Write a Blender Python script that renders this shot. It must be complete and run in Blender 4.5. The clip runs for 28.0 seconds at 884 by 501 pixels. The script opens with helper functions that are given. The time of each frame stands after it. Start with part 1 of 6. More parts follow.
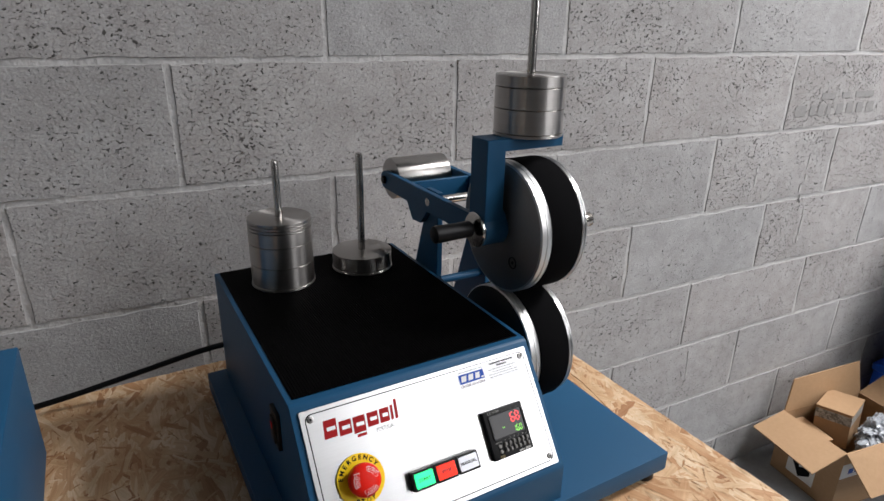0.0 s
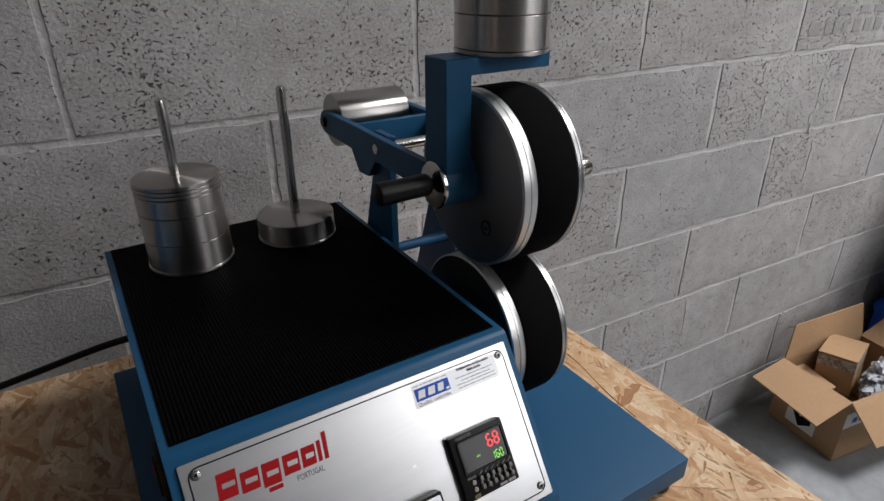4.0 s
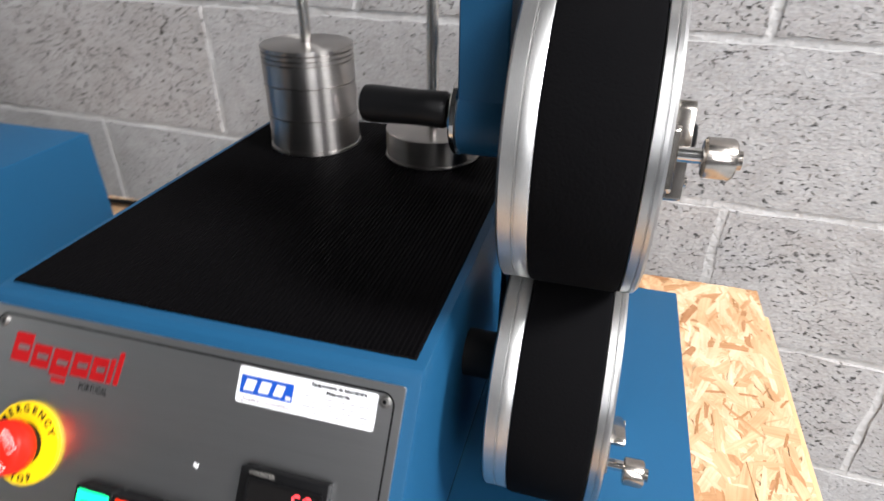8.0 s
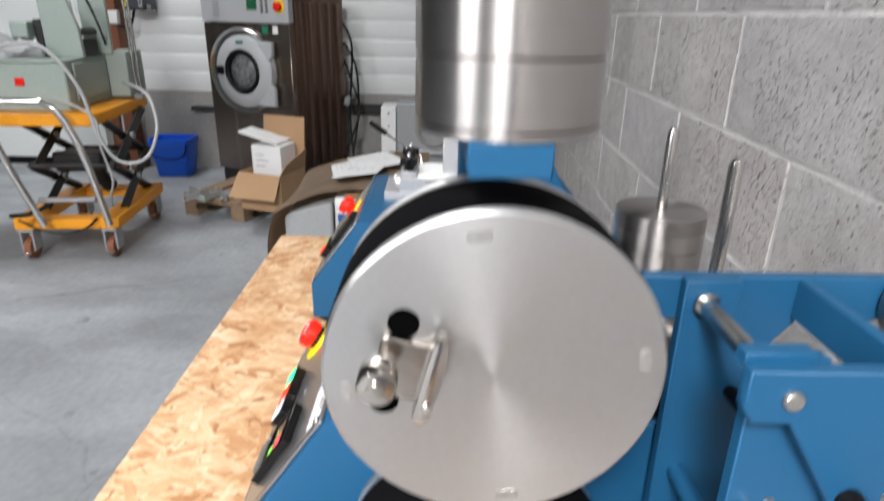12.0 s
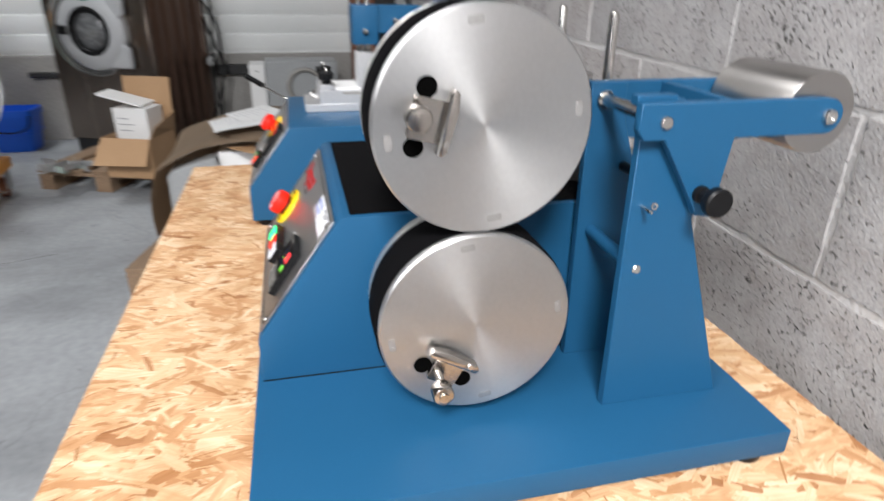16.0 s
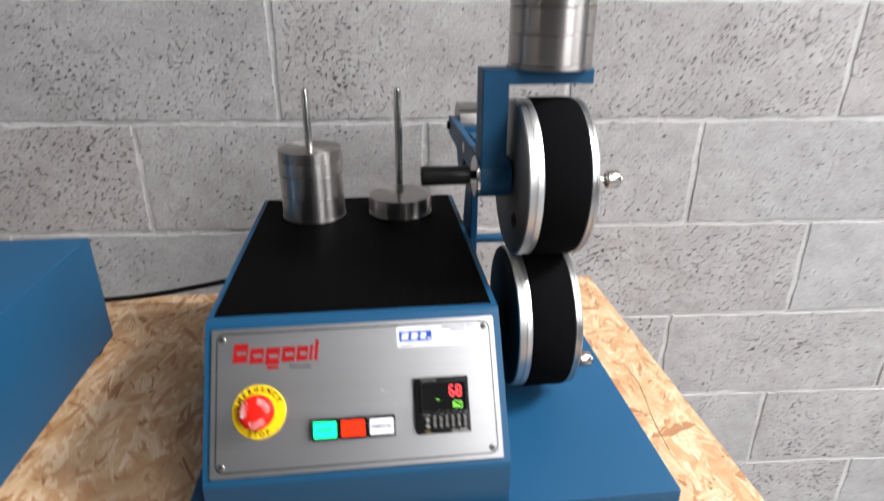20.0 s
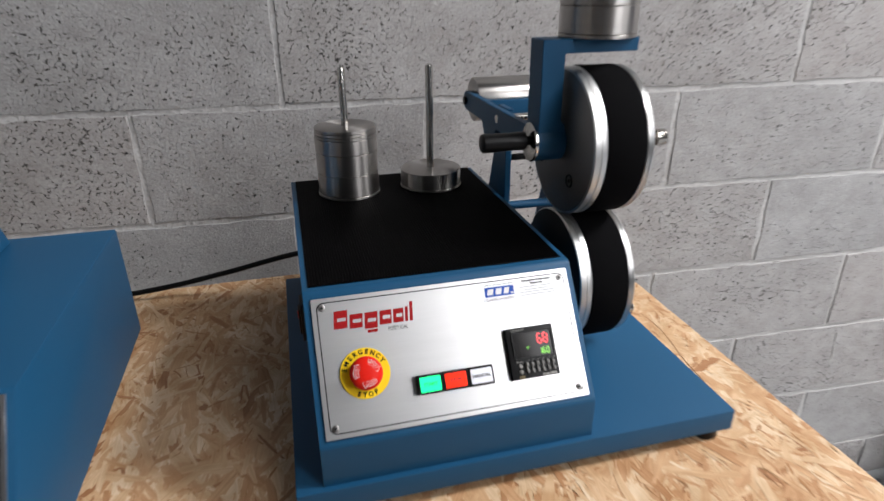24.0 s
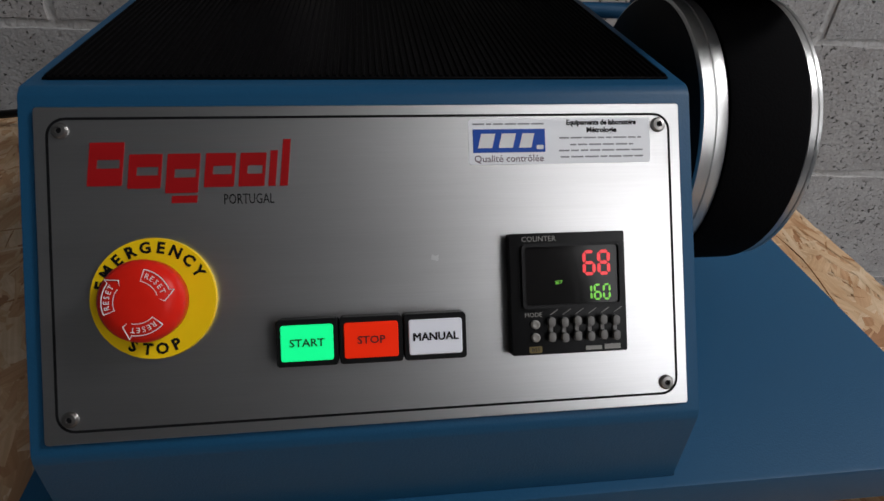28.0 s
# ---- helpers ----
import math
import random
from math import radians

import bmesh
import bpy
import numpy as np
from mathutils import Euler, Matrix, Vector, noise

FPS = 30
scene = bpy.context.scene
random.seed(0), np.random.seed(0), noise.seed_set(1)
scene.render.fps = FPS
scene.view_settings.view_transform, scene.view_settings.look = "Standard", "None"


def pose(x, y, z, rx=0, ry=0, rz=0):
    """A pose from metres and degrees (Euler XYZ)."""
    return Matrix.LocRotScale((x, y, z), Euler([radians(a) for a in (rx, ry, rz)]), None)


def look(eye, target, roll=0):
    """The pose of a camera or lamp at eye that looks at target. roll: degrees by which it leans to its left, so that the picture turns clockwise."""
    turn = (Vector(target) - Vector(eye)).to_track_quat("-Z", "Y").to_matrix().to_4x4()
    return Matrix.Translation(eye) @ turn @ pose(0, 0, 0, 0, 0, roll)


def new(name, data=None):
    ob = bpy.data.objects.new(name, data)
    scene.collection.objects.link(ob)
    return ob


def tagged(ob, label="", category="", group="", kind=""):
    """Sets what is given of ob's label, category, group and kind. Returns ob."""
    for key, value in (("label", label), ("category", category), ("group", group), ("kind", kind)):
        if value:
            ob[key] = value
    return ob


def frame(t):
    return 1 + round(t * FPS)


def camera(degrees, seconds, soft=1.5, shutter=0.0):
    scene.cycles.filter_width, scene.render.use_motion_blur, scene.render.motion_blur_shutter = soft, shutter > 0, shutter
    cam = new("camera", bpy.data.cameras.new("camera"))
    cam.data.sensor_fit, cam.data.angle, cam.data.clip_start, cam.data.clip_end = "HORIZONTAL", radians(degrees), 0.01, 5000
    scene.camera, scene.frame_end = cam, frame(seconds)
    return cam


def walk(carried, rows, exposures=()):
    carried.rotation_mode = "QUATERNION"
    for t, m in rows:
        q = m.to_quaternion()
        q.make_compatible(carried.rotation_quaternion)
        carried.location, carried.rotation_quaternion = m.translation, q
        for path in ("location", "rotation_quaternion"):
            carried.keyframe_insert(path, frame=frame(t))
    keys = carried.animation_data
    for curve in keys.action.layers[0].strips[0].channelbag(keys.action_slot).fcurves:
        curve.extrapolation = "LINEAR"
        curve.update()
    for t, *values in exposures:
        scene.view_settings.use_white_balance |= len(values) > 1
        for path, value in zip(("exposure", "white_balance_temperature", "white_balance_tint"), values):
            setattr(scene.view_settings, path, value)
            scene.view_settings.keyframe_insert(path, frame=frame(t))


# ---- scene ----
cam = camera(72.6, 28.0, shutter=0.8)
PATH = [
    (0, (-0.244, -0.451, 1.373), (0.696, 1.164, 0.659), 1.0),
    (0.5, (-0.245, -0.45, 1.373), (0.692, 1.163, 0.653), 1.0),
    (1, (-0.245, -0.451, 1.373), (0.696, 1.161, 0.653), 1.0),
    (1.5, (-0.239, -0.447, 1.366), (0.691, 1.165, 0.632), 0.5),
    (2, (-0.237, -0.419, 1.356), (0.658, 1.186, 0.568), -0.3),
    (2.5, (-0.173, -0.353, 1.322), (0.732, 1.202, 0.449), 0.1),
    (3, (-0.131, -0.327, 1.322), (0.799, 1.209, 0.441), -0.5),
    (3.5, (-0.131, -0.322, 1.326), (0.824, 1.198, 0.443), -0.6),
    (4, (-0.131, -0.317, 1.325), (0.816, 1.207, 0.442), -0.4),
    (4.5, (-0.107, -0.323, 1.308), (0.783, 1.217, 0.392), -1.8),
    (6.7, (0.021, -0.214, 1.265), (0.548, 1.437, 0.267), -0.0),
    (7.1, (0.09, -0.199, 1.26), (0.338, 1.512, 0.256), -1.0),
    (7.5, (0.172, -0.206, 1.245), (-0.083, 1.537, 0.297), -3.4),
    (8, (0.202, -0.201, 1.247), (-0.268, 1.455, 0.231), 0.3),
    (8.5, (0.266, -0.231, 1.263), (-0.488, 1.298, 0.216), -1.0),
    (9, (0.359, -0.175, 1.249), (-0.921, 1.026, 0.289), -1.0),
    (9.3, (0.393, -0.13, 1.243), (-1.079, 0.733, 0.199), 0.8),
    (9.5, (0.414, -0.12, 1.244), (-1.151, 0.622, 0.244), 0.3),
    (10, (0.492, -0.085, 1.245), (-1.168, 0.436, 0.258), 3.2),
    (10.5, (0.514, -0.007, 1.26), (-1.245, 0.337, 0.372), 3.0),
    (11, (0.471, 0.066, 1.249), (-1.305, 0.274, 0.354), 2.6),
    (11.5, (0.452, 0.082, 1.255), (-1.347, 0.112, 0.381), 2.2),
    (12, (0.462, 0.078, 1.297), (-1.4, 0.104, 0.568), 1.2),
    (12.25, (0.469, 0.0785, 1.3165), (-1.426, 0.130, 0.6875), 1.6),
    (12.5, (0.476, 0.079, 1.336), (-1.451, 0.156, 0.807), 2.1),
    (13.0, (0.502, 0.075, 1.350), (-1.440, 0.180, 0.910), 1.6),
    (13.75, (0.590, 0.050, 1.318), (-1.330, 0.215, 0.790), 0.8),
    (14.5, (0.66, 0.024, 1.282), (-1.223, 0.236, 0.644), 0.0),
    (15, (0.675, 0.015, 1.261), (-1.178, 0.224, 0.538), 0.4),
    (15.5, (0.664, 0.002, 1.255), (-1.16, 0.323, 0.5), 0.7),
    (16, (0.621, -0.019, 1.234), (-1.152, 0.412, 0.413), 0.9),
    (16.5, (0.555, -0.034, 1.215), (-1.062, 0.665, 0.269), -1.2),
    (17, (0.542, -0.1, 1.22), (-0.917, 0.879, 0.264), -0.1),
    (17.5, (0.526, -0.247, 1.238), (-0.671, 1.073, 0.331), -0.2),
    (18, (0.445, -0.347, 1.237), (-0.608, 1.1, 0.344), -0.2),
    (18.5, (0.31, -0.372, 1.235), (-0.369, 1.263, 0.304), 0.4),
    (19, (0.191, -0.434, 1.26), (-0.097, 1.309, 0.322), 0.2),
    (19.5, (0.105, -0.484, 1.286), (0.163, 1.327, 0.439), -0.3),
    (20, (0.023, -0.478, 1.317), (0.234, 1.348, 0.529), 0.2),
    (20.5, (-0.074, -0.544, 1.348), (0.427, 1.263, 0.653), 1.4),
    (21, (-0.179, -0.608, 1.345), (0.43, 1.161, 0.637), 0.4),
    (21.5, (-0.22, -0.639, 1.347), (0.377, 1.139, 0.654), 1.5),
    (22.2, (-0.236, -0.652, 1.350), (0.355, 1.135, 0.640), 1.4),
    (23.5, (-0.166, -0.575, 1.328), (0.352, 1.195, 0.554), 0.7),
    (24, (-0.128, -0.494, 1.307), (0.321, 1.273, 0.486), -0.6),
    (24.5, (-0.08, -0.405, 1.276), (0.232, 1.362, 0.391), -0.2),
    (25, (-0.041, -0.333, 1.221), (0.191, 1.378, 0.213), -0.9),
    (25.5, (-0.016, -0.278, 1.176), (0.199, 1.403, 0.113), 0.6),
    (26, (-0.006, -0.247, 1.142), (0.209, 1.419, 0.055), 2.1),
    (26.5, (-0.001, -0.237, 1.137), (0.221, 1.405, 0.016), 2.5),
    (27, (-0.001, -0.23, 1.133), (0.218, 1.406, 0.002), 2.0),
    (27.5, (-0.002, -0.225, 1.131), (0.23, 1.397, -0.015), 2.6),
    (28, (-0.004, -0.225, 1.132), (0.233, 1.395, -0.017), 2.8),
]
EXPOSURES = [(0, -0.31), (1.5, -0.40), (2, -0.74), (2.5, -0.73), (4.5, -0.70), (6.8, 0.15), (8, 0.68), (10, 0.8), (12, 0.78), (14.5, 0.80), (15.5, 0.73), (16, 0.66), (16.5, 0.52), (17, 0.53), (18, 0.56), (20, 0.5), (21, 0.4), (21.5, 0.3), (23.5, -0.03), (25, -0.19), (26, -0.7), (27, -1.03), (28, -1.2)]
walk(cam, [(t, look(eye, target, roll)) for t, eye, target, roll in PATH], EXPOSURES)

# ---- world, daylight through the high opening in the south wall and lamps added at the unseen roof ----
world = bpy.data.worlds.new("world")
scene.world = world
world.use_nodes = True
wn = world.node_tree.nodes
sky = wn.new("ShaderNodeTexSky")
sky.sky_type, sky.sun_disc, sky.sun_elevation, sky.sun_rotation = "NISHITA", False, radians(40), radians(150)
wn["Background"].inputs["Strength"].default_value = 0.10
world.node_tree.links.new(sky.outputs["Color"], wn["Background"].inputs["Color"])


def area_light(name, eye, target, sx, sy, watts, colour):
    data = bpy.data.lights.new(name, "AREA")
    data.shape, data.size, data.size_y, data.energy, data.color = "RECTANGLE", sx, sy, watts, colour
    ob = new(name, data)
    ob.matrix_world = look(eye, target)
    return ob


DOOR_X0, DOOR_X1, DOOR_Z0, DOOR_Z1, SOUTH = 1.9, 4.3, 2.1, 5.0, -4.2
WELL = 3.9  # foot of the unseen well added to bring the main roof lamp lower
DOOR_MID = ((DOOR_X0 + DOOR_X1) / 2, (DOOR_Z0 + DOOR_Z1) / 2)
area_light("window_daylight", (DOOR_MID[0], SOUTH + 0.02, DOOR_MID[1]), (DOOR_MID[0], 0, DOOR_MID[1]), DOOR_X1 - DOOR_X0, DOOR_Z1 - DOOR_Z0, 165.0, (0.985, 0.980, 1.0))
# Added roof lamp, placed to match the direction of the shadows.
area_light("added_roof_daylight", (3.15, -0.80, WELL), (3.15, -0.80, 0), 1.2, 1.0, 330.0, (0.985, 0.980, 0.995))
# Added roof lamp that brightens the reflection in the front plate.
area_light("added_roof_daylight", (2.1, -3.4, 5.295), (2.1, -3.4, 0), 1.8, 1.1, 48.0, (0.985, 0.980, 0.995))
# Added fill lamp for the west end, narrowed to stay off the table.
area_light("added_roof_daylight", (-3.4, -2.9, 5.295), (-3.4, -2.9, 0), 2.2, 1.6, 27.0, (0.95, 0.975, 1.0)).data.spread = radians(84)

# ---- materials ----


def material(name, colour, rough=0.5, metal=0.0, other=None, scale=8.0, fine=120.0, bump=0.0, rough_var=0.08, stretch=(1, 1, 1),
             place="Object", spread=0.5, coat=0.0, emit=0.0, random_tone=0.0, contrast=(0.3, 0.7), spec=0.5):
    """A surface with broad and fine variation: colour to other, roughness, and fine relief."""
    m = bpy.data.materials.new(name)
    m.use_nodes = True
    n, l = m.node_tree.nodes, m.node_tree.links
    p = n["Principled BSDF"]
    if place == "World":
        src = n.new("ShaderNodeNewGeometry").outputs["Position"]
    else:
        src = n.new("ShaderNodeTexCoord").outputs["Object"]
    mp = n.new("ShaderNodeMapping")
    mp.inputs["Scale"].default_value = stretch
    l.new(src, mp.inputs["Vector"])
    big, small = n.new("ShaderNodeTexNoise"), n.new("ShaderNodeTexNoise")
    for t, s, d in ((big, scale, 5), (small, fine, 3)):
        t.inputs["Scale"].default_value, t.inputs["Detail"].default_value = s, d
        l.new(mp.outputs["Vector"], t.inputs["Vector"])
    ramp = n.new("ShaderNodeValToRGB")
    ramp.color_ramp.elements[0].position, ramp.color_ramp.elements[1].position = contrast
    mixv = n.new("ShaderNodeMath")
    mixv.operation = "MULTIPLY_ADD"
    mixv.inputs[1].default_value = spread
    l.new(small.outputs["Fac"], mixv.inputs[0])
    half = n.new("ShaderNodeMath")
    half.operation = "MULTIPLY"
    half.inputs[1].default_value = 1 - spread
    l.new(big.outputs["Fac"], half.inputs[0])
    l.new(half.outputs[0], mixv.inputs[2])
    l.new(mixv.outputs[0], ramp.inputs["Fac"])
    other = other or tuple(c * 0.82 for c in colour)
    ramp.color_ramp.elements[0].color = (*other, 1)
    ramp.color_ramp.elements[1].color = (*colour, 1)
    out = ramp.outputs["Color"]
    if random_tone:
        info, hsv = n.new("ShaderNodeObjectInfo"), n.new("ShaderNodeHueSaturation")
        mr = n.new("ShaderNodeMapRange")
        mr.inputs["To Min"].default_value, mr.inputs["To Max"].default_value = 1 - random_tone, 1 + random_tone
        l.new(info.outputs["Random"], mr.inputs["Value"])
        l.new(mr.outputs[0], hsv.inputs["Value"])
        l.new(out, hsv.inputs["Color"])
        out = hsv.outputs["Color"]
    l.new(out, p.inputs["Base Color"])
    rr = n.new("ShaderNodeMapRange")
    rr.inputs["To Min"].default_value, rr.inputs["To Max"].default_value = max(0.02, rough - rough_var), min(1, rough + rough_var)
    l.new(mixv.outputs[0], rr.inputs["Value"])
    l.new(rr.outputs[0], p.inputs["Roughness"])
    p.inputs["Metallic"].default_value = metal
    p.inputs["Specular IOR Level"].default_value = spec
    p.inputs["Coat Weight"].default_value = coat
    p.inputs["Coat Roughness"].default_value = 0.15
    if emit:
        p.inputs["Emission Color"].default_value = (*colour, 1)
        p.inputs["Emission Strength"].default_value = emit
    if bump:
        b = n.new("ShaderNodeBump")
        b.inputs["Strength"].default_value, b.inputs["Distance"].default_value = 1.0, bump
        l.new(small.outputs["Fac"], b.inputs["Height"])
        l.new(b.outputs["Normal"], p.inputs["Normal"])
    return m


BLUE = material("blue_powder_coat", (0.0105, 0.074, 0.160), 0.46, 0, (0.0095, 0.067, 0.146), 6, 900, 0.00012, 0.06, spec=0.24)
BLUE_DARK = material("dark_blue_paint", (0.012, 0.05, 0.14), 0.45, 0, None, 5, 200, 0.0002)
STEEL = material("turned_steel", (0.50, 0.48, 0.46), 0.32, 1, (0.46, 0.44, 0.42), 3, 50, 0, 0.015, (24, 0.3, 0.3))
ROD = material("polished_rod", (0.62, 0.60, 0.57), 0.24, 1, (0.5, 0.48, 0.46), 20, 400, 0.00002, 0.05)
SCREW = material("dull_steel_screw", (0.34, 0.33, 0.32), 0.38, 1, (0.28, 0.27, 0.26), 20, 300, 0)
CHROME = material("bright_chrome", (0.78, 0.77, 0.75), 0.14, 1, (0.66, 0.65, 0.62), 30, 300, 0.00003, 0.06)
RIM = material("machined_aluminium_rim", (0.66, 0.66, 0.65), 0.40, 1, (0.56, 0.56, 0.55), 14, 500, 0.00002, 0.06, (8, 1, 1))
PLATE = material("brushed_aluminium_plate", (0.62, 0.62, 0.62), 0.32, 1, (0.56, 0.56, 0.56), 3, 60, 0, 0.04, (0.6, 30, 30))
ALU = material("milled_aluminium", (0.64, 0.64, 0.645), 0.50, 0.85, (0.54, 0.54, 0.545), 10, 250, 0.00004)
RUBBER = material("black_felt_band", (0.0040, 0.0038, 0.0042), 0.9, 0, (0.0025, 0.0025, 0.003), 30, 700, 0.0002, spec=0.045)
MAT_BLACK = material("black_ribbed_rubber", (0.0026, 0.0023, 0.0026), 0.6, 0, (0.0016, 0.0015, 0.0018), 12, 500, 0.0001, spec=0.04)
PLASTIC = material("black_plastic", (0.006, 0.006, 0.0065), 0.4, 0, (0.004, 0.004, 0.0045), 20, 600, 0.00005, spec=0.2)
GLASS_BLACK = material("dark_display_window", (0.010, 0.009, 0.009), 0.10, 0, (0.008, 0.008, 0.008), 20, 300, 0, spec=0.22)
INK = material("black_print", (0.008, 0.008, 0.009), 0.6, spec=0.08)
RED_INK = material("red_print", (0.33, 0.006, 0.008), 0.5, spec=0.15)
RED = material("red_button_plastic", (0.70, 0.018, 0.009), 0.32, 0, (0.64, 0.015, 0.008), 20, 200, 0, spec=0.12)
YELLOW = material("yellow_button_disc", (0.90, 0.62, 0.004), 0.45, 0, (0.86, 0.58, 0.004), 20, 200, 0, spec=0.3)
WHITE_INK = material("white_print", (0.8, 0.8, 0.8), 0.5)
# A faint glow is added to brighten the white lens.
WHITE_LENS = material("white_button_lens", (0.84, 0.85, 0.92), 0.3, 0, (0.80, 0.81, 0.88), 30, 100, 0, emit=0.12)
ORANGE_LENS = material("red_button_lens", (0.88, 0.026, 0.004), 0.3, 0, (0.82, 0.022, 0.004), 30, 100, 0, emit=0.62, spec=0.25)
GREEN_LENS = material("lit_green_lens", (0.006, 0.80, 0.24), 0.3, 0, (0.004, 0.70, 0.20), 30, 100, 0, emit=1.8)
RED_LED = material("red_digit_segment", (1.0, 0.05, 0.06), 0.4, 0, None, 30, 100, 0, emit=1.6)
GREEN_LED = material("green_digit_segment", (0.25, 0.80, 0.08), 0.4, 0, None, 30, 100, 0, emit=0.9)
LABEL = material("white_sticker", (0.90, 0.91, 0.94), 0.30, 0.0, (0.87, 0.88, 0.91), 20, 200, 0, spec=0.5, coat=0.3)
LOGO_BLUE = material("blue_print", (0.010, 0.075, 0.42), 0.4, spec=0.25)
ROCKER = material("grey_rocker", (0.14, 0.135, 0.125), 0.4, 0, (0.11, 0.105, 0.10), 20, 200, 0)
MUSTARD = material("dull_yellow_print", (0.17, 0.12, 0.03), 0.5)
GREY_SWITCH = material("grey_switch_plastic", (0.28, 0.27, 0.25), 0.45)
# The unseen walls are kept this dark to cut bounced light.
WALL_PAINT = material("dark_sheet_wall", (0.060, 0.062, 0.066), 0.6, 0, (0.046, 0.048, 0.052), 1.5, 40, 0.0004, place="World")
DOOR_WHITE = material("white_door_panel", (0.82, 0.84, 0.83), 0.5, 0, (0.77, 0.79, 0.78), 2.0, 60, 0.0003, place="World")
# The unseen roof is dark for the same cut in bounce.
CEILING = material("dark_roof_sheet", (0.060, 0.062, 0.065), 0.6, 0, None, 1.5, 40, 0.0004, place="World")
MORTAR = material("pale_mortar", (0.56, 0.55, 0.54), 0.9, 0, (0.40, 0.392, 0.384), 9, 120, 0.0030, place="World", spread=0.4)
CARD = material("brown_cardboard", (0.40, 0.25, 0.135), 0.75, 0, (0.34, 0.205, 0.105), 5, 90, 0.0003)
CARD_DULL = material("dull_cardboard_sheet", (0.36, 0.27, 0.19), 0.85, 0, (0.30, 0.22, 0.15), 6, 90, 0.0004)
# Darker cardboard for the box bottoms and the strip under the flap.
CARD_DARK = material("darker_cardboard", (0.27, 0.165, 0.09), 0.8, 0, (0.22, 0.13, 0.07), 5, 90, 0.0003)
PAPER = material("white_paper", (0.76, 0.76, 0.75), 0.7, 0, (0.70, 0.70, 0.69), 8, 90, 0.0002)
PINE = material("pale_pine_wood", (0.62, 0.44, 0.24), 0.6, 0, (0.50, 0.32, 0.15), 4, 60, 0.0004, 0.1, (18, 1.2, 18))
PALLET_WOOD = material("weathered_pallet_wood", (0.30, 0.205, 0.13), 0.75, 0, (0.16, 0.10, 0.06), 4, 60, 0.0006, 0.1, (3, 18, 18))
ORANGE = material("orange_paint", (0.86, 0.36, 0.012), 0.4, 0, (0.74, 0.28, 0.01), 5, 80, 0.0003)
RUST = material("red_brown_primer", (0.22, 0.075, 0.03), 0.6, 0, (0.15, 0.05, 0.02), 3, 60, 0.0005)
GREY_GREEN = material("grey_green_enamel", (0.33, 0.39, 0.355), 0.4, 0, (0.28, 0.335, 0.30), 4, 80, 0.0002)
WASHER_STEEL = material("stainless_panel", (0.26, 0.22, 0.19), 0.26, 0.92, (0.17, 0.135, 0.115), 2, 120, 0.0001, 0.06, (6, 6, 1))
WASHER_GREY = material("light_grey_enamel", (0.42, 0.43, 0.44), 0.4, 0, (0.36, 0.37, 0.38), 4, 90, 0.0001)
BOWL_GLASS = material("bowl_glass_over_steel", (0.17, 0.175, 0.18), 0.10, 0.0, (0.05, 0.052, 0.055), 7, 40, 0, contrast=(0.35, 0.6))
# Brown and dark streaks paint in the reflections on brushed stainless.
BROWN_PANEL = material("brown_side_panel", (0.24, 0.15, 0.11), 0.33, 0.85, (0.07, 0.036, 0.026), 2, 60, 0.0003, 0.1, (9, 9, 0.5))
BUCKET_BLUE = material("blue_plastic", (0.006, 0.13, 0.78), 0.4, 0, (0.005, 0.11, 0.70), 8, 100, 0.0001)
GREY_METAL = material("grey_sheet_metal", (0.36, 0.375, 0.38), 0.45, 0.2, (0.30, 0.31, 0.315), 4, 90, 0.0002)
HOSE = material("grey_hose", (0.40, 0.41, 0.41), 0.45, 0, (0.34, 0.35, 0.35), 10, 200, 0)
BLACK_IRON = material("black_painted_iron", (0.016, 0.016, 0.017), 0.5, 0, (0.011, 0.011, 0.012), 8, 120, 0.0003)
BUBBLE = material("crumpled_clear_film", (0.45, 0.47, 0.50), 0.12, 0.0, (0.30, 0.32, 0.35), 30, 160, 0.004, coat=0.8)
OSB_BASE = material("strand_board_core", (0.62, 0.41, 0.22), 0.65, 0, (0.48, 0.28, 0.13), 14, 140, 0.0008)


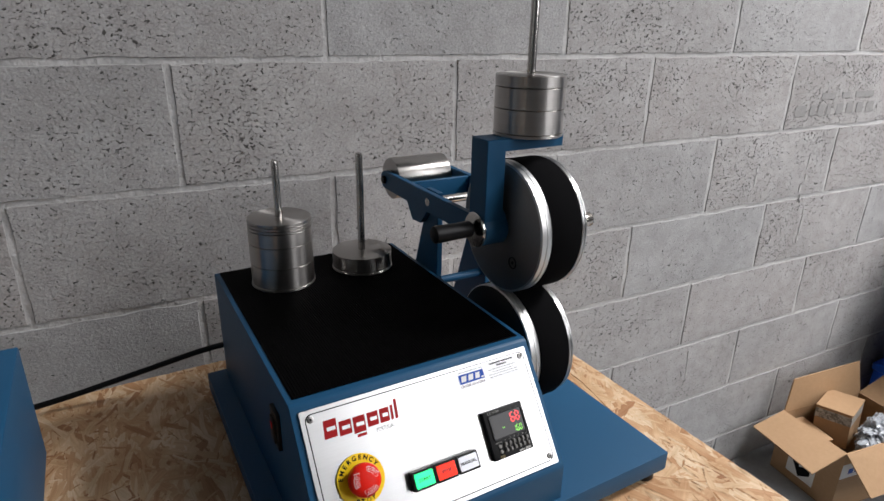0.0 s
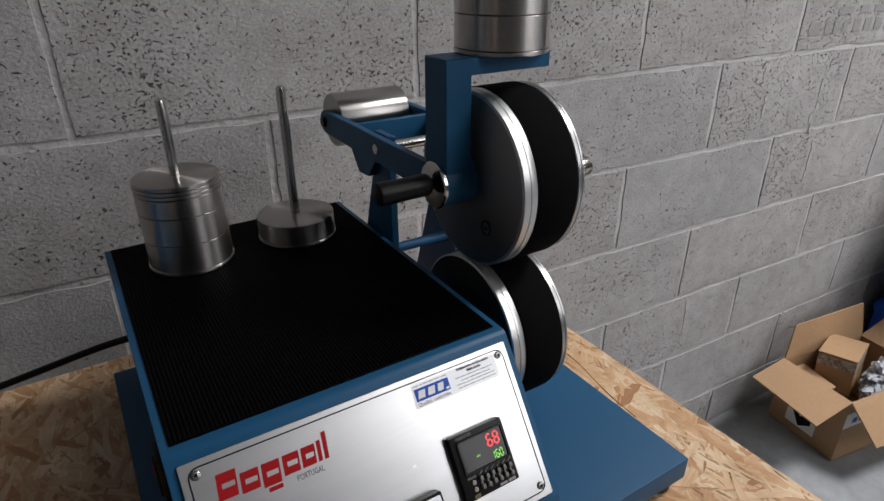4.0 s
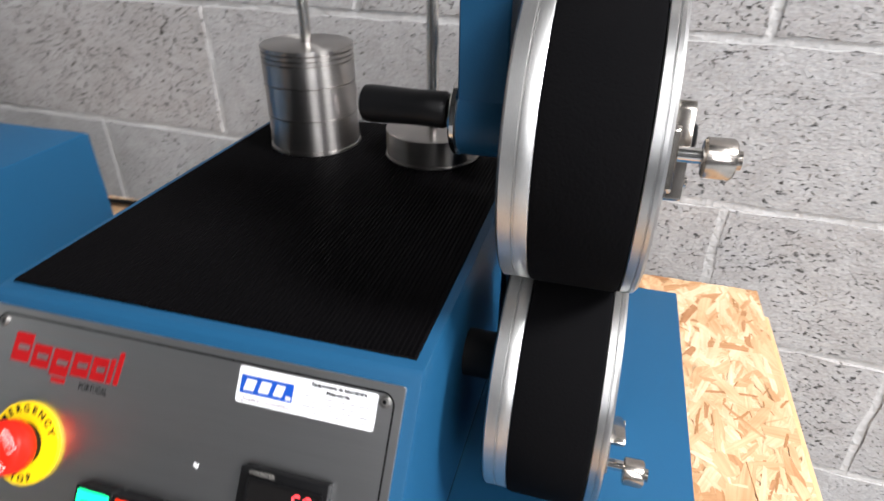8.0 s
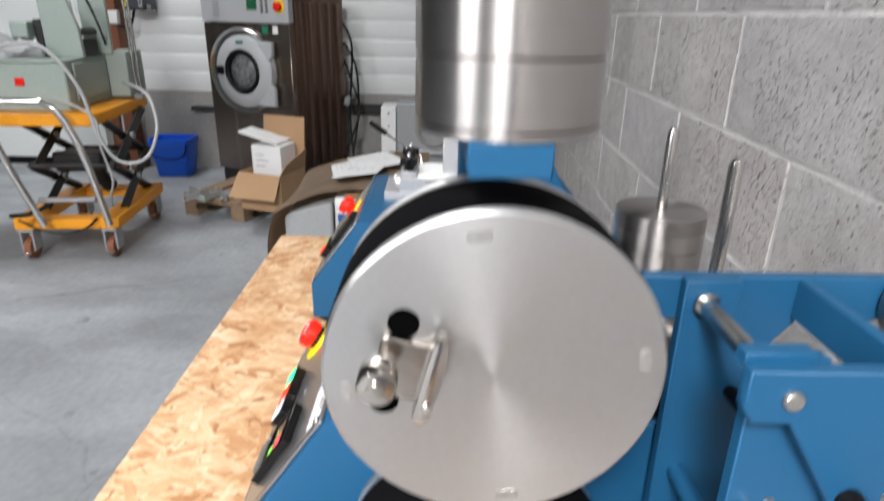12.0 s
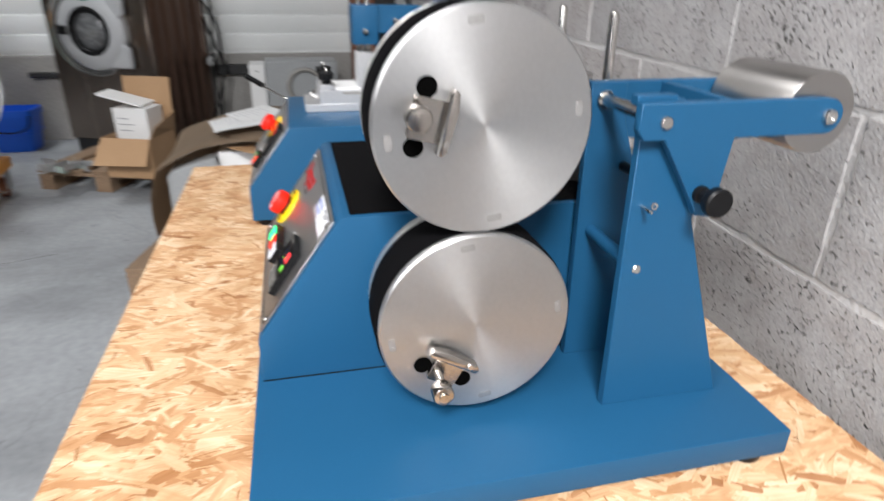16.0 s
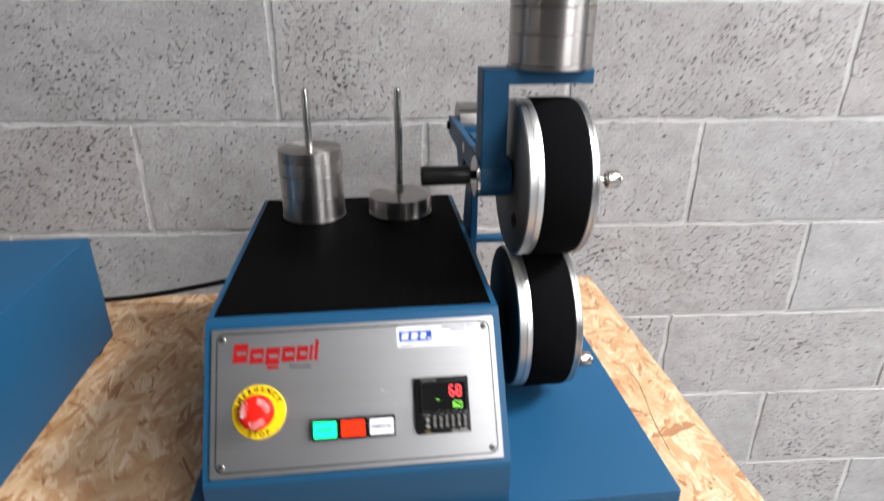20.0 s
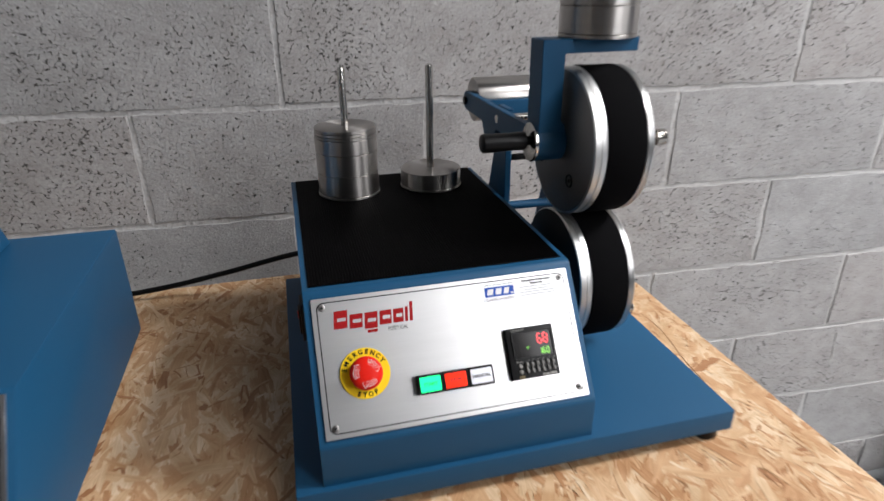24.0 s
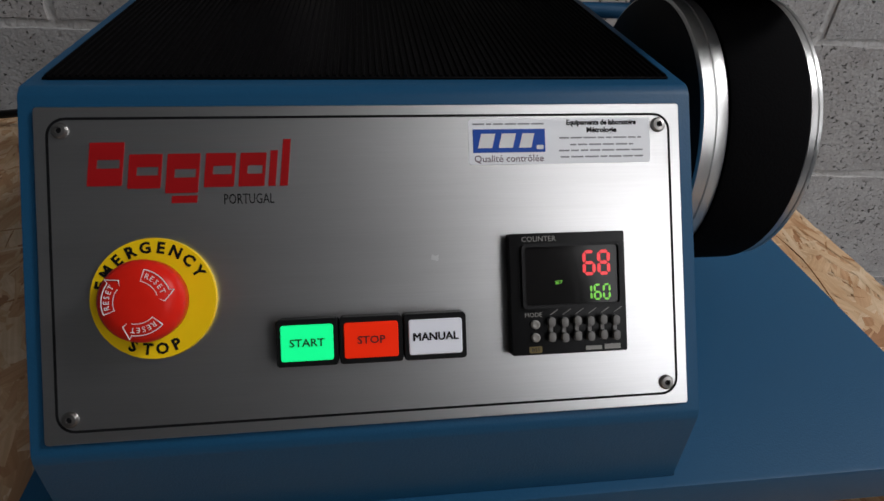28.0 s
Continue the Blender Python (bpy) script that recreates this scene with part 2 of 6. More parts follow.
def block_material():
    """Grey pressed concrete: fine grain, worm-like voids in patches and scattered round pinholes."""
    m = bpy.data.materials.new("pressed_concrete_block")
    m.use_nodes = True
    n, l = m.node_tree.nodes, m.node_tree.links
    p = n["Principled BSDF"]
    geo, info = n.new("ShaderNodeNewGeometry"), n.new("ShaderNodeObjectInfo")
    mp, shift = n.new("ShaderNodeMapping"), n.new("ShaderNodeVectorMath")
    mp.inputs["Scale"].default_value = (0.92, 1, 1.12)
    l.new(geo.outputs["Position"], mp.inputs["Vector"])
    shift.operation = "MULTIPLY_ADD"
    shift.inputs[1].default_value = (37.0, 11.0, 23.0)
    l.new(info.outputs["Random"], shift.inputs[0])
    l.new(mp.outputs["Vector"], shift.inputs[2])

    def noise_tex(scale, detail, rough=0.55):
        t = n.new("ShaderNodeTexNoise")
        t.inputs["Scale"].default_value, t.inputs["Detail"].default_value, t.inputs["Roughness"].default_value = scale, detail, rough
        l.new(shift.outputs[0], t.inputs["Vector"])
        return t.outputs["Fac"]

    def ramp(src, a, b, ca, cb):
        r = n.new("ShaderNodeValToRGB")
        r.color_ramp.elements[0].position, r.color_ramp.elements[1].position = a, b
        r.color_ramp.elements[0].color, r.color_ramp.elements[1].color = (*ca, 1), (*cb, 1)
        l.new(src, r.inputs["Fac"])
        return r.outputs["Color"]

    def math_node(op, a, b):
        k = n.new("ShaderNodeMath")
        k.operation = op
        for i, v in enumerate((a, b)):
            if hasattr(v, "node"):
                l.new(v, k.inputs[i])
            else:
                k.inputs[i].default_value = v
        return k.outputs[0]

    tone = ramp(noise_tex(3.2, 5), 0.3, 0.7, (0.345, 0.336, 0.331), (0.428, 0.418, 0.412))
    grain = ramp(noise_tex(300, 3), 0.3, 0.7, (0.82, 0.82, 0.82), (1.13, 1.13, 1.13))
    blotch = ramp(noise_tex(26, 4, 0.6), 0.3, 0.7, (0.88, 0.87, 0.865), (1.08, 1.085, 1.09))

    def times(p_, q_):
        k = n.new("ShaderNodeMixRGB")
        k.blend_type, k.inputs["Fac"].default_value = "MULTIPLY", 1
        l.new(p_, k.inputs[1]), l.new(q_, k.inputs[2])
        return k.outputs[0]

    face = times(times(tone, grain), blotch)
    # the patch noise and each block's own tone set how many voids it has
    dense = math_node("MULTIPLY_ADD", noise_tex(5, 3), 0.19)
    dense.node.inputs[2].default_value = -0.089
    own = math_node("MULTIPLY_ADD", info.outputs["Random"], 0.05)
    own.node.inputs[2].default_value = -0.03
    level = math_node("ADD", dense, own)
    pits = noise_tex(178, 3.0, 0.62)
    pits.node.inputs["Distortion"].default_value = 0.5
    worm = ramp(math_node("SUBTRACT", pits, level), 0.325, 0.378, (0, 0, 0), (1, 1, 1))
    vor = n.new("ShaderNodeTexVoronoi")
    vor.inputs["Scale"].default_value = 160
    l.new(shift.outputs[0], vor.inputs["Vector"])
    pin_size = math_node("MULTIPLY", vor.outputs["Color"], 1.0)
    pin = ramp(math_node("SUBTRACT", vor.outputs["Distance"], math_node("MULTIPLY", math_node("SUBTRACT", pin_size, 0.68), 0.55)), 0.0, 0.07, (0, 0, 0), (1, 1, 1))
    hole = math_node("MULTIPLY", worm, pin)
    # Voids are also darkened in the colour, for the shade inside them.
    pit_shade = n.new("ShaderNodeMixRGB")
    pit_shade.inputs[1].default_value = (0.082, 0.079, 0.076, 1)
    l.new(hole, pit_shade.inputs["Fac"]), l.new(face, pit_shade.inputs[2])
    hsv, mr, ms = n.new("ShaderNodeHueSaturation"), n.new("ShaderNodeMapRange"), n.new("ShaderNodeMapRange")
    mr.inputs["To Min"].default_value, mr.inputs["To Max"].default_value = 0.96, 1.04
    l.new(info.outputs["Random"], mr.inputs["Value"]), l.new(mr.outputs[0], hsv.inputs["Value"])
    ms.inputs["To Min"].default_value, ms.inputs["To Max"].default_value = 0.6, 1.9
    l.new(info.outputs["Random"], ms.inputs["Value"]), l.new(ms.outputs[0], hsv.inputs["Saturation"])
    l.new(pit_shade.outputs[0], hsv.inputs["Color"])
    l.new(hsv.outputs["Color"], p.inputs["Base Color"])
    p.inputs["Roughness"].default_value = 0.92
    p.inputs["Specular IOR Level"].default_value = 0.25
    b, b2 = n.new("ShaderNodeBump"), n.new("ShaderNodeBump")
    b.inputs["Distance"].default_value, b2.inputs["Distance"].default_value = 0.0110, 0.0017
    l.new(hole, b.inputs["Height"])
    l.new(noise_tex(210, 4), b2.inputs["Height"])
    l.new(b.outputs["Normal"], b2.inputs["Normal"])
    l.new(b2.outputs["Normal"], p.inputs["Normal"])
    return m


def floor_material():
    """Power-floated concrete: cool grey, cloudy, with long scuffs, fine cracks and dark spots."""
    m = bpy.data.materials.new("concrete_floor")
    m.use_nodes = True
    n, l = m.node_tree.nodes, m.node_tree.links
    p = n["Principled BSDF"]
    geo = n.new("ShaderNodeNewGeometry")

    def tex(kind, scale, detail=4, stretch=(1, 1, 1), warp=0.0):
        mp = n.new("ShaderNodeMapping")
        mp.inputs["Scale"].default_value = stretch
        l.new(geo.outputs["Position"], mp.inputs["Vector"])
        t = n.new(kind)
        t.inputs["Scale"].default_value = scale
        src = mp.outputs["Vector"]
        if kind == "ShaderNodeTexNoise":
            t.inputs["Detail"].default_value = detail
        if warp:
            w, add, sc = n.new("ShaderNodeTexNoise"), n.new("ShaderNodeVectorMath"), n.new("ShaderNodeVectorMath")
            w.inputs["Scale"].default_value, w.inputs["Detail"].default_value = 2.4, 5
            l.new(src, w.inputs["Vector"])
            sc.operation, add.operation = "SCALE", "ADD"
            sc.inputs["Scale"].default_value = warp
            l.new(w.outputs["Color"], sc.inputs[0])
            l.new(sc.outputs[0], add.inputs[0]), l.new(src, add.inputs[1])
            src = add.outputs[0]
        l.new(src, t.inputs["Vector"])
        return t

    def ramp(src, stops):
        r = n.new("ShaderNodeValToRGB")
        for e, (pos, c) in zip(r.color_ramp.elements, stops):
            e.position, e.color = pos, (*c, 1)
        l.new(src, r.inputs["Fac"])
        return r.outputs["Color"]

    def times(a, b):
        k = n.new("ShaderNodeMixRGB")
        k.blend_type, k.inputs["Fac"].default_value = "MULTIPLY", 1
        l.new(a, k.inputs[1]), l.new(b, k.inputs[2])
        return k.outputs[0]

    cloud = ramp(tex("ShaderNodeTexNoise", 1.3, 6).outputs["Fac"], ((0.3, (0.235, 0.247, 0.257)), (0.7, (0.36, 0.377, 0.392))))
    fine = ramp(tex("ShaderNodeTexNoise", 34, 5).outputs["Fac"], ((0.3, (0.88, 0.88, 0.88)), (0.7, (1.06, 1.06, 1.06))))
    scuff = ramp(tex("ShaderNodeTexNoise", 3.4, 7, (1.0, 0.55, 1), 0.25).outputs["Fac"], ((0.36, (0.74, 0.74, 0.745)), (0.60, (1.03, 1.03, 1.03))))
    v = tex("ShaderNodeTexVoronoi", 0.55, warp=0.35)
    v.feature = "DISTANCE_TO_EDGE"
    crack = ramp(v.outputs["Distance"], ((0.0010, (0.86, 0.86, 0.86)), (0.0040, (1, 1, 1))))
    spot = ramp(tex("ShaderNodeTexNoise", 9, 3).outputs["Fac"], ((0.27, (0.60, 0.60, 0.60)), (0.33, (1, 1, 1))))
    l.new(times(times(times(cloud, fine), scuff), times(crack, spot)), p.inputs["Base Color"])
    p.inputs["Roughness"].default_value = 0.6
    b = n.new("ShaderNodeBump")
    b.inputs["Distance"].default_value = 0.0006
    l.new(tex("ShaderNodeTexNoise", 60, 4).outputs["Fac"], b.inputs["Height"]), l.new(b.outputs["Normal"], p.inputs["Normal"])
    return m


CONCRETE = floor_material()
CRACK = material("dirt_in_crack", (0.13, 0.13, 0.13), 0.9, 0, (0.09, 0.09, 0.09), 9, 60, 0.001, place="World")
BLOCK = block_material()


def brushed(m, amount, along=None):
    """Sets the gloss of lathe or brush lines: round the z axis, or along a direction."""
    n, l = m.node_tree.nodes, m.node_tree.links
    p = n["Principled BSDF"]
    if along:
        t = n.new("ShaderNodeCombineXYZ")
        for k in range(3):
            t.inputs[k].default_value = along[k]
        l.new(t.outputs[0], p.inputs["Tangent"])
    else:
        t = n.new("ShaderNodeTangent")
        t.direction_type, t.axis = "RADIAL", "Z"
        l.new(t.outputs["Tangent"], p.inputs["Tangent"])
        p.inputs["Anisotropic Rotation"].default_value = 0.25
    p.inputs["Anisotropic"].default_value = amount
    return m


brushed(PLATE, 0.35, (1, 0, 0))
brushed(STEEL, 0.93, (1, 0, 0))
WEIGHT_STEEL = brushed(material("lathe_turned_weight", (0.45, 0.43, 0.412), 0.30, 1, (0.385, 0.365, 0.35), 3, 60, 0, 0.03, (0.3, 0.3, 40)), 0.93)


def strand_material():
    """Wood strands: each has its own tone, with grain along it."""
    m = bpy.data.materials.new("pressed_wood_strand")
    m.use_nodes = True
    n, l = m.node_tree.nodes, m.node_tree.links
    p = n["Principled BSDF"]
    geo, uv, ramp = n.new("ShaderNodeNewGeometry"), n.new("ShaderNodeUVMap"), n.new("ShaderNodeValToRGB")
    tones = ((0.0, (0.36, 0.175, 0.080)), (0.07, (0.48, 0.265, 0.130)), (0.24, (0.585, 0.365, 0.205)), (0.55, (0.645, 0.445, 0.270)), (1.0, (0.73, 0.575, 0.405)))
    for pos, c in tones[1:-1]:
        ramp.color_ramp.elements.new(pos)
    for e, (pos, c) in zip(ramp.color_ramp.elements, tones):
        e.position, e.color = pos, (*c, 1)
    l.new(geo.outputs["Random Per Island"], ramp.inputs["Fac"])
    mp, t = n.new("ShaderNodeMapping"), n.new("ShaderNodeTexNoise")
    mp.inputs["Scale"].default_value = (14, 420, 1)
    t.inputs["Scale"].default_value, t.inputs["Detail"].default_value = 1.0, 4
    l.new(uv.outputs["UV"], mp.inputs["Vector"]), l.new(mp.outputs["Vector"], t.inputs["Vector"])
    g = n.new("ShaderNodeValToRGB")
    g.color_ramp.elements[0].position, g.color_ramp.elements[1].position = 0.3, 0.65
    g.color_ramp.elements[0].color, g.color_ramp.elements[1].color = (0.84, 0.79, 0.72, 1), (1.03, 1.03, 1.03, 1)
    l.new(t.outputs["Fac"], g.inputs["Fac"])
    mul = n.new("ShaderNodeMixRGB")
    mul.blend_type, mul.inputs["Fac"].default_value = "MULTIPLY", 1
    l.new(ramp.outputs["Color"], mul.inputs[1]), l.new(g.outputs["Color"], mul.inputs[2])
    # resin stains and pale areas that run across the strands
    cloud, cr, stain = n.new("ShaderNodeTexNoise"), n.new("ShaderNodeValToRGB"), n.new("ShaderNodeMixRGB")
    cloud.inputs["Scale"].default_value, cloud.inputs["Detail"].default_value, cloud.inputs["Distortion"].default_value = 17, 6, 0.8
    l.new(geo.outputs["Position"], cloud.inputs["Vector"]), l.new(cloud.outputs["Fac"], cr.inputs["Fac"])
    cr.color_ramp.elements[0].position, cr.color_ramp.elements[1].position = 0.33, 0.62
    cr.color_ramp.elements[0].color, cr.color_ramp.elements[1].color = (0.80, 0.69, 0.57, 1), (1.06, 1.06, 1.06, 1)
    stain.blend_type, stain.inputs["Fac"].default_value = "MULTIPLY", 1
    l.new(mul.outputs[0], stain.inputs[1]), l.new(cr.outputs["Color"], stain.inputs[2])
    l.new(stain.outputs[0], p.inputs["Base Color"])
    p.inputs["Roughness"].default_value = 0.62
    b = n.new("ShaderNodeBump")
    b.inputs["Distance"].default_value = 0.0004
    l.new(t.outputs["Fac"], b.inputs["Height"]), l.new(b.outputs["Normal"], p.inputs["Normal"])
    return m


STRAND = strand_material()
DARK_STRAND = material("dark_bark", (0.43, 0.215, 0.088), 0.7, 0, (0.28, 0.125, 0.045), 30, 300, 0.0003)

# ---- mesh helpers ----
ROOT = {}


def thing(name, origin, label, category, group="", turn=0.0, kind=""):
    """An empty at a thing's base. Its parts are given in world places if turn is 0, else in its own axes."""
    ob = new(name)
    ob.matrix_basis = pose(*origin, 0, 0, turn)
    ob.empty_display_size = 0.05
    ROOT[ob] = Vector(origin) if not turn else Vector((0, 0, 0))
    return tagged(ob, label, category, group, kind)


def finish(name, bm, mat, smooth=40):
    bmesh.ops.recalc_face_normals(bm, faces=bm.faces)
    me = bpy.data.meshes.new(name)
    bm.to_mesh(me)
    bm.free()
    me.materials.append(mat)
    if smooth:
        me.polygons.foreach_set("use_smooth", [True] * len(me.polygons))
        me.set_sharp_from_angle(angle=radians(smooth))
    return me


def part(name, bm, mat, parent, label="", smooth=40):
    """One mesh object under a thing or under a part."""
    root = parent
    while root.parent:
        root = root.parent
    off = ROOT.get(root, Vector((0, 0, 0)))
    if off.length:
        bmesh.ops.translate(bm, verts=bm.verts, vec=-off)
    ob = new(name, finish(name, bm, mat, smooth))
    ob.parent = parent
    return tagged(ob, label)


def solid(name, bm, mat, label, category, group="", kind="", smooth=40, origin=None):
    """A thing of one mesh."""
    o = Vector(origin) if origin else Vector((0, 0, 0))
    if origin:
        bmesh.ops.translate(bm, verts=bm.verts, vec=-o)
    ob = new(name, finish(name, bm, mat, smooth))
    ob.location = o
    return tagged(ob, label, category, group, kind)


def bevelled(bm, width, seg=2):
    if width:
        bmesh.ops.bevel(bm, geom=list(bm.edges), offset=width, segments=seg, affect="EDGES", profile=0.6, clamp_overlap=True)
    return bm


def box(x0, x1, y0, y1, z0, z1, bev=0.0, seg=2):
    bm = bmesh.new()
    bmesh.ops.create_cube(bm, size=1, matrix=Matrix.Translation(((x0 + x1) / 2, (y0 + y1) / 2, (z0 + z1) / 2)) @ Matrix.Diagonal((x1 - x0, y1 - y0, z1 - z0, 1)))
    return bevelled(bm, bev, seg)


def prism(pts, a, b, axis="x", bev=0.0, seg=2):
    """A polygon pushed from a to b along an axis; pts are in the two other axes, in their order."""
    def at(p, d):
        return {"x": (d, p[0], p[1]), "y": (p[0], d, p[1]), "z": (p[0], p[1], d)}[axis]
    bm = bmesh.new()
    lo, hi = [bm.verts.new(at(p, a)) for p in pts], [bm.verts.new(at(p, b)) for p in pts]
    bm.faces.new(lo), bm.faces.new(hi[::-1])
    for i in range(len(pts)):
        j = (i + 1) % len(pts)
        bm.faces.new((lo[i], lo[j], hi[j], hi[i]))
    bmesh.ops.recalc_face_normals(bm, faces=bm.faces)
    return bevelled(bm, bev, seg)


def lathe(profile, at=(0, 0, 0), axis="z", seg=48):
    """A turned shape: profile of (radius, height) from bottom to top along an axis."""
    bm = bmesh.new()
    rings = []
    for r, h in profile:
        ring = []
        for i in range(seg):
            a = 2 * math.pi * i / seg
            u, v = r * math.cos(a), r * math.sin(a)
            p = {"z": (u, v, h), "x": (h, u, v), "y": (u, h, v)}[axis]
            ring.append(bm.verts.new((at[0] + p[0], at[1] + p[1], at[2] + p[2])))
        rings.append(ring)
    for a, b in zip(rings, rings[1:]):
        for i in range(seg):
            bm.faces.new((a[i], a[(i + 1) % seg], b[(i + 1) % seg], b[i]))
    if profile[0][0] > 1e-6:
        bm.faces.new(rings[0][::-1])
    if profile[-1][0] > 1e-6:
        bm.faces.new(rings[-1])
    bmesh.ops.remove_doubles(bm, verts=bm.verts, dist=1e-7)
    return bm


def disc(r, a, b, at, axis="z", ch=0.0005, seg=48):
    """A turned cylinder with small chamfers."""
    return lathe([(r - ch, a), (r, a + ch), (r, b - ch), (r - ch, b)], at, axis, seg)


def tube(points, r, seg=10, smooth=0):
    """A round bar along points, smoothed through them if asked."""
    pts = [Vector(p) for p in points]
    if smooth:
        out = []
        for i in range(len(pts) - 1):
            p0, p1, p2, p3 = pts[max(i - 1, 0)], pts[i], pts[i + 1], pts[min(i + 2, len(pts) - 1)]
            for k in range(smooth):
                t = k / smooth
                out.append(0.5 * ((2 * p1) + (p2 - p0) * t + (2 * p0 - 5 * p1 + 4 * p2 - p3) * t * t + (3 * p1 - p0 - 3 * p2 + p3) * t ** 3))
        pts = out + [pts[-1]]
    bm, rings, up = bmesh.new(), [], Vector((0, 0, 1))
    for i, p in enumerate(pts):
        d = (pts[min(i + 1, len(pts) - 1)] - pts[max(i - 1, 0)]).normalized()
        if abs(d.dot(up)) > 0.95:
            up = Vector((1, 0, 0))
        s = d.cross(up).normalized()
        q = s.cross(d)
        up = q
        rings.append([bm.verts.new(p + r * (math.cos(2 * math.pi * k / seg) * s + math.sin(2 * math.pi * k / seg) * q)) for k in range(seg)])
    for a, b in zip(rings, rings[1:]):
        for k in range(seg):
            bm.faces.new((a[k], a[(k + 1) % seg], b[(k + 1) % seg], b[k]))
    bm.faces.new(rings[0][::-1]), bm.faces.new(rings[-1])
    return bm


def join(*bms):
    out = bmesh.new()
    for b in bms:
        me = bpy.data.meshes.new("tmp")
        b.to_mesh(me)
        b.free()
        out.from_mesh(me)
        bpy.data.meshes.remove(me)
    return out


def rounded(x0, x1, y0, y1, r, n=6):
    """Points of a rectangle with round corners."""
    pts = []
    for cx, cy, a0 in ((x1 - r, y1 - r, 0), (x0 + r, y1 - r, 90), (x0 + r, y0 + r, 180), (x1 - r, y0 + r, 270)):
        for k in range(n + 1):
            a = radians(a0 + 90 * k / n)
            pts.append((cx + r * math.cos(a), cy + r * math.sin(a)))
    return pts


def ring_of(pts, inner, a, b):
    """A flat frame between two outlines of as many points each."""
    bm = bmesh.new()
    n = len(pts)
    v = [[bm.verts.new((*p, h)) for p in some] for some, h in ((pts, a), (inner, a), (inner, b), (pts, b))]
    for i in range(n):
        j = (i + 1) % n
        for p, q in ((0, 1), (1, 2), (2, 3), (3, 0)):
            bm.faces.new((v[p][i], v[p][j], v[q][j], v[q][i]))
    return bm


def lettering(text, size, align="CENTER", condensed=1.0, bold=0.0):
    """Raised letters in the xy plane, from the built-in font."""
    c = bpy.data.curves.new("letters", "FONT")
    c.body, c.size, c.align_x, c.align_y, c.extrude, c.resolution_u = text, size, align, "CENTER", 0.00008, 2
    c.offset = bold
    ob = bpy.data.objects.new("letters", c)
    scene.collection.objects.link(ob)
    me = bpy.data.meshes.new_from_object(ob.evaluated_get(bpy.context.evaluated_depsgraph_get()))
    bm = bmesh.new()
    bm.from_mesh(me)
    bpy.data.objects.remove(ob)
    bpy.data.curves.remove(c)
    bpy.data.meshes.remove(me)
    if condensed != 1:
        bmesh.ops.scale(bm, vec=(condensed, 1, 1), verts=bm.verts)
    return bm


def moved(bm, m):
    bm.transform(m)
    return bm


# ---- setting: floor, walls, roof ----
WEST, EAST, ROOF = -4.85, 6.3, 5.3
WALL_TURN = -3.23


FLOOR = solid("floor", box(WEST - 0.3, EAST + 0.3, SOUTH - 0.3, 1.2, -0.2, 0.0), CONCRETE, "grey concrete workshop floor with stains and fine cracks", "floor", kind="structure")
floor_crack = tube([(-2.12, -1.90, 0), (-2.15, -1.85, 0), (-2.18, -1.72, 0), (-2.23, -1.61, 0), (-2.28, -1.54, 0), (-2.30, -1.41, 0), (-2.35, -1.28, 0), (-2.37, -1.20, 0)], 0.0022, 4, 5)
floor_crack.transform(Matrix.Diagonal((1, 1, 0.4, 1)))
part("floor_crack", floor_crack, CRACK, FLOOR, "long dark crack in the concrete")
LIGHTS = ((2.55, 3.75, -1.30, -0.30), (1.2, 3.0, -3.95, -2.85), (-4.5, -2.3, -3.7, -2.1))
edges_x = sorted({WEST - 0.3, EAST + 0.3, *(r[0] for r in LIGHTS), *(r[1] for r in LIGHTS)})
edges_y = sorted({SOUTH - 0.3, 1.2, *(r[2] for r in LIGHTS), *(r[3] for r in LIGHTS)})
roof = [box(xa, xb, ya, yb, ROOF, ROOF + 0.15) for xa, xb in zip(edges_x, edges_x[1:]) for ya, yb in zip(edges_y, edges_y[1:])
        if not any(r[0] <= xa < r[1] and r[2] <= ya < r[3] for r in LIGHTS)]
# Unseen roof openings, added to house the lamps.
for xa, xb, ya, yb in LIGHTS:
    rl = thing("added_rooflight", ((xa + xb) / 2, (ya + yb) / 2, ROOF), "unseen framed roof opening added round a lamp", "skylight", kind="structure")
    part("frame", join(box(xa - 0.06, xa, ya - 0.06, yb + 0.06, ROOF - 0.03, ROOF - 0.001), box(xb, xb + 0.06, ya - 0.06, yb + 0.06, ROOF - 0.03, ROOF - 0.001), box(xa, xb, ya - 0.06, ya, ROOF - 0.03, ROOF - 0.001), box(xa, xb, yb, yb + 0.06, ROOF - 0.03, ROOF - 0.001)), WALL_PAINT, rl)
    part("pane", box(xa, xb, ya, yb, ROOF + 0.02, ROOF + 0.03), WALL_PAINT, rl, "opaque sheet closing the added roof opening")
# Unseen well, added so that the main lamp can sit below the roof.
xa, xb, ya, yb = LIGHTS[0]
well = join(box(xa - 0.03, xa, ya - 0.03, yb + 0.03, WELL, ROOF - 0.031), box(xb, xb + 0.03, ya - 0.03, yb + 0.03, WELL, ROOF - 0.031), box(xa, xb, ya - 0.03, ya, WELL, ROOF - 0.031), box(xa, xb, yb, yb + 0.03, WELL, ROOF - 0.031))
solid("added_light_well", well, WALL_PAINT, "unseen boxed-in well added round the lowered roof lamp", "light well", kind="structure")
solid("ceiling", join(*roof), CEILING, "unseen dark grey roof closing the room", "ceiling", kind="structure")
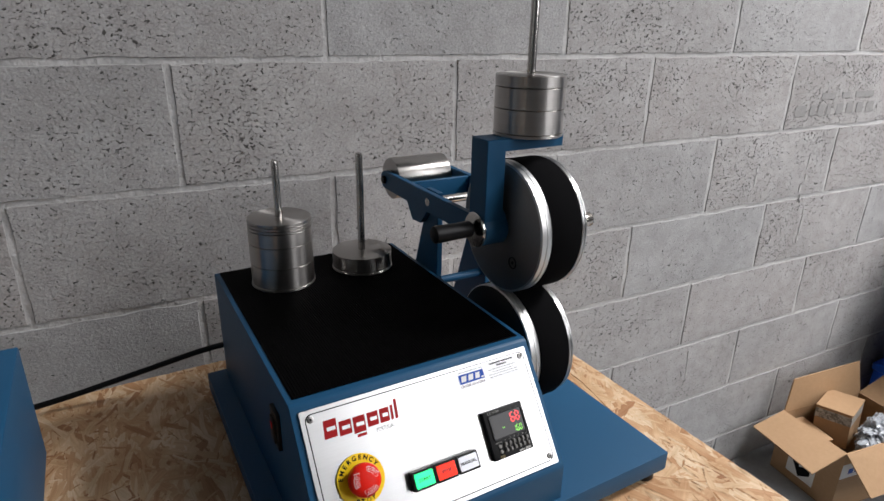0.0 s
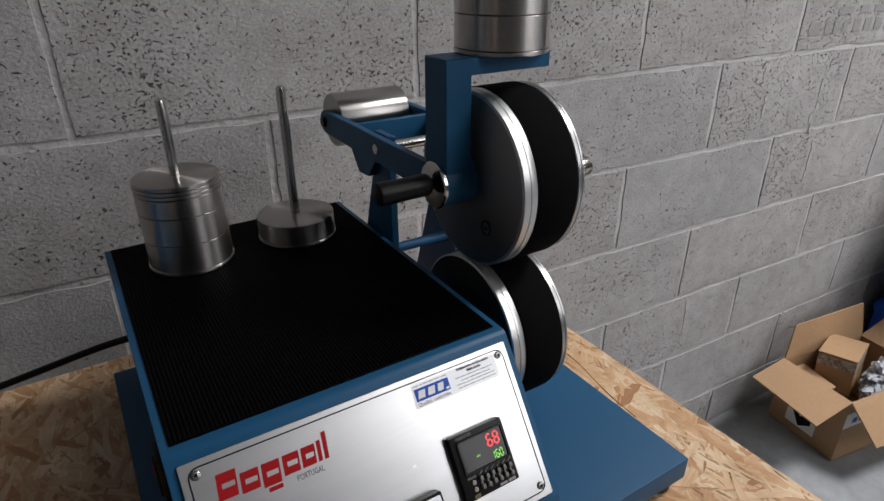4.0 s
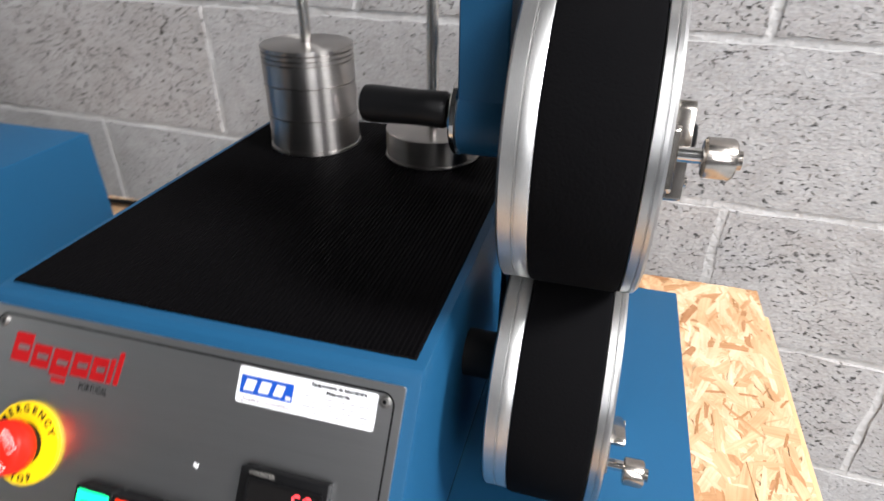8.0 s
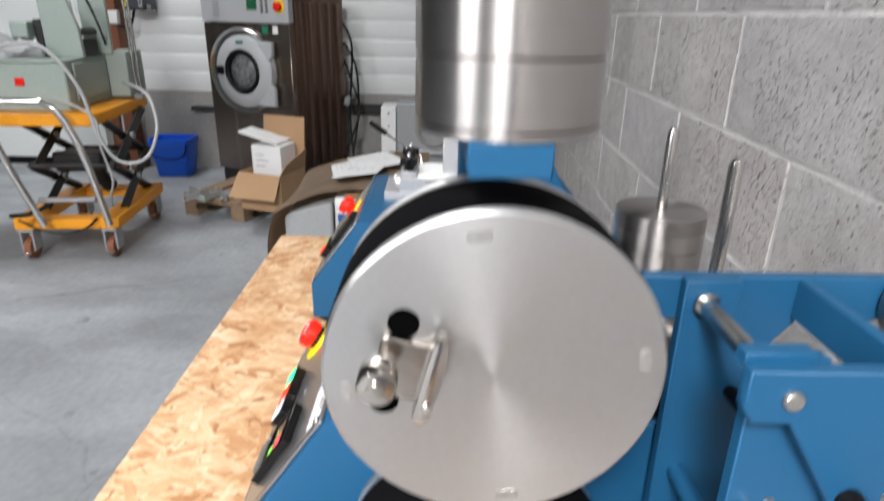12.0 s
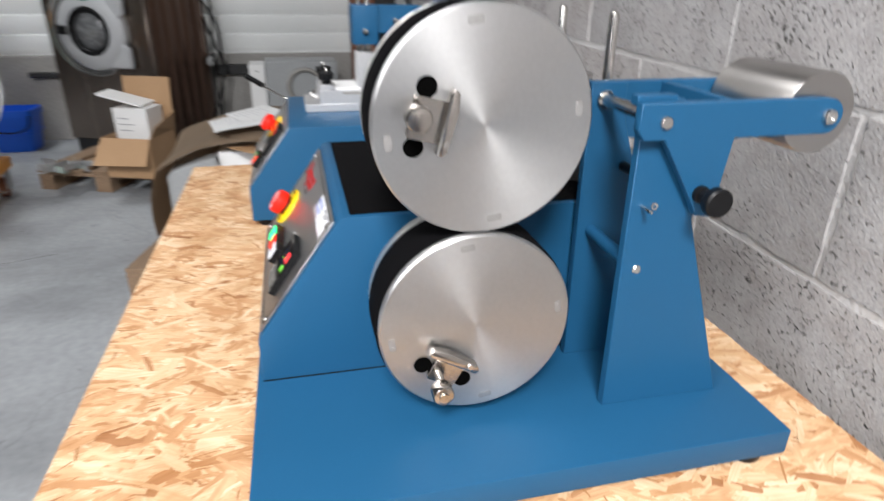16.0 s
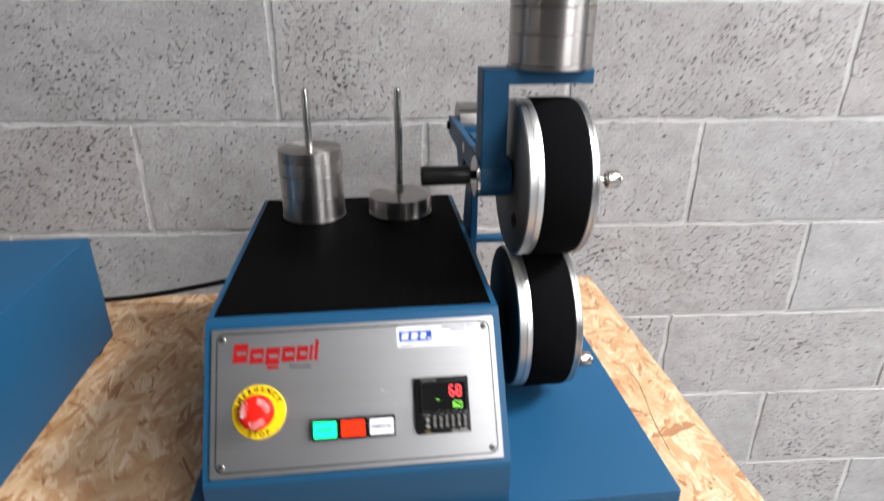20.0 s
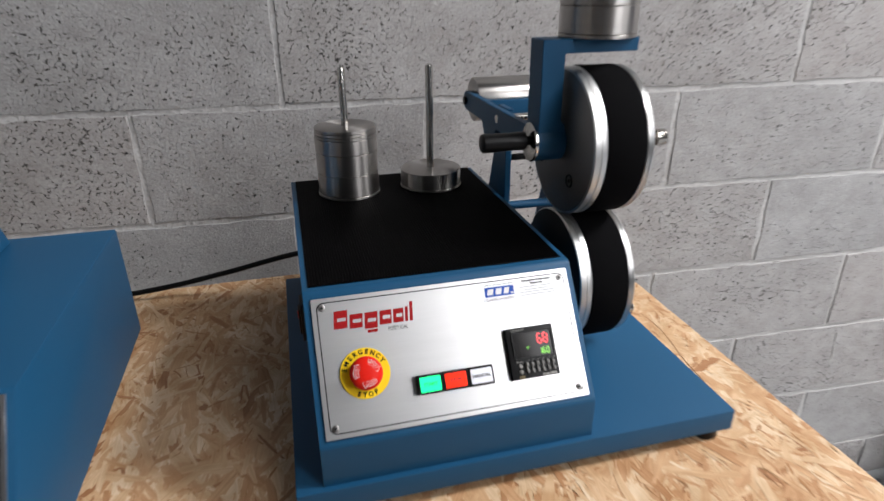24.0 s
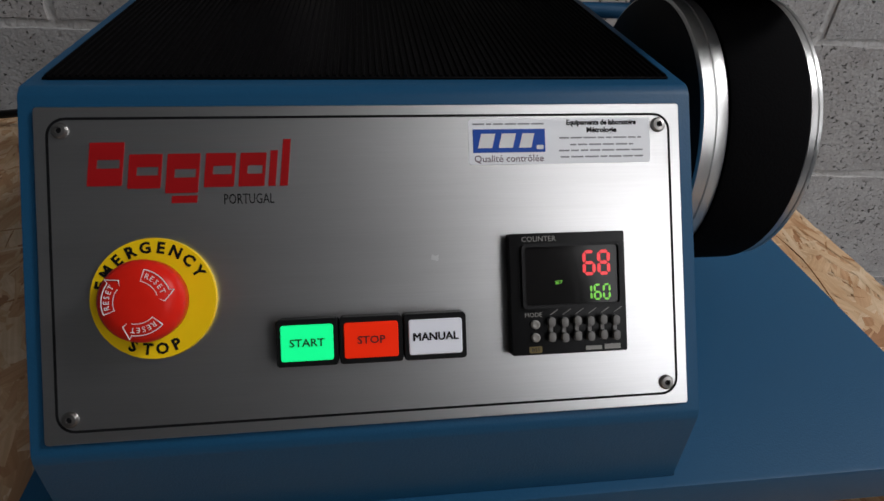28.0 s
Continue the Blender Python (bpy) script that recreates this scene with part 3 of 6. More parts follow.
south = join(box(WEST, DOOR_X0, SOUTH - 0.2, SOUTH, 0, ROOF), box(DOOR_X1, EAST, SOUTH - 0.2, SOUTH, 0, ROOF), box(DOOR_X0, DOOR_X1, SOUTH - 0.2, SOUTH, DOOR_Z1, ROOF), box(DOOR_X0, DOOR_X1, SOUTH - 0.2, SOUTH, 0, DOOR_Z0))
solid("wall_south", south, WALL_PAINT, "unseen dark grey wall with a large high opening, closing the room", "wall", kind="structure")
solid("wall_east", box(EAST, EAST + 0.2, SOUTH, 0.25, 0, ROOF), WALL_PAINT, "unseen dark grey wall closing the room", "wall", kind="structure")

# ---- the table ----
TOP = 0.85
TX0, TX1, TY0, TY1 = -0.753, 0.398, -0.250, 0.462
table = thing("work_table", ((TX0 + TX1) / 2, (TY0 + TY1) / 2, 0), "work table with a raw strand-board top and pine frame", "table")
board = part("tabletop", box(TX0, TX1, TY0, TY1, TOP - 0.018, TOP - 0.0012), OSB_BASE, table, "pressed strand-board top")


def strands(x0, x1, y0, y1, z, count, seed, lengths, widths, along, depth=0.0014):
    """Flat wood strands pressed over one another with frayed ends, weaving slightly, cut at the board's edge."""
    rnd = random.Random(seed)
    bm = bmesh.new()
    uvl = bm.loops.layers.uv.new("UVMap")
    for i in range(count):
        cx, cy = rnd.uniform(x0, x1), rnd.uniform(y0, y1)
        ln, wd = rnd.triangular(*lengths), rnd.triangular(*widths)
        ang = rnd.gauss(1.57, 0.46) if rnd.random() < along else rnd.uniform(0, math.pi)
        c, s = math.cos(ang), math.sin(ang)
        bend = rnd.gauss(0, 0.035) * ln
        n = 6
        top, low, drift = [], [], 0.0
        for k in range(n + 1):
            q = k / n
            drift += rnd.uniform(-0.12, 0.12) * wd
            taper = (0.30 + 0.70 * math.sin(math.pi * min(max(q, 0.06), 0.94)) ** 0.55)
            mid = drift + bend * (4 * (q - 0.5) ** 2 - 0.5)
            u = -ln / 2 + ln * q
            top.append((u + rnd.uniform(-0.35, 0.35) * ln / n, mid + wd / 2 * taper * rnd.uniform(0.7, 1.1)))
            low.append((u + rnd.uniform(-0.35, 0.35) * ln / n, mid - wd / 2 * taper * rnd.uniform(0.7, 1.1)))
        h = z - depth * (1 - (i + 0.5) / count)
        tip, side = rnd.uniform(-0.010, 0.010), rnd.uniform(-0.02, 0.02)
        verts, uvs = [], []
        for u, v in top + low[::-1]:
            x, y = cx + c * u - s * v, cy + s * u + c * v
            verts.append(bm.verts.new((min(max(x, x0), x1), min(max(y, y0), y1), min(h + tip * u + side * v, z + 0.0003))))
            uvs.append((u + i * 0.37, v + i * 0.11))
        try:
            f = bm.faces.new(verts)
        except ValueError:
            continue
        for loop, w in zip(f.loops, uvs):
            loop[uvl].uv = w
    return bm


BOARD = (TX0 + 0.0004, TX1 - 0.0004, TY0 + 0.0004, TY1 - 0.0004)
part("strand", strands(*BOARD, TOP, 20000, 4, (0.014, 0.100, 0.046), (0.0018, 0.021, 0.0046), 0.74), STRAND, board, "pressed wood strands", smooth=0)["kind"] = "stuff"
part("bark_sliver", strands(*BOARD, TOP + 0.0002, 950, 9, (0.004, 0.034, 0.010), (0.0008, 0.0040, 0.0014), 0.6, 0.0006), DARK_STRAND, board, "short dark bark slivers", smooth=0)["kind"] = "stuff"
part("scratch", tube([(0.3360, 0.018, TOP), (0.3385, 0.052, TOP), (0.3440, 0.088, TOP), (0.3500, 0.118, TOP), (0.3535, 0.148, TOP), (0.3500, 0.190, TOP)], 0.0005, 6, 6), DARK_STRAND, board, "thin curved dark crack in the board")
for x0, x1, y0, y1 in ((TX0 + 0.02, TX1 + 0.014, TY0 + 0.004, TY0 + 0.045), (TX0 + 0.02, TX1 + 0.014, TY1 - 0.055, TY1 - 0.012)):
    part("rail", box(x0, TX1 - 0.032, y0, y1, TOP - 0.108, TOP - 0.019, 0.002), PINE, table, "planed pine rail")
part("rail", moved(box(-0.34, 0.34, -0.022, 0.024, TOP - 0.115, TOP - 0.020, 0.0025), pose(TX1 - 0.008, (TY0 + TY1) / 2 - 0.005, 0, 0, 0, 90)), PINE, table, "pale pine end rail standing proud")
part("rail", box(TX0 + 0.02, TX0 + 0.06, TY0 + 0.046, TY1 - 0.056, TOP - 0.108, TOP - 0.019, 0.002), PINE, table)
for x in (TX0 + 0.065, TX1 - 0.078):
    for y in (TY0 + 0.046, TY1 - 0.100):
        part("leg", box(x, x + 0.044, y, y + 0.044, 0.0, TOP - 0.020, 0.002), PINE, table)
brace = tube([(TX1 - 0.055, TY1 - 0.078, 0.30), (TX1 - 0.055, TY0 + 0.068, 0.30)], 0.018, 4)
part("brace", brace, PINE, table, "pine brace between the legs")

# ---- main machine ----
PANEL = Matrix(((1, 0, 0, 0), (0, 0.576, -0.818, 0), (0, 0.818, 0.576, 1.033), (0, 0, 0, 1)))
machine = thing("flexing_tester", (0.07, 0.146, TOP), "blue bench testing machine with two black-banded wheels", "test machine")
BASE_Z = 0.8885
base = part("base_plate", box(-0.158, 0.297, -0.076, 0.369, 0.8635, BASE_Z, 0.0018), BLUE, machine, "blue powder-coated base plate")
for x in (-0.136, 0.277):
    for y in (-0.0585, 0.345):
        part("foot", lathe([(0.0125, TOP), (0.0140, TOP + 0.002), (0.0135, 0.8635)], (x, y, 0), seg=24), PLASTIC, base, "black rubber foot")
HW = 0.133
part("seam", box(-0.1325, 0.1332, -0.0700, 0.3555, BASE_Z, BASE_Z + 0.0015), INK, base, "dark joint under the housing")
prof = [(-0.0705, BASE_Z), (-0.0705, 0.930), (-0.0695, 0.9335), (0.0085, 1.0445), (0.0120, 1.0465), (0.353, 1.0465), (0.356, 1.0435), (0.356, BASE_Z)]
body = part("housing", prism(prof, -HW, HW, "x", 0.0012), BLUE, machine, "blue sheet-metal housing with a sloping front")
MAT_Z = 1.0468
mat_part = part("rubber_mat", box(-HW + 0.006, HW - 0.006, 0.018, 0.350, 1.0462, MAT_Z + 0.0008, 0.0003, 1), MAT_BLACK, body, "black ribbed rubber mat")
ribs = bmesh.new()
RIB_N = 88
for i in range(RIB_N):
    x = -HW + 0.0075 + i * (2 * HW - 0.015) / (RIB_N - 1)
    w, z0 = 0.0008, MAT_Z + 0.0006
    v = [ribs.verts.new(p) for p in ((x - w, 0.0185, z0), (x - w * 0.5, 0.0185, z0 + 0.0011), (x + w * 0.5, 0.0185, z0 + 0.0011), (x + w, 0.0185, z0),
                                     (x - w, 0.3495, z0), (x - w * 0.5, 0.3495, z0 + 0.0011), (x + w * 0.5, 0.3495, z0 + 0.0011), (x + w, 0.3495, z0))]
    for a, b, c, d in ((0, 1, 5, 4), (1, 2, 6, 5), (2, 3, 7, 6)):
        ribs.faces.new((v[a], v[b], v[c], v[d]))
    ribs.faces.new(v[:4]), ribs.faces.new(v[4:][::-1])
part("rib", ribs, MAT_BLACK, mat_part, "fine parallel ribs", smooth=0)["kind"] = "stuff"
# power switch on the left side
inlet = part("mains_switch", box(-HW - 0.004, -HW + 0.001, 0.046, 0.070, 0.972, 1.014, 0.0012), PLASTIC, body, "black mains switch with a red dot")
part("rocker", box(-HW - 0.0062, -HW - 0.0036, 0.051, 0.065, 0.978, 1.006, 0.0014), PLASTIC, inlet, "black rocker")
part("lamp_dot", box(-HW - 0.0068, -HW - 0.0060, 0.0555, 0.0605, 0.994, 1.001, 0.0003, 1), RED, inlet, "small red dot")


def on_panel(bm, u=0.0, v=0.0, w=0.0, turn=0.0):
    return moved(bm, PANEL @ pose(u, v, w, 0, 0, turn))


W0 = 0.0018
plate = part("front_plate", on_panel(prism(rounded(-0.1265, 0.1265, -0.117, 0.009, 0.0012, 2), 0.0003, W0, "z", 0.0003, 1)), PLATE, machine, "brushed aluminium front plate")
o, i_ = rounded(-0.1222, 0.1222, -0.1128, 0.0050, 0.007), rounded(-0.1212, 0.1212, -0.1118, 0.0040, 0.006)
part("border_line", on_panel(ring_of(o, i_, W0 - 0.0001, W0 + 0.00012)), INK, plate, "thin black printed border")
for u, v in ((-0.117, 0), (0.117, 0), (-0.117, -0.1076), (0.117, -0.1076)):
    scr = part("screw", on_panel(lathe([(0.0031, W0), (0.0031, W0 + 0.0006), (0.0024, W0 + 0.0016), (0.0012, W0 + 0.0018), (0.0012, W0 + 0.0008), (0.0, W0 + 0.0008)], seg=20), u, v), SCREW, plate, "small steel socket screw")
    part("socket", on_panel(disc(0.0012, W0 + 0.0004, W0 + 0.0010, (0, 0, 0), "z", 0.0001, 6), u, v), INK, scr, "dark hexagon socket", smooth=0)
part("paint_chip", on_panel(prism([(-0.0016, -0.0006), (0.0012, -0.0014), (0.0016, 0.0012), (0.0002, 0.0008), (-0.0012, 0.0015)], W0, W0 + 0.0003, "z"), 0.0216, -0.0522), WHITE_INK, plate, "tiny white chip")

# brand mark as plain red shapes, in the spacing of the printed word
BX, BY = -0.1085, -0.0205
LEAN = Matrix(((1, 0.10, 0, 0), (0, 1, 0, 0), (0, 0, 1, 0), (0, 0, 0, 1)))
for x0, x1, y0, y1 in ((0.0002, 0.0126, -0.0004, 0.0160), (0.0146, 0.0266, -0.0016, 0.0114), (0.0284, 0.0404, -0.0036, 0.0114), (0.0424, 0.0536, -0.0016, 0.0114), (0.0552, 0.0650, -0.0016, 0.0114)):
    k_, mid_ = 0.0030, (y0 + y1) / 2
    part("brand_mark", on_panel(moved(ring_of(rounded(x0, x1, y0, y1, 0.0003, 1), rounded(x0 + k_, x1 - 0.0012, mid_ - 0.0016, mid_ + 0.0016, 0.0002, 1), W0 - 0.0001, W0 + 0.00025), LEAN), BX, BY), RED_INK, plate, "plain red printed block with a slit", smooth=0)
for x0, x1, y0, y1 in ((0.0310, 0.0404, -0.0074, -0.0046), (0.0664, 0.0692, -0.0016, 0.0122), (0.0708, 0.0738, -0.0016, 0.0165)):
    part("brand_mark", on_panel(moved(box(x0, x1, y0, y1, W0 - 0.0001, W0 + 0.00025), LEAN), BX, BY), RED_INK, plate, "plain red printed bar", smooth=0)
part("printed_word", on_panel(lettering("PORTUGAL", 0.0056, condensed=0.66), -0.0496, -0.0270, W0 + 0.0001), INK, plate, "PORTUGAL in black", smooth=0)

# emergency stop
estop = part("emergency_stop", on_panel(lathe([(0.0226, W0), (0.0229, W0 + 0.0008), (0.0226, W0 + 0.0024), (0.0, W0 + 0.0024)], seg=56), -0.0852, -0.0636), YELLOW, machine, "round yellow emergency-stop plate with red mushroom button")
part("collar", on_panel(lathe([(0.0120, W0 + 0.002), (0.0120, W0 + 0.007), (0.0, W0 + 0.007)], seg=36), -0.0852, -0.0636), PLASTIC, estop, "black collar")
dome = [(0.0100, W0 + 0.005), (0.0137, W0 + 0.0068), (0.0146, W0 + 0.0085), (0.0149, W0 + 0.0135), (0.0144, W0 + 0.0160), (0.0128, W0 + 0.0182), (0.0090, W0 + 0.0196), (0.005, W0 + 0.0202), (0.0, W0 + 0.0204)]
knob_e = part("button", on_panel(lathe(dome, seg=48), -0.0852, -0.0636), RED, estop, "red mushroom button")
EC = (-0.0852, -0.0636)


def arc_text(text, radius, a0, a1, size, w, outward=True):
    """Letters set one by one round an arc."""
    bms = []
    for k, ch in enumerate(text):
        a = radians(a0 + (a1 - a0) * (k / max(1, len(text) - 1)))
        b = lettering(ch, size, bold=0.00022)
        b.transform(PANEL @ Matrix.Translation((EC[0] + radius * math.cos(a), EC[1] + radius * math.sin(a), w)) @ Matrix.Rotation(a + (-math.pi / 2 if outward else math.pi / 2), 4, "Z"))
        bms.append(b)
    return join(*bms)


part("printed_word", arc_text("EMERGENCY", 0.0190, 164, 30, 0.0058, W0 + 0.0025), INK, estop, "EMERGENCY in black", smooth=0)
part("printed_word", arc_text("STOP", 0.0192, 246, 294, 0.0058, W0 + 0.0025, False), INK, estop, "STOP in black", smooth=0)
for mid in (46, 170, 286):
    bms = []
    for k, ch in enumerate("RESET"):
        a = radians(mid + 20 - k * 11)
        b = lettering(ch, 0.0027)
        b.transform(PANEL @ Matrix.Translation((EC[0] + 0.0096 * math.cos(a), EC[1] + 0.0096 * math.sin(a), W0 + 0.0197)) @ Matrix.Rotation(a - math.pi / 2, 4, "Z"))
        bms.append(b)
    part("printed_word", join(*bms), WHITE_INK, knob_e, "RESET in white", smooth=0)
    body = [(d, 0.0021) for d in range(30, -29, -8)] + [(-28, 0.0037), (-45, 0.0), (-28, -0.0037), (-28, -0.0021)] + [(d, -0.0021) for d in range(-26, 31, 8)] + [(30, -0.0021), (30, 0.0021)]
    edge = tube([PANEL @ Vector((EC[0] + (0.0096 + r_) * math.cos(radians(mid + d)), EC[1] + (0.0096 + r_) * math.sin(radians(mid + d)), W0 + 0.0197 - 0.25 * max(0, 0.0008 + r_))) for d, r_ in body], 0.00020, 6)
    part("printed_arrow", edge, WHITE_INK, knob_e, "white outlined arrow")

GREEN_INK = material("dark_green_print", (0.0, 0.10, 0.035), 0.5)
DARK_RED_INK = material("dark_red_print", (0.10, 0.004, 0.004), 0.5)
PLUM_INK = material("plum_print", (0.09, 0.03, 0.06), 0.5)
GREY_PRINT = material("grey_small_print", (0.27, 0.27, 0.29), 0.5)
PALE_PRINT = material("pale_grey_print", (0.46, 0.46, 0.49), 0.6)
# three push buttons
for name, u0, u1, lens, text, ink in (("START", -0.0400, -0.0172, GREEN_LENS, "START", GREEN_INK), ("STOP", -0.0166, 0.0072, ORANGE_LENS, "STOP", DARK_RED_INK), ("MANUAL", 0.0078, 0.0318, WHITE_LENS, "MANUAL", INK)):
    fr = part("push_button", on_panel(prism(rounded(u0, u1, -0.0910, -0.0733, 0.0012, 3), W0, W0 + 0.0092, "z", 0.0006, 1)), PLASTIC, machine, "black-framed push button")
    part("lens", on_panel(prism(rounded(u0 + 0.0017, u1 - 0.0017, -0.0889, -0.0754, 0.0008, 2), W0 + 0.0089, W0 + 0.0099, "z", 0.0003, 1)), lens, fr, "lens lettered " + text)
    word = lettering(text, 0.0041, condensed=1.08, bold=0.00010) if text != "MANUAL" else join(*(moved(lettering(text, 0.0043), pose(d, e, f)) for d, e, f in ((-0.00014, 0, 0), (0.00014, 0, 0.00003), (0, 0.00012, 0.00006))))
    part("printed_word", on_panel(word, (u0 + u1) / 2, -0.0822, W0 + 0.0100), ink, fr, text, smooth=0)

# counter
C0, C1, CV0, CV1, CW = 0.0506, 0.0980, -0.0922, -0.0438, W0 + 0.0062
counter = part("counter", on_panel(prism(rounded(C0, C1, CV0, CV1, 0.0008, 3), W0, CW, "z", 0.0008, 2)), PLASTIC, machine, "black digital counter with red and green digits")
part("bezel", on_panel(ring_of(rounded(0.0551, 0.0963, -0.0738, -0.0480, 0.002), rounded(0.0564, 0.0950, -0.0725, -0.0493, 0.0012), CW - 0.0005, CW + 0.0014)), PLASTIC, counter, "raised display bezel")
part("display_window", on_panel(prism(rounded(0.0564, 0.0950, -0.0725, -0.0493, 0.0012), CW - 0.0004, CW + 0.0002, "z")), GLASS_BLACK, counter, "dark display window")
SEG = {"0": "abcdef", "1": "bc", "6": "acdefg", "8": "abcdefg"}


def digit(ch, h, w, t=0.00105):
    segments = []
    spots = {"a": (0, h / 2, 0), "g": (0, 0, 0), "d": (0, -h / 2, 0), "b": (w / 2, h / 4, 90), "c": (w / 2, -h / 4, 90), "f": (-w / 2, h / 4, 90), "e": (-w / 2, -h / 4, 90)}
    for s_ in SEG[ch]:
        x, y, a = spots[s_]
        ln = (w if a == 0 else h / 2) - t * 0.55
        b = prism([(-ln / 2, 0), (-ln / 2 + t / 2, t / 2), (ln / 2 - t / 2, t / 2), (ln / 2, 0), (ln / 2 - t / 2, -t / 2), (-ln / 2 + t / 2, -t / 2)], 0, 0.00015, "z")
        b.transform(pose(x, y, 0, 0, 0, a))
        segments.append(b)
    return segments


for k, ch in enumerate("68"):
    for bar in digit(ch, 0.0088, 0.0040, 0.0012):
        part("digit_segment", on_panel(bar, 0.0829 + 0.0061 * k, -0.0563, CW + 0.0003), RED_LED, counter, "red lit digit segment", smooth=0)
for k, ch in enumerate("160"):
    for bar in digit(ch, 0.0057, 0.0024, 0.0008):
        part("digit_segment", on_panel(bar, 0.0823 + 0.0038 * k, -0.0681, CW + 0.0003), GREEN_LED, counter, "green lit digit segment", smooth=0)
part("printed_word", on_panel(lettering("SET", 0.0020), 0.0702, -0.0637, CW + 0.0003), GREEN_LED, counter, "SET lit green", smooth=0)
part("printed_word", on_panel(lettering("COUNTER", 0.0030), 0.0625, -0.0462, CW + 0.0001), GREY_SWITCH, counter, "COUNTER in grey", smooth=0)
part("printed_word", on_panel(lettering("MODE", 0.0025), 0.0594, -0.0763, CW + 0.0001), GREY_SWITCH, counter, "MODE in grey", smooth=0)
part("key_surround", on_panel(prism(rounded(0.0574, 0.0626, -0.0914, -0.0888, 0.0005, 3), CW, CW + 0.00015, "z")), MUSTARD, counter, "dull yellow printed panel", smooth=0)
part("printed_word", on_panel(lettering("RST", 0.0020), 0.0600, -0.0901, CW + 0.0003), PLASTIC, counter, "RST on dull yellow", smooth=0)
part("maker_mark", on_panel(box(0.0806, 0.0872, -0.0912, -0.0896, 0, 0.0002), w=CW), GREY_SWITCH, counter, "small grey mark")
part("maker_mark", on_panel(box(0.0884, 0.0950, -0.0912, -0.0892, 0, 0.0002), w=CW), GREY_SWITCH, counter, "small grey mark")
for v in (-0.0800, -0.0852):
    part("key", on_panel(lathe([(0.0018, CW), (0.0018, CW + 0.0010), (0.0012, CW + 0.0014), (0.0, CW + 0.0009)], seg=18), 0.0600, v), GREY_SWITCH, counter, "small round grey key")
for k in range(6):
    u, v = 0.0662 + 0.0053 * k, -0.0820 - (0.0004 if k % 2 else 0.0)
    rk = part("rocker_switch", on_panel(prism([(-0.0046, 0), (-0.0044, 0.0022), (-0.0012, 0.0009), (0.0012, 0.0009), (0.0044, 0.0022), (0.0046, 0)], -0.0009, 0.0009, "x", 0.0003, 1), u, v, CW), ROCKER, counter, "grey digit rocker")
    for dv in (-0.0030, 0.0030):
        part("finger_tip", on_panel(prism(rounded(-0.0014, 0.0014, -0.0019, 0.0019, 0.0012, 4), 0.0006, 0.0030, "z", 0.0006, 2), u, v + dv, CW), ROCKER, rk, "rounded rocker end")
    part("leader_line", on_panel(prism([(u - 0.0002, -0.0766), (u + 0.0002, -0.0766), (u + 0.0036, -0.0744), (u + 0.0030, -0.0744)], CW, CW + 0.0002, "z")), GREY_SWITCH, counter, "thin grey leader line", smooth=0)

# dealer's sticker
stick = part("sticker", on_panel(prism(rounded(0.0368, 0.1133, -0.0155, 0.0030, 0.0015, 4), W0, W0 + 0.00018, "z")), LABEL, machine, "glossy white sticker with small print")
SW = W0 + 0.0002
lg = part("printed_panel", on_panel(box(0.0386, 0.0684, -0.0106, -0.0012, 0, 0.00015), w=SW), LOGO_BLUE, stick, "blue printed panel")
for x0, x1 in ((0.0405, 0.0478), (0.0490, 0.0563), (0.0575, 0.0640)):
    part("printed_mark", on_panel(prism([(x0, -0.0088), (x1 - 0.0015, -0.0088), (x1, -0.0030), (x0 + 0.0015, -0.0030)], 0, 0.00012, "z"), w=SW + 0.00016), WHITE_INK, lg, "plain white slanted shape", smooth=0)
part("printed_mark", on_panel(box(0.0648, 0.0676, -0.0095, -0.0078, 0, 0.00012), w=SW + 0.00016), WHITE_INK, lg, "small white bar")
part("printed_word", on_panel(lettering("Qualité contrôlée", 0.0040), 0.0533, -0.0132, SW), PLUM_INK, stick, "Qualité contrôlée in black", smooth=0)
part("printed_word", on_panel(lettering("Equipements de laboratoire", 0.0029, condensed=0.92, bold=0.00012), 0.0925, 0.0012, SW), INK, stick, "bold black line of print", smooth=0)
part("printed_word", on_panel(lettering("Métrologie", 0.0029, bold=0.00012), 0.0925, -0.0019, SW), INK, stick, "bold black line of print", smooth=0)
for u0, u1, v in ((0.0386, 0.0680, 0.0009), (0.0745, 0.1095, -0.0050), (0.0790, 0.1060, -0.0078), (0.0742, 0.1100, -0.0102), (0.0748, 0.1102, -0.0128)):
    u = u0
    rnd = random.Random(int(u0 * 1e5 + v * 1e6))
    while u < u1 - 0.001:
        ln = min(rnd.uniform(0.002, 0.006), u1 - u)
        part("print_bar", on_panel(box(u, u + ln, v - 0.00030, v + 0.00030, 0, 0.0001), w=SW), GREY_PRINT, stick, smooth=0)
        u += ln + 0.0008

# posts behind the wheels
POST = [(0.2245, BASE_Z), (0.340, BASE_Z), (0.256, 1.132), (0.256, 1.158), (0.2230, 1.158)]
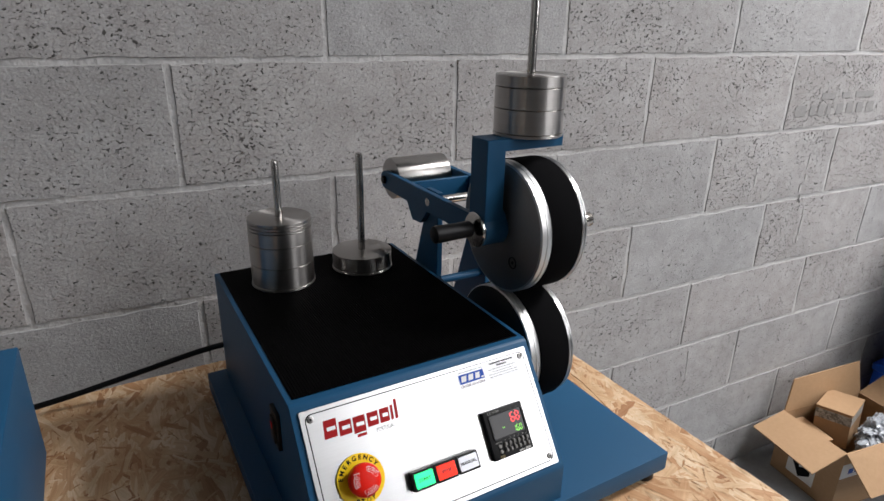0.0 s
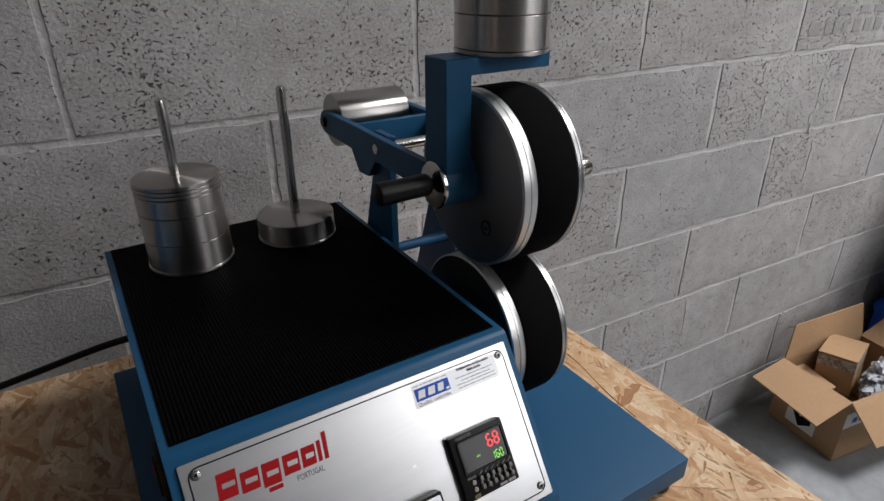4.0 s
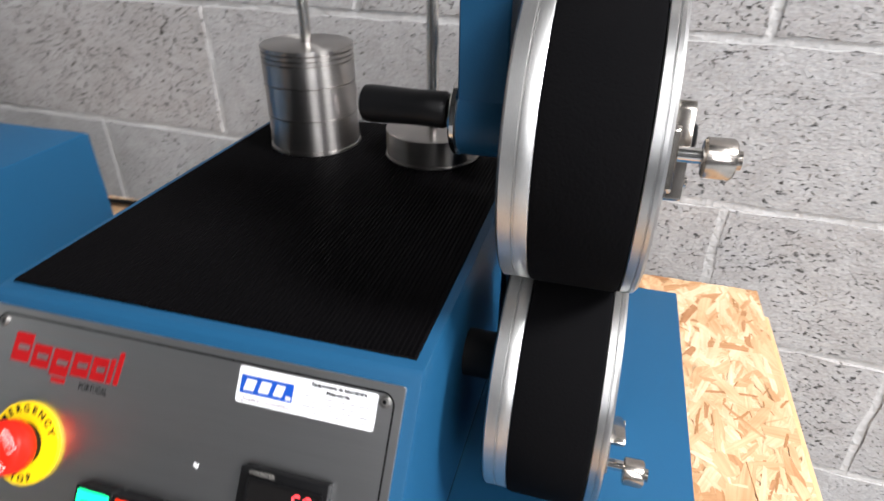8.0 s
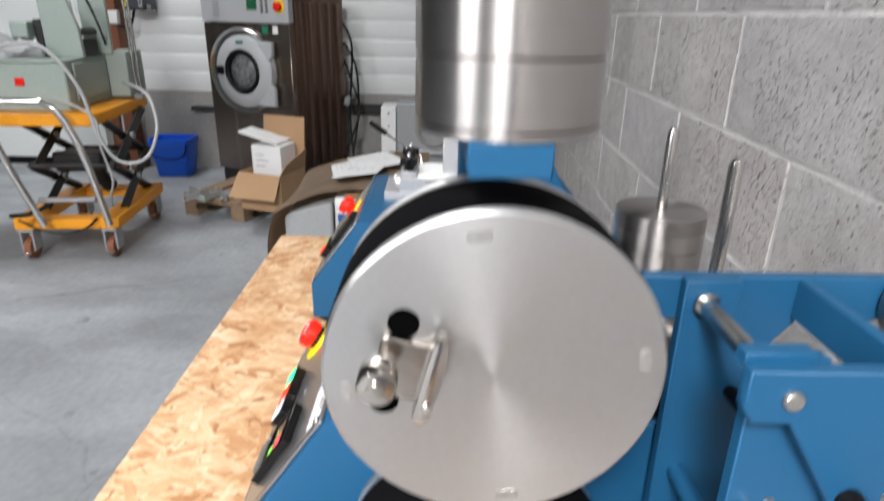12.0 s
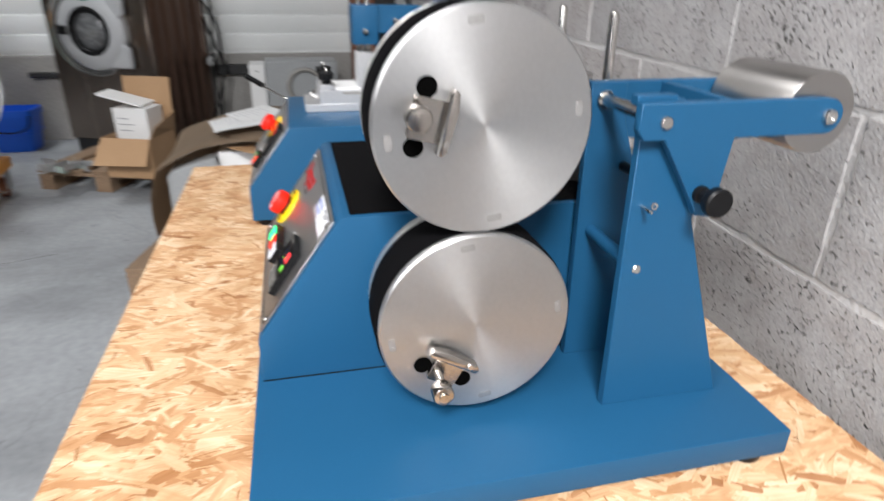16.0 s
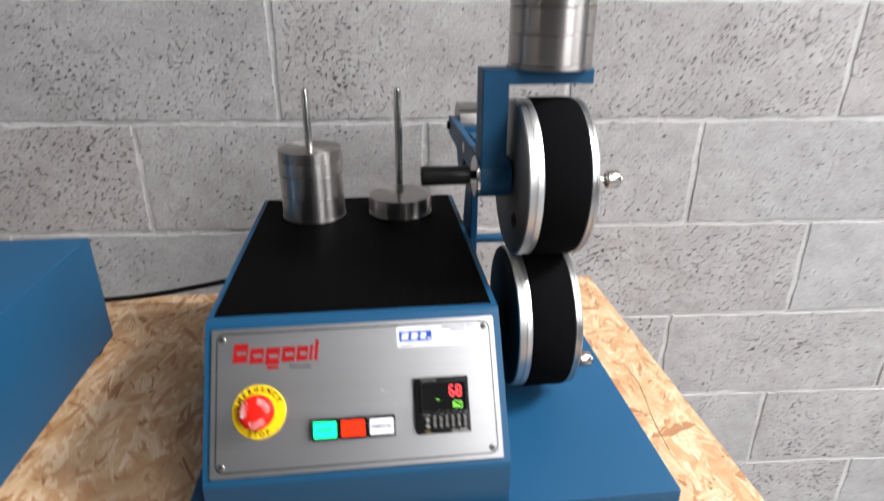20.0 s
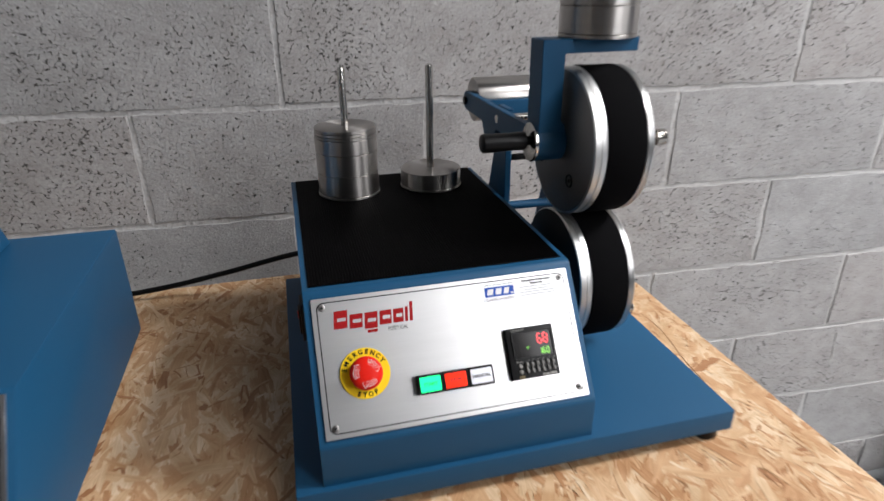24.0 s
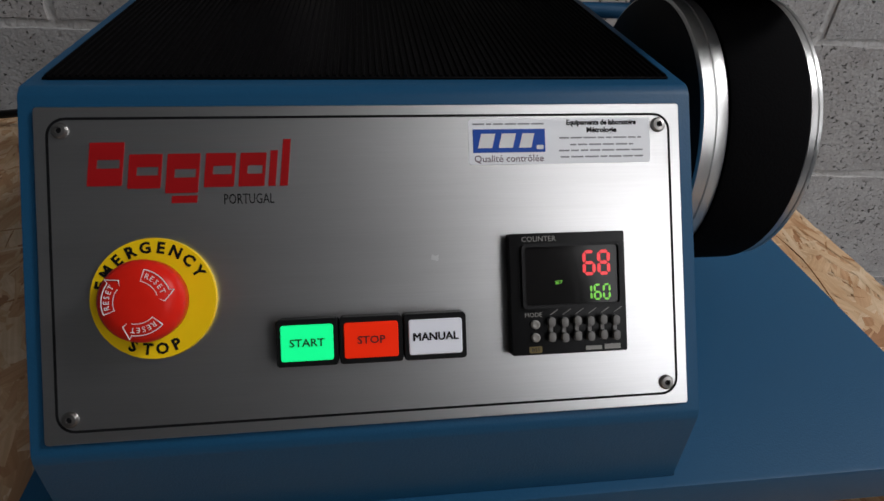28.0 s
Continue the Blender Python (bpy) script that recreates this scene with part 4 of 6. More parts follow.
for x0, x1 in ((0.2235, 0.2320), (0.1405, 0.1490)):
    pp = part("post", prism(POST, x0, x1, "x", 0.0008, 1), BLUE, machine, "blue tapered upright plate")
    if x0 > 0.2:
        part("bolt", lathe([(0.0040, x1 - 0.001), (0.0040, x1 + 0.0012), (0.0030, x1 + 0.0022), (0.0, x1 + 0.0024)], (0, 0.237, 1.023), "x", 20), CHROME, pp, "small chrome bolt head")
        part("pin", lathe([(0.0016, x1 - 0.002), (0.0016, x1 + 0.013), (0.0010, x1 + 0.014)], (0, 0.2335, 1.0770), "x", 14), CHROME, pp, "short steel pin")
        part("bolt", lathe([(0.0030, x1 - 0.001), (0.0030, x1 + 0.0010), (0.0014, x1 + 0.0010), (0.0014, x1 - 0.0005), (0.0, x1 - 0.0005)], (0, 0.2440, 1.0765), "x", 16), ROD, pp, "small socket screw")
part("spacer_rod", disc(0.0058, 0.1485, 0.224, (0, 0.238, 1.023), "x", 0.0003, 20), BLUE, machine, "blue spacer rod")
part("spacer_rod", disc(0.0045, 0.1485, 0.224, (0, 0.262, 1.084), "x", 0.0003, 20), PLASTIC, machine, "dark stop rod")
part("pivot_shaft", disc(0.0055, 0.131, 0.2335, (0, 0.236, 1.1435), "x", 0.0003, 24), ROD, machine, "steel pivot shaft")
part("shaft_collar", disc(0.0078, 0.1492, 0.1520, (0, 0.236, 1.1435), "x", 0.0004, 24), CHROME, machine, "pale shaft collar")

# lever with its counterweight
def round_end(cy, cz, r, a0, a1, n=8):
    return [(cy + r * math.cos(radians(a0 + (a1 - a0) * k / n)), cz + r * math.sin(radians(a0 + (a1 - a0) * k / n))) for k in range(n + 1)]


lever = part("lever", prism([(0.2150, 1.1380), (0.2195, 1.1305), (0.2370, 1.1305), (0.2700, 1.0790), (0.2740, 1.0700), (0.2880, 1.0680), (0.2950, 1.1300)] + round_end(0.3735, 1.1435, 0.0135, -90, 90) + [(0.2150, 1.1575)], 0.2340, 0.2425, "x", 0.0007, 1), BLUE, machine, "blue lever plate with a lower tab")
part("bolt", lathe([(0.0052, 0.2420), (0.0052, 0.2435), (0.0040, 0.2450), (0.0, 0.2452)], (0, 0.2355, 1.1435), "x", 24), ROD, lever, "brass-coloured pivot bolt")
part("bolt", lathe([(0.0062, 0.2420), (0.0062, 0.2440), (0.0050, 0.2462), (0.0020, 0.2468), (0.0020, 0.2455), (0.0, 0.2455)], (0, 0.3735, 1.1435), "x", 24), CHROME, lever, "chrome socket screw")
knob = part("plunger_knob", lathe([(0.0068, 0.2422), (0.0068, 0.2465), (0.0052, 0.2470), (0.0050, 0.2540), (0.0062, 0.2570), (0.0105, 0.2590), (0.0112, 0.2600), (0.0112, 0.2660), (0.0098, 0.2675), (0.0, 0.2678)], (0, 0.2745, 1.0880), "x", 32), PLASTIC, lever, "black plunger knob")
arm = part("lever", prism([(0.0960, 1.1300), (0.2380, 1.1290), (0.2560, 1.1080), (0.2800, 1.1060), (0.2980, 1.1290)] + round_end(0.3735, 1.1435, 0.0135, -90, 90) + [(0.0960, 1.1570)], 0.1315, 0.1400, "x", 0.0007, 1), BLUE, machine, "long blue lever plate")
part("bolt", lathe([(0.0, 0.1275), (0.0055, 0.1280), (0.0062, 0.1300), (0.0062, 0.1318)], (0, 0.3735, 1.1435), "x", 24), PLASTIC, arm, "dark socket screw")
part("cross_plate", box(0.1400, 0.2340, 0.2930, 0.3005, 1.1310, 1.1560, 0.0006, 1), BLUE, machine, "blue cross plate between the levers")
part("cross_block", box(0.2240, 0.2338, 0.2160, 0.2480, 1.1540, 1.1615, 0.0006, 1), BLUE, machine, "small blue block on the post")
part("counterweight", lathe([(0.0310, 0.1425), (0.0318, 0.1435), (0.0318, 0.2320), (0.0310, 0.2330)], (0, 0.3735, 1.1440), "x", 64), STEEL, machine, "turned steel counterweight roller")

# yoke that carries the upper wheel and the weights
WY, UZ, LZ, WR = 0.1065, 1.1430, 0.9830, 0.0785
yoke = part("yoke", prism([(0.1270, 1.1400), (0.1570, 1.1400), (0.1570, 1.1640), (0.1520, 1.1700), (0.1520, 1.2375), (0.2335, 1.2375), (0.2335, 1.2515), (0.1270, 1.2515)], 0.0905, 0.1240, "y", 0.0009, 1), BLUE, machine, "blue angle bracket over the wheel")
part("boss", lathe([(0.0192, 0.1262), (0.0205, 0.1275), (0.0205, 0.1575), (0.0192, 0.1588)], (0, WY, 1.1450), "x", 40), BLUE, yoke, "round blue bearing boss")
part("collar", lathe([(0.0200, 0.1228), (0.0210, 0.1238), (0.0210, 0.1260), (0.0200, 0.1270)], (0, WY, 1.1450), "x", 40), CHROME, yoke, "chrome collar")
handle = part("handle", lathe([(0.0085, 0.0690), (0.0100, 0.0702), (0.0104, 0.0740), (0.0096, 0.1000), (0.0100, 0.1160), (0.0085, 0.1185), (0.0050, 0.1190), (0.0050, 0.1232)], (0, WY, 1.1470), "x", 32), PLASTIC, yoke, "black cylindrical handle")


CLAMP = material("worn_clamp_steel", (0.50, 0.465, 0.43), 0.22, 1, (0.38, 0.345, 0.31), 40, 300, 0.00004, 0.06)


def wheel(cz, holes, rear, r):
    w = part("wheel", lathe([(WR - 0.001, 0.1748), (0.0795, 0.1752), (0.0802, 0.1776), (0.0802, 0.2160), (0.0795, 0.2180), (WR - 0.001, 0.2186)], (0, WY, cz), "x", 96), RUBBER, machine, "wheel with a black band between aluminium discs")
    part("disc", lathe([(r - 0.0013, 0.1605), (r, 0.1615), (r, 0.1672), (r - 0.0008, 0.1676), (r - 0.0008, 0.1682), (r, 0.1686), (r, 0.1740), (r - 0.0005, 0.1747)], (0, WY, cz), "x", 96), RIM, w, "double aluminium disc with a fine groove")
    part("disc", lathe([(r - 0.0005, 0.2187), (r, 0.2192), (r, 0.2224), (r - 0.0007, 0.2227), (r - 0.0007, 0.2232), (r, 0.2235), (r, 0.2252), (r - 0.0015, 0.2266)], (0, WY, cz), "x", 96), FACE, w, "spun aluminium disc")
    part("rear_plate", lathe([(0.0, 0.1596), (0.0762, 0.1598), (0.0770, 0.1604)], (0, WY, cz), "x", 96), rear, w, "dark machined rear plate")
    part("screw_ring", tube([(0.1594, WY - 0.030 + 0.0066 * math.cos(k * math.pi / 12), cz - 0.036 + 0.0066 * math.sin(k * math.pi / 12)) for k in range(25)], 0.0009, 8), PLASTIC, w, "dark countersunk ring")
    part("screw", disc(0.0022, 0.1588, 0.1600, (0, WY - 0.030, cz - 0.036), "x", 0.0003, 14), PLASTIC, w, "dark screw in the ring")
    x = 0.2266
    for a in (8, 98, 188, 278):
        y_, z_ = WY + 0.0690 * math.cos(radians(a)), cz + 0.0690 * math.sin(radians(a))
        m = Matrix.Translation((x, y_, z_)) @ Matrix.Rotation(radians(a + 90), 4, "X")
        part("worn_mark", moved(prism(rounded(-0.0056, 0.0056, -0.0027, 0.0027, 0.0016, 3), 0, 0.00022, "x"), m), SCUFF, w, "dull rectangular worn mark", smooth=0)
        part("dimple", moved(disc(0.0011, 0.0, 0.0004, (0, 0.0026, 0.0004), "x", 0.0001, 12), m), SCUFF, w, "tiny dimple")
    h1, h2 = Vector((0, *holes[0])), Vector((0, *holes[1]))
    mid, ez = (h1 + h2) / 2, (h1 - h2).normalized()
    half = (h1 - h2).length / 2
    ey = -mid.normalized()
    ey = (ey - ez * ey.dot(ez)).normalized()
    ex = ey.cross(ez)
    flip = 1 if ex.x > 0 else -1
    m = Matrix(((flip, 0, 0, x), (0, ey.y, ez.y, WY + mid.y), (0, ey.z, ez.z, cz + mid.z), (0, 0, 0, 1)))
    for dy, dz in holes:
        part("hole", moved(lathe([(0.0072, 0.0), (0.0072, 0.0004), (0.0064, 0.0004), (0.0062, 0.0002), (0.0, 0.0002)], seg=28, axis="x"), Matrix.Translation((x, WY + dy, cz + dz))), BORE, w, "dark drilled hole")
    s_ = flip
    cl = part("clamp", moved(prism(rounded(-0.0080, 0.0175, -half + 0.006, half - 0.006, 0.003, 4), 0.0008 * s_, 0.0052 * s_, "x", 0.0006, 1), m), CLAMP, w, "worn steel clamp link")
    blade = [(0.0135, -0.0205), (0.0175, -0.0220), (0.0215, -0.0180), (0.0228, 0.0100), (0.0205, 0.0220), (0.0165, 0.0245), (0.0140, 0.0205)]
    part("bar", moved(prism(blade, 0.0030 * s_, 0.0125 * s_, "x", 0.0016, 2), m), CLAMP, cl, "polished clamp bar")
    part("screw", moved(disc(0.0026, 0.0125 * s_ if s_ > 0 else -0.0140, 0.0140 if s_ > 0 else -0.0125, (0, 0.0185, -0.012), "x", 0.0003, 14), m), ROD, cl, "small round screw")
    a_, b_ = (0.0, 0.0230) if s_ > 0 else (-0.0230, 0.0)
    part("stem", moved(disc(0.0034, a_, b_, (0, -0.0035, 0.0025), "x", 0.0003, 18), m), CHROME, cl, "threaded stem")
    part("thumb_nut", moved(lathe([(r_, h_ * s_) for r_, h_ in ((0.0072, 0.0150), (0.0086, 0.0158), (0.0086, 0.0262), (0.0076, 0.0274), (0.0040, 0.0278), (0.0040, 0.0300), (0.0, 0.0302))], (0, -0.0060, 0.0025), "x", 22), m), CLAMP, cl, "knurled thumb nut")
    part("bolt", moved(lathe([(0.0, 0.1592), (0.0042, 0.1594), (0.0048, 0.1606)], (0, 0.045, 0.0 - 0.03), "x", 20), Matrix.Translation((0, WY, cz))), PLASTIC, w, "dark bolt in the rear disc")
    return w


def spun_material():
    """Face-turned aluminium: fine concentric lines, so the gloss fans out from the centre."""
    m = material("face_turned_aluminium", (0.56, 0.56, 0.555), 0.40, 1, (0.51, 0.51, 0.505), 10, 260, 0, 0.04)
    n, l = m.node_tree.nodes, m.node_tree.links
    p = n["Principled BSDF"]
    tan = n.new("ShaderNodeTangent")
    tan.direction_type, tan.axis = "RADIAL", "X"
    l.new(tan.outputs["Tangent"], p.inputs["Tangent"])
    p.inputs["Anisotropic"].default_value = 0.65
    p.inputs["Anisotropic Rotation"].default_value = 0.25
    return m


FACE = spun_material()
REAR = material("dark_machined_face", (0.30, 0.285, 0.275), 0.5, 1, (0.25, 0.24, 0.23), 12, 300, 0.00003)
SCUFF = material("scuffed_aluminium", (0.44, 0.43, 0.42), 0.5, 0.85, (0.36, 0.35, 0.34), 300, 900)
BORE = material("deep_black_bore", (0.002, 0.002, 0.002), 1.0, spec=0.0)
# Near-black, used behind the lower wheel only; the upper plate is grey.
REAR_BLACK = material("near_black_rear_plate", (0.014, 0.013, 0.013), 0.55, 0, (0.009, 0.009, 0.009), 12, 200, 0.0001, spec=0.2)
upper = wheel(UZ, ((-0.0415, 0.0270), (-0.0510, -0.0130)), REAR, 0.0795)
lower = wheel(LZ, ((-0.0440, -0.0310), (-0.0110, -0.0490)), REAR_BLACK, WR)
# Bush is coloured black to put the gap's shade behind the wheel.
part("axle", disc(0.016, 0.1325, 0.1590, (0, WY, LZ), "x", 0.0005, 24), REAR_BLACK, machine, "axle bush coloured black for the shade in the gap")


def weights(name, x, y, z, layers, rod_r, tip, label, r0=0.0400):
    t = thing(name, (x, y, z), label, "weight")
    zz = z
    for r, h in layers:
        part("disc", lathe([(r - 0.0008, zz), (r, zz + 0.0006), (r, zz + h - 0.0009), (r - 0.0010, zz + h - 0.0002), (0, zz + h - 0.0002)], (x, y, 0), "z", 64), WEIGHT_STEEL, t, "turned steel disc")
        zz += h
    part("rod", lathe([(rod_r, zz - 0.003), (rod_r, tip - rod_r), (rod_r * 0.8, tip - rod_r * 0.35), (rod_r * 0.35, tip - 0.0003), (0, tip)], (x, y, 0), "z", 24), ROD, t, "round steel rod")
    return t


STACK_Z = MAT_Z + 0.0018
weights("weight_stack", -0.0575, 0.283, STACK_Z, ((0.0408, 0.0035), (0.0398, 0.0275), (0.0398, 0.0275), (0.0398, 0.0185), (0.0398, 0.0040), (0.0398, 0.0040), (0.0395, 0.0045)), 0.0047, 1.2105, "stack of turned steel disc weights on the black mat")
weights("single_weight", 0.0550, 0.286, STACK_Z, ((0.0418, 0.0030), (0.0410, 0.0215)), 0.0050, 1.2095, "single steel disc weight with a rod on the black mat")
weights("top_weight_stack", 0.1940, 0.1088, 1.2516, ((0.0405, 0.0040), (0.0400, 0.0270), (0.0400, 0.0235), (0.0400, 0.0130)), 0.0050, 1.470, "stack of steel disc weights on the wheel bracket")

# mains cable along the wall
cable = tube([(-0.128, 0.3575, 0.935), (-0.17, 0.385, 0.917), (-0.25, 0.415, 0.889), (-0.36, 0.43, 0.867), (-0.50, 0.435, 0.8575), (-0.70, 0.440, 0.8555), (-0.74, 0.445, 0.8555)], 0.0042, 10, 6)
solid("mains_cable", cable, PLASTIC, "black mains cable running over the table", "cable", origin=(-0.4, 0.43, 0.8555))

# ---- second machine on the table ----
MX0, MX1 = -0.640, -0.360
second = thing("second_tester", ((MX0 + MX1) / 2, 0.105, TOP), "blue bench machine with a clamp bed and a slanted arm", "test machine")
prof2 = [(-0.105, 0.8625), (-0.105, 0.918), (-0.0335, 1.0145), (-0.030, 1.016), (0.312, 1.016), (0.316, 1.012), (0.318, 0.8625)]
part("housing", prism(prof2, MX0, MX1, "x", 0.0014), BLUE, second, "blue sheet-metal housing with a sloping front")
for x in (MX0 + 0.035, MX1 - 0.022):
    for y in (-0.082, 0.290):
        part("foot", lathe([(0.014, TOP), (0.016, TOP + 0.003), (0.015, 0.863)], (x, y, 0), seg=20), PLASTIC, second, "black rubber foot")
S2 = Vector((0, 0.0715, 0.0965)).normalized()
N2 = Vector((0, -S2.z, S2.y))
P2 = Matrix(((1, 0, 0, (MX0 + MX1) / 2), (0, S2.y, N2.y, -0.0695), (0, S2.z, N2.z, 0.9662), (0, 0, 0, 1)))


def on_p2(bm, u=0.0, v=0.0, w=0.0):
    return moved(bm, P2 @ pose(u, v, w))


pl2 = part("front_plate", on_p2(prism(rounded(-0.134, 0.134, -0.0585, 0.0585, 0.0012, 2), 0.0003, 0.0018, "z", 0.0003, 1)), PLATE, second, "brushed aluminium front plate")
part("border_line", on_p2(ring_of(rounded(-0.130, 0.130, -0.0545, 0.0545, 0.006), rounded(-0.129, 0.129, -0.0535, 0.0535, 0.005), 0.0017, 0.0020)), INK, pl2)
for u in (-0.125, 0.125):
    for v in (-0.0495, 0.0495):
        part("screw", on_p2(lathe([(0.0031, 0.0018), (0.0031, 0.0024), (0.0022, 0.0034), (0.0, 0.0036)], seg=18), u, v), CHROME, pl2, "small chrome screw")
es2 = part("emergency_stop", on_p2(lathe([(0.0226, 0.0018), (0.0226, 0.004), (0.0, 0.004)], seg=48), -0.030, 0.017), YELLOW, second, "yellow emergency-stop plate with red button")
part("button", on_p2(lathe([(0.011, 0.004), (0.011, 0.011), (0.0158, 0.0125), (0.016, 0.020), (0.0135, 0.0245), (0.006, 0.0265), (0, 0.027)], seg=40), -0.030, 0.017), RED, es2, "red mushroom button")
c2 = part("counter", on_p2(prism(rounded(0.045, 0.094, -0.011, 0.043, 0.001, 2), 0.0018, 0.0095, "z", 0.0006, 1)), PLASTIC, second, "black digital counter")
part("display_window", on_p2(prism(rounded(0.050, 0.090, 0.012, 0.036, 0.001, 2), 0.0093, 0.0098, "z")), GLASS_BLACK, c2)
for k in range(6):
    part("rocker_switch", on_p2(box(-0.0013, 0.0013, -0.005, 0.005, 0, 0.002, 0.0004, 1), 0.0585 + 0.0053 * k, -0.001, 0.0095), ROCKER, c2)
for u0, lens in ((0.040, material("unlit_green_lens", (0.02, 0.42, 0.16), 0.3)), (0.0645, ORANGE_LENS)):
    fr = part("push_button", on_p2(prism(rounded(u0, u0 + 0.0235, -0.0380, -0.0185, 0.001, 2), 0.0018, 0.012, "z", 0.0005, 1)), PLASTIC, second, "black-framed push button")
    part("lens", on_p2(box(u0 + 0.002, u0 + 0.0215, -0.0360, -0.0205, 0.0118, 0.0128, 0.0003, 1)), lens, fr)
part("label_plate", on_p2(box(-0.034, 0.004, -0.040, -0.018, 0.0018, 0.0022)), PAPER, second, "small white label")
# clamp bed
CX = -0.505
bed = part("clamp_bed", join(box(-0.577, -0.473, -0.004, 0.157, 1.0162, 1.0305, 0.0012, 1), box(-0.577, -0.4732, 0.021, 0.160, 1.0302, 1.0540, 0.0010, 1)), ALU, second, "milled aluminium clamp bed with a stepped block")
part("groove", box(-0.4735, -0.4727, 0.062, 0.124, 1.0465, 1.0510, 0.0002, 1), GREY_SWITCH, bed, "dark slot under the test strip")
part("white_strip", box(-0.566, -0.474, 0.050, 0.124, 1.0541, 1.0572, 0.0006, 1), PAPER, bed, "white test strip")
part("side_screw", disc(0.0052, -0.560, -0.520, (0, 0.0155, 1.0375), "x", 0.0008, 20), CHROME, bed, "chrome clamp screw")
part("side_screw", disc(0.0068, -0.548, -0.540, (0, 0.0140, 1.0375), "x", 0.0008, 20), CHROME, bed, "chrome screw collar")
star = [(0.0128 * (1 + 0.13 * math.cos(6 * a)) * math.cos(a), 0.0128 * (1 + 0.13 * math.cos(6 * a)) * math.sin(a)) for a in (k * math.pi / 24 for k in range(48))]
for y0, y1 in ((0.0225, 0.0485), (0.126, 0.158)):
    cl = part("clamp_plate", box(-0.576, -0.4745, y0, y1, 1.0542, 1.0630, 0.0010, 1), ALU, bed, "aluminium clamp plate")
    for x in (-0.565, -0.487):
        y = (y0 + y1) / 2
        kn = part("clamp_knob", join(lathe([(0.0, 1.0632), (0.0086, 1.0633), (0.0080, 1.0690), (0.0088, 1.0715), (0, 1.0715)], (x, y, 0), "z", 20), moved(prism(star, 1.0710, 1.0830, "z", 0.0012, 1), pose(x, y, 0, 0, 0, 11 + 300 * x)), lathe([(0.0070, 1.0825), (0.0060, 1.0850), (0, 1.0852)], (x, y, 0), "z", 20)), PLASTIC, bed, "black star knob")
        part("stud", lathe([(0.0026, 1.0845), (0.0026, 1.0905), (0.0019, 1.0914), (0, 1.0914)], (x, y, 0), "z", 14), CHROME, kn, "steel stud")
# slanted arm, head and spindle
arm2 = part("arm", prism([(0.228, 1.0162), (0.297, 1.0162), (0.208, 1.192), (0.137, 1.192)], -0.522, -0.474, "x", 0.0012, 1), BLUE, second, "blue slanted arm")
# Black slab stands in for the shade on the arm's front face.
part("front_shade", prism([(0.2225, 1.0205), (0.2262, 1.0205), (0.1618, 1.1445), (0.1582, 1.1445)], -0.518, -0.4765, "x", 0.0008, 1), BLACK_IRON, arm2, "black slab standing in for shade on the arm's front")
head = part("head", join(box(-0.530, -0.468, 0.084, 0.128, 1.1300, 1.1935, 0.0022), box(-0.524, -0.472, 0.127, 0.2045, 1.1480, 1.1930, 0.0015, 1)), BLUE, second, "blue head block")
for y, z_ in ((0.105, 1.151), (0.158, 1.168)):
    part("bolt", lathe([(0.0062, -0.4722), (0.0062, -0.4660), (0.0048, -0.4630), (0.0022, -0.4626), (0.0022, -0.4645), (0, -0.4645)], (0, y, z_), "x", 20), CHROME, head, "chrome bolt")
for x in (-0.520, -0.492):
    part("guide_rod", disc(0.0052, 1.1150, 1.1322, (x, 0.098, 0), "z", 0.0004, 20), CHROME, head, "chrome guide rod")
part("ram", disc(0.0070, 1.1150, 1.1322, (CX, 0.112, 0), "z", 0.0006, 28), CHROME, head, "chrome ram")
part("ram_foot", join(box(-0.528, -0.511, 0.090, 0.120, 1.0574, 1.1160, 0.0012, 1), box(-0.500, -0.482, 0.090, 0.120, 1.0574, 1.1160, 0.0012, 1), box(-0.512, -0.499, 0.095, 0.118, 1.0578, 1.1150, 0.0006, 1)), ALU, head, "aluminium ram foot with a centre slot")
part("spindle", disc(0.016, 1.224, 1.305, (CX, 0.106, 0), "z", 0.0010, 32), ROD, head, "steel spindle")
for y_ in (0.098, 0.114):
    part("spindle_rod", disc(0.0045, 1.1925, 1.2245, (CX, y_, 0), "z", 0.0004, 18), ROD, head, "thin steel rod under the spindle")
part("spindle_tip", disc(0.006, 1.304, 1.335, (CX, 0.106, 0), "z", 0.0008, 24), ROD, head, "steel spindle tip")
part("spindle_pin", disc(0.0042, -0.4900, -0.4865, (0, 0.106, 1.262), "x", 0.0006, 18), CHROME, head, "cross pin")
part("stop_screw", disc(0.0050, 1.1345, 1.1485, (-0.485, 0.1290, 0), "z", 0.0008, 16), PLASTIC, head, "black stop screw")
part("locking_lever", join(tube([(-0.490, 0.1420, 1.1470), (-0.488, 0.1440, 1.1340), (-0.486, 0.1500, 1.1220), (-0.486, 0.1520, 1.1160)], 0.0068, 14, 4), tube([(-0.488, 0.1450, 1.1330), (-0.486, 0.1560, 1.1270), (-0.484, 0.1660, 1.1180)], 0.0052, 12, 4)), PLASTIC, head, "black curved locking lever")

# ---- carton on the floor to the east ----


def flap(pts, th=0.004):
    """A cardboard flap as a thin slab through four corners."""
    bm = bmesh.new()
    p = [Vector(q) for q in pts]
    nrm = (p[1] - p[0]).cross(p[3] - p[0]).normalized() * th
    v = [bm.verts.new(q) for q in p] + [bm.verts.new(q + nrm) for q in p]
    for f in ((0, 1, 2, 3), (7, 6, 5, 4), (0, 4, 5, 1), (1, 5, 6, 2), (2, 6, 7, 3), (3, 7, 4, 0)):
        bm.faces.new([v[k] for k in f])
    return bm


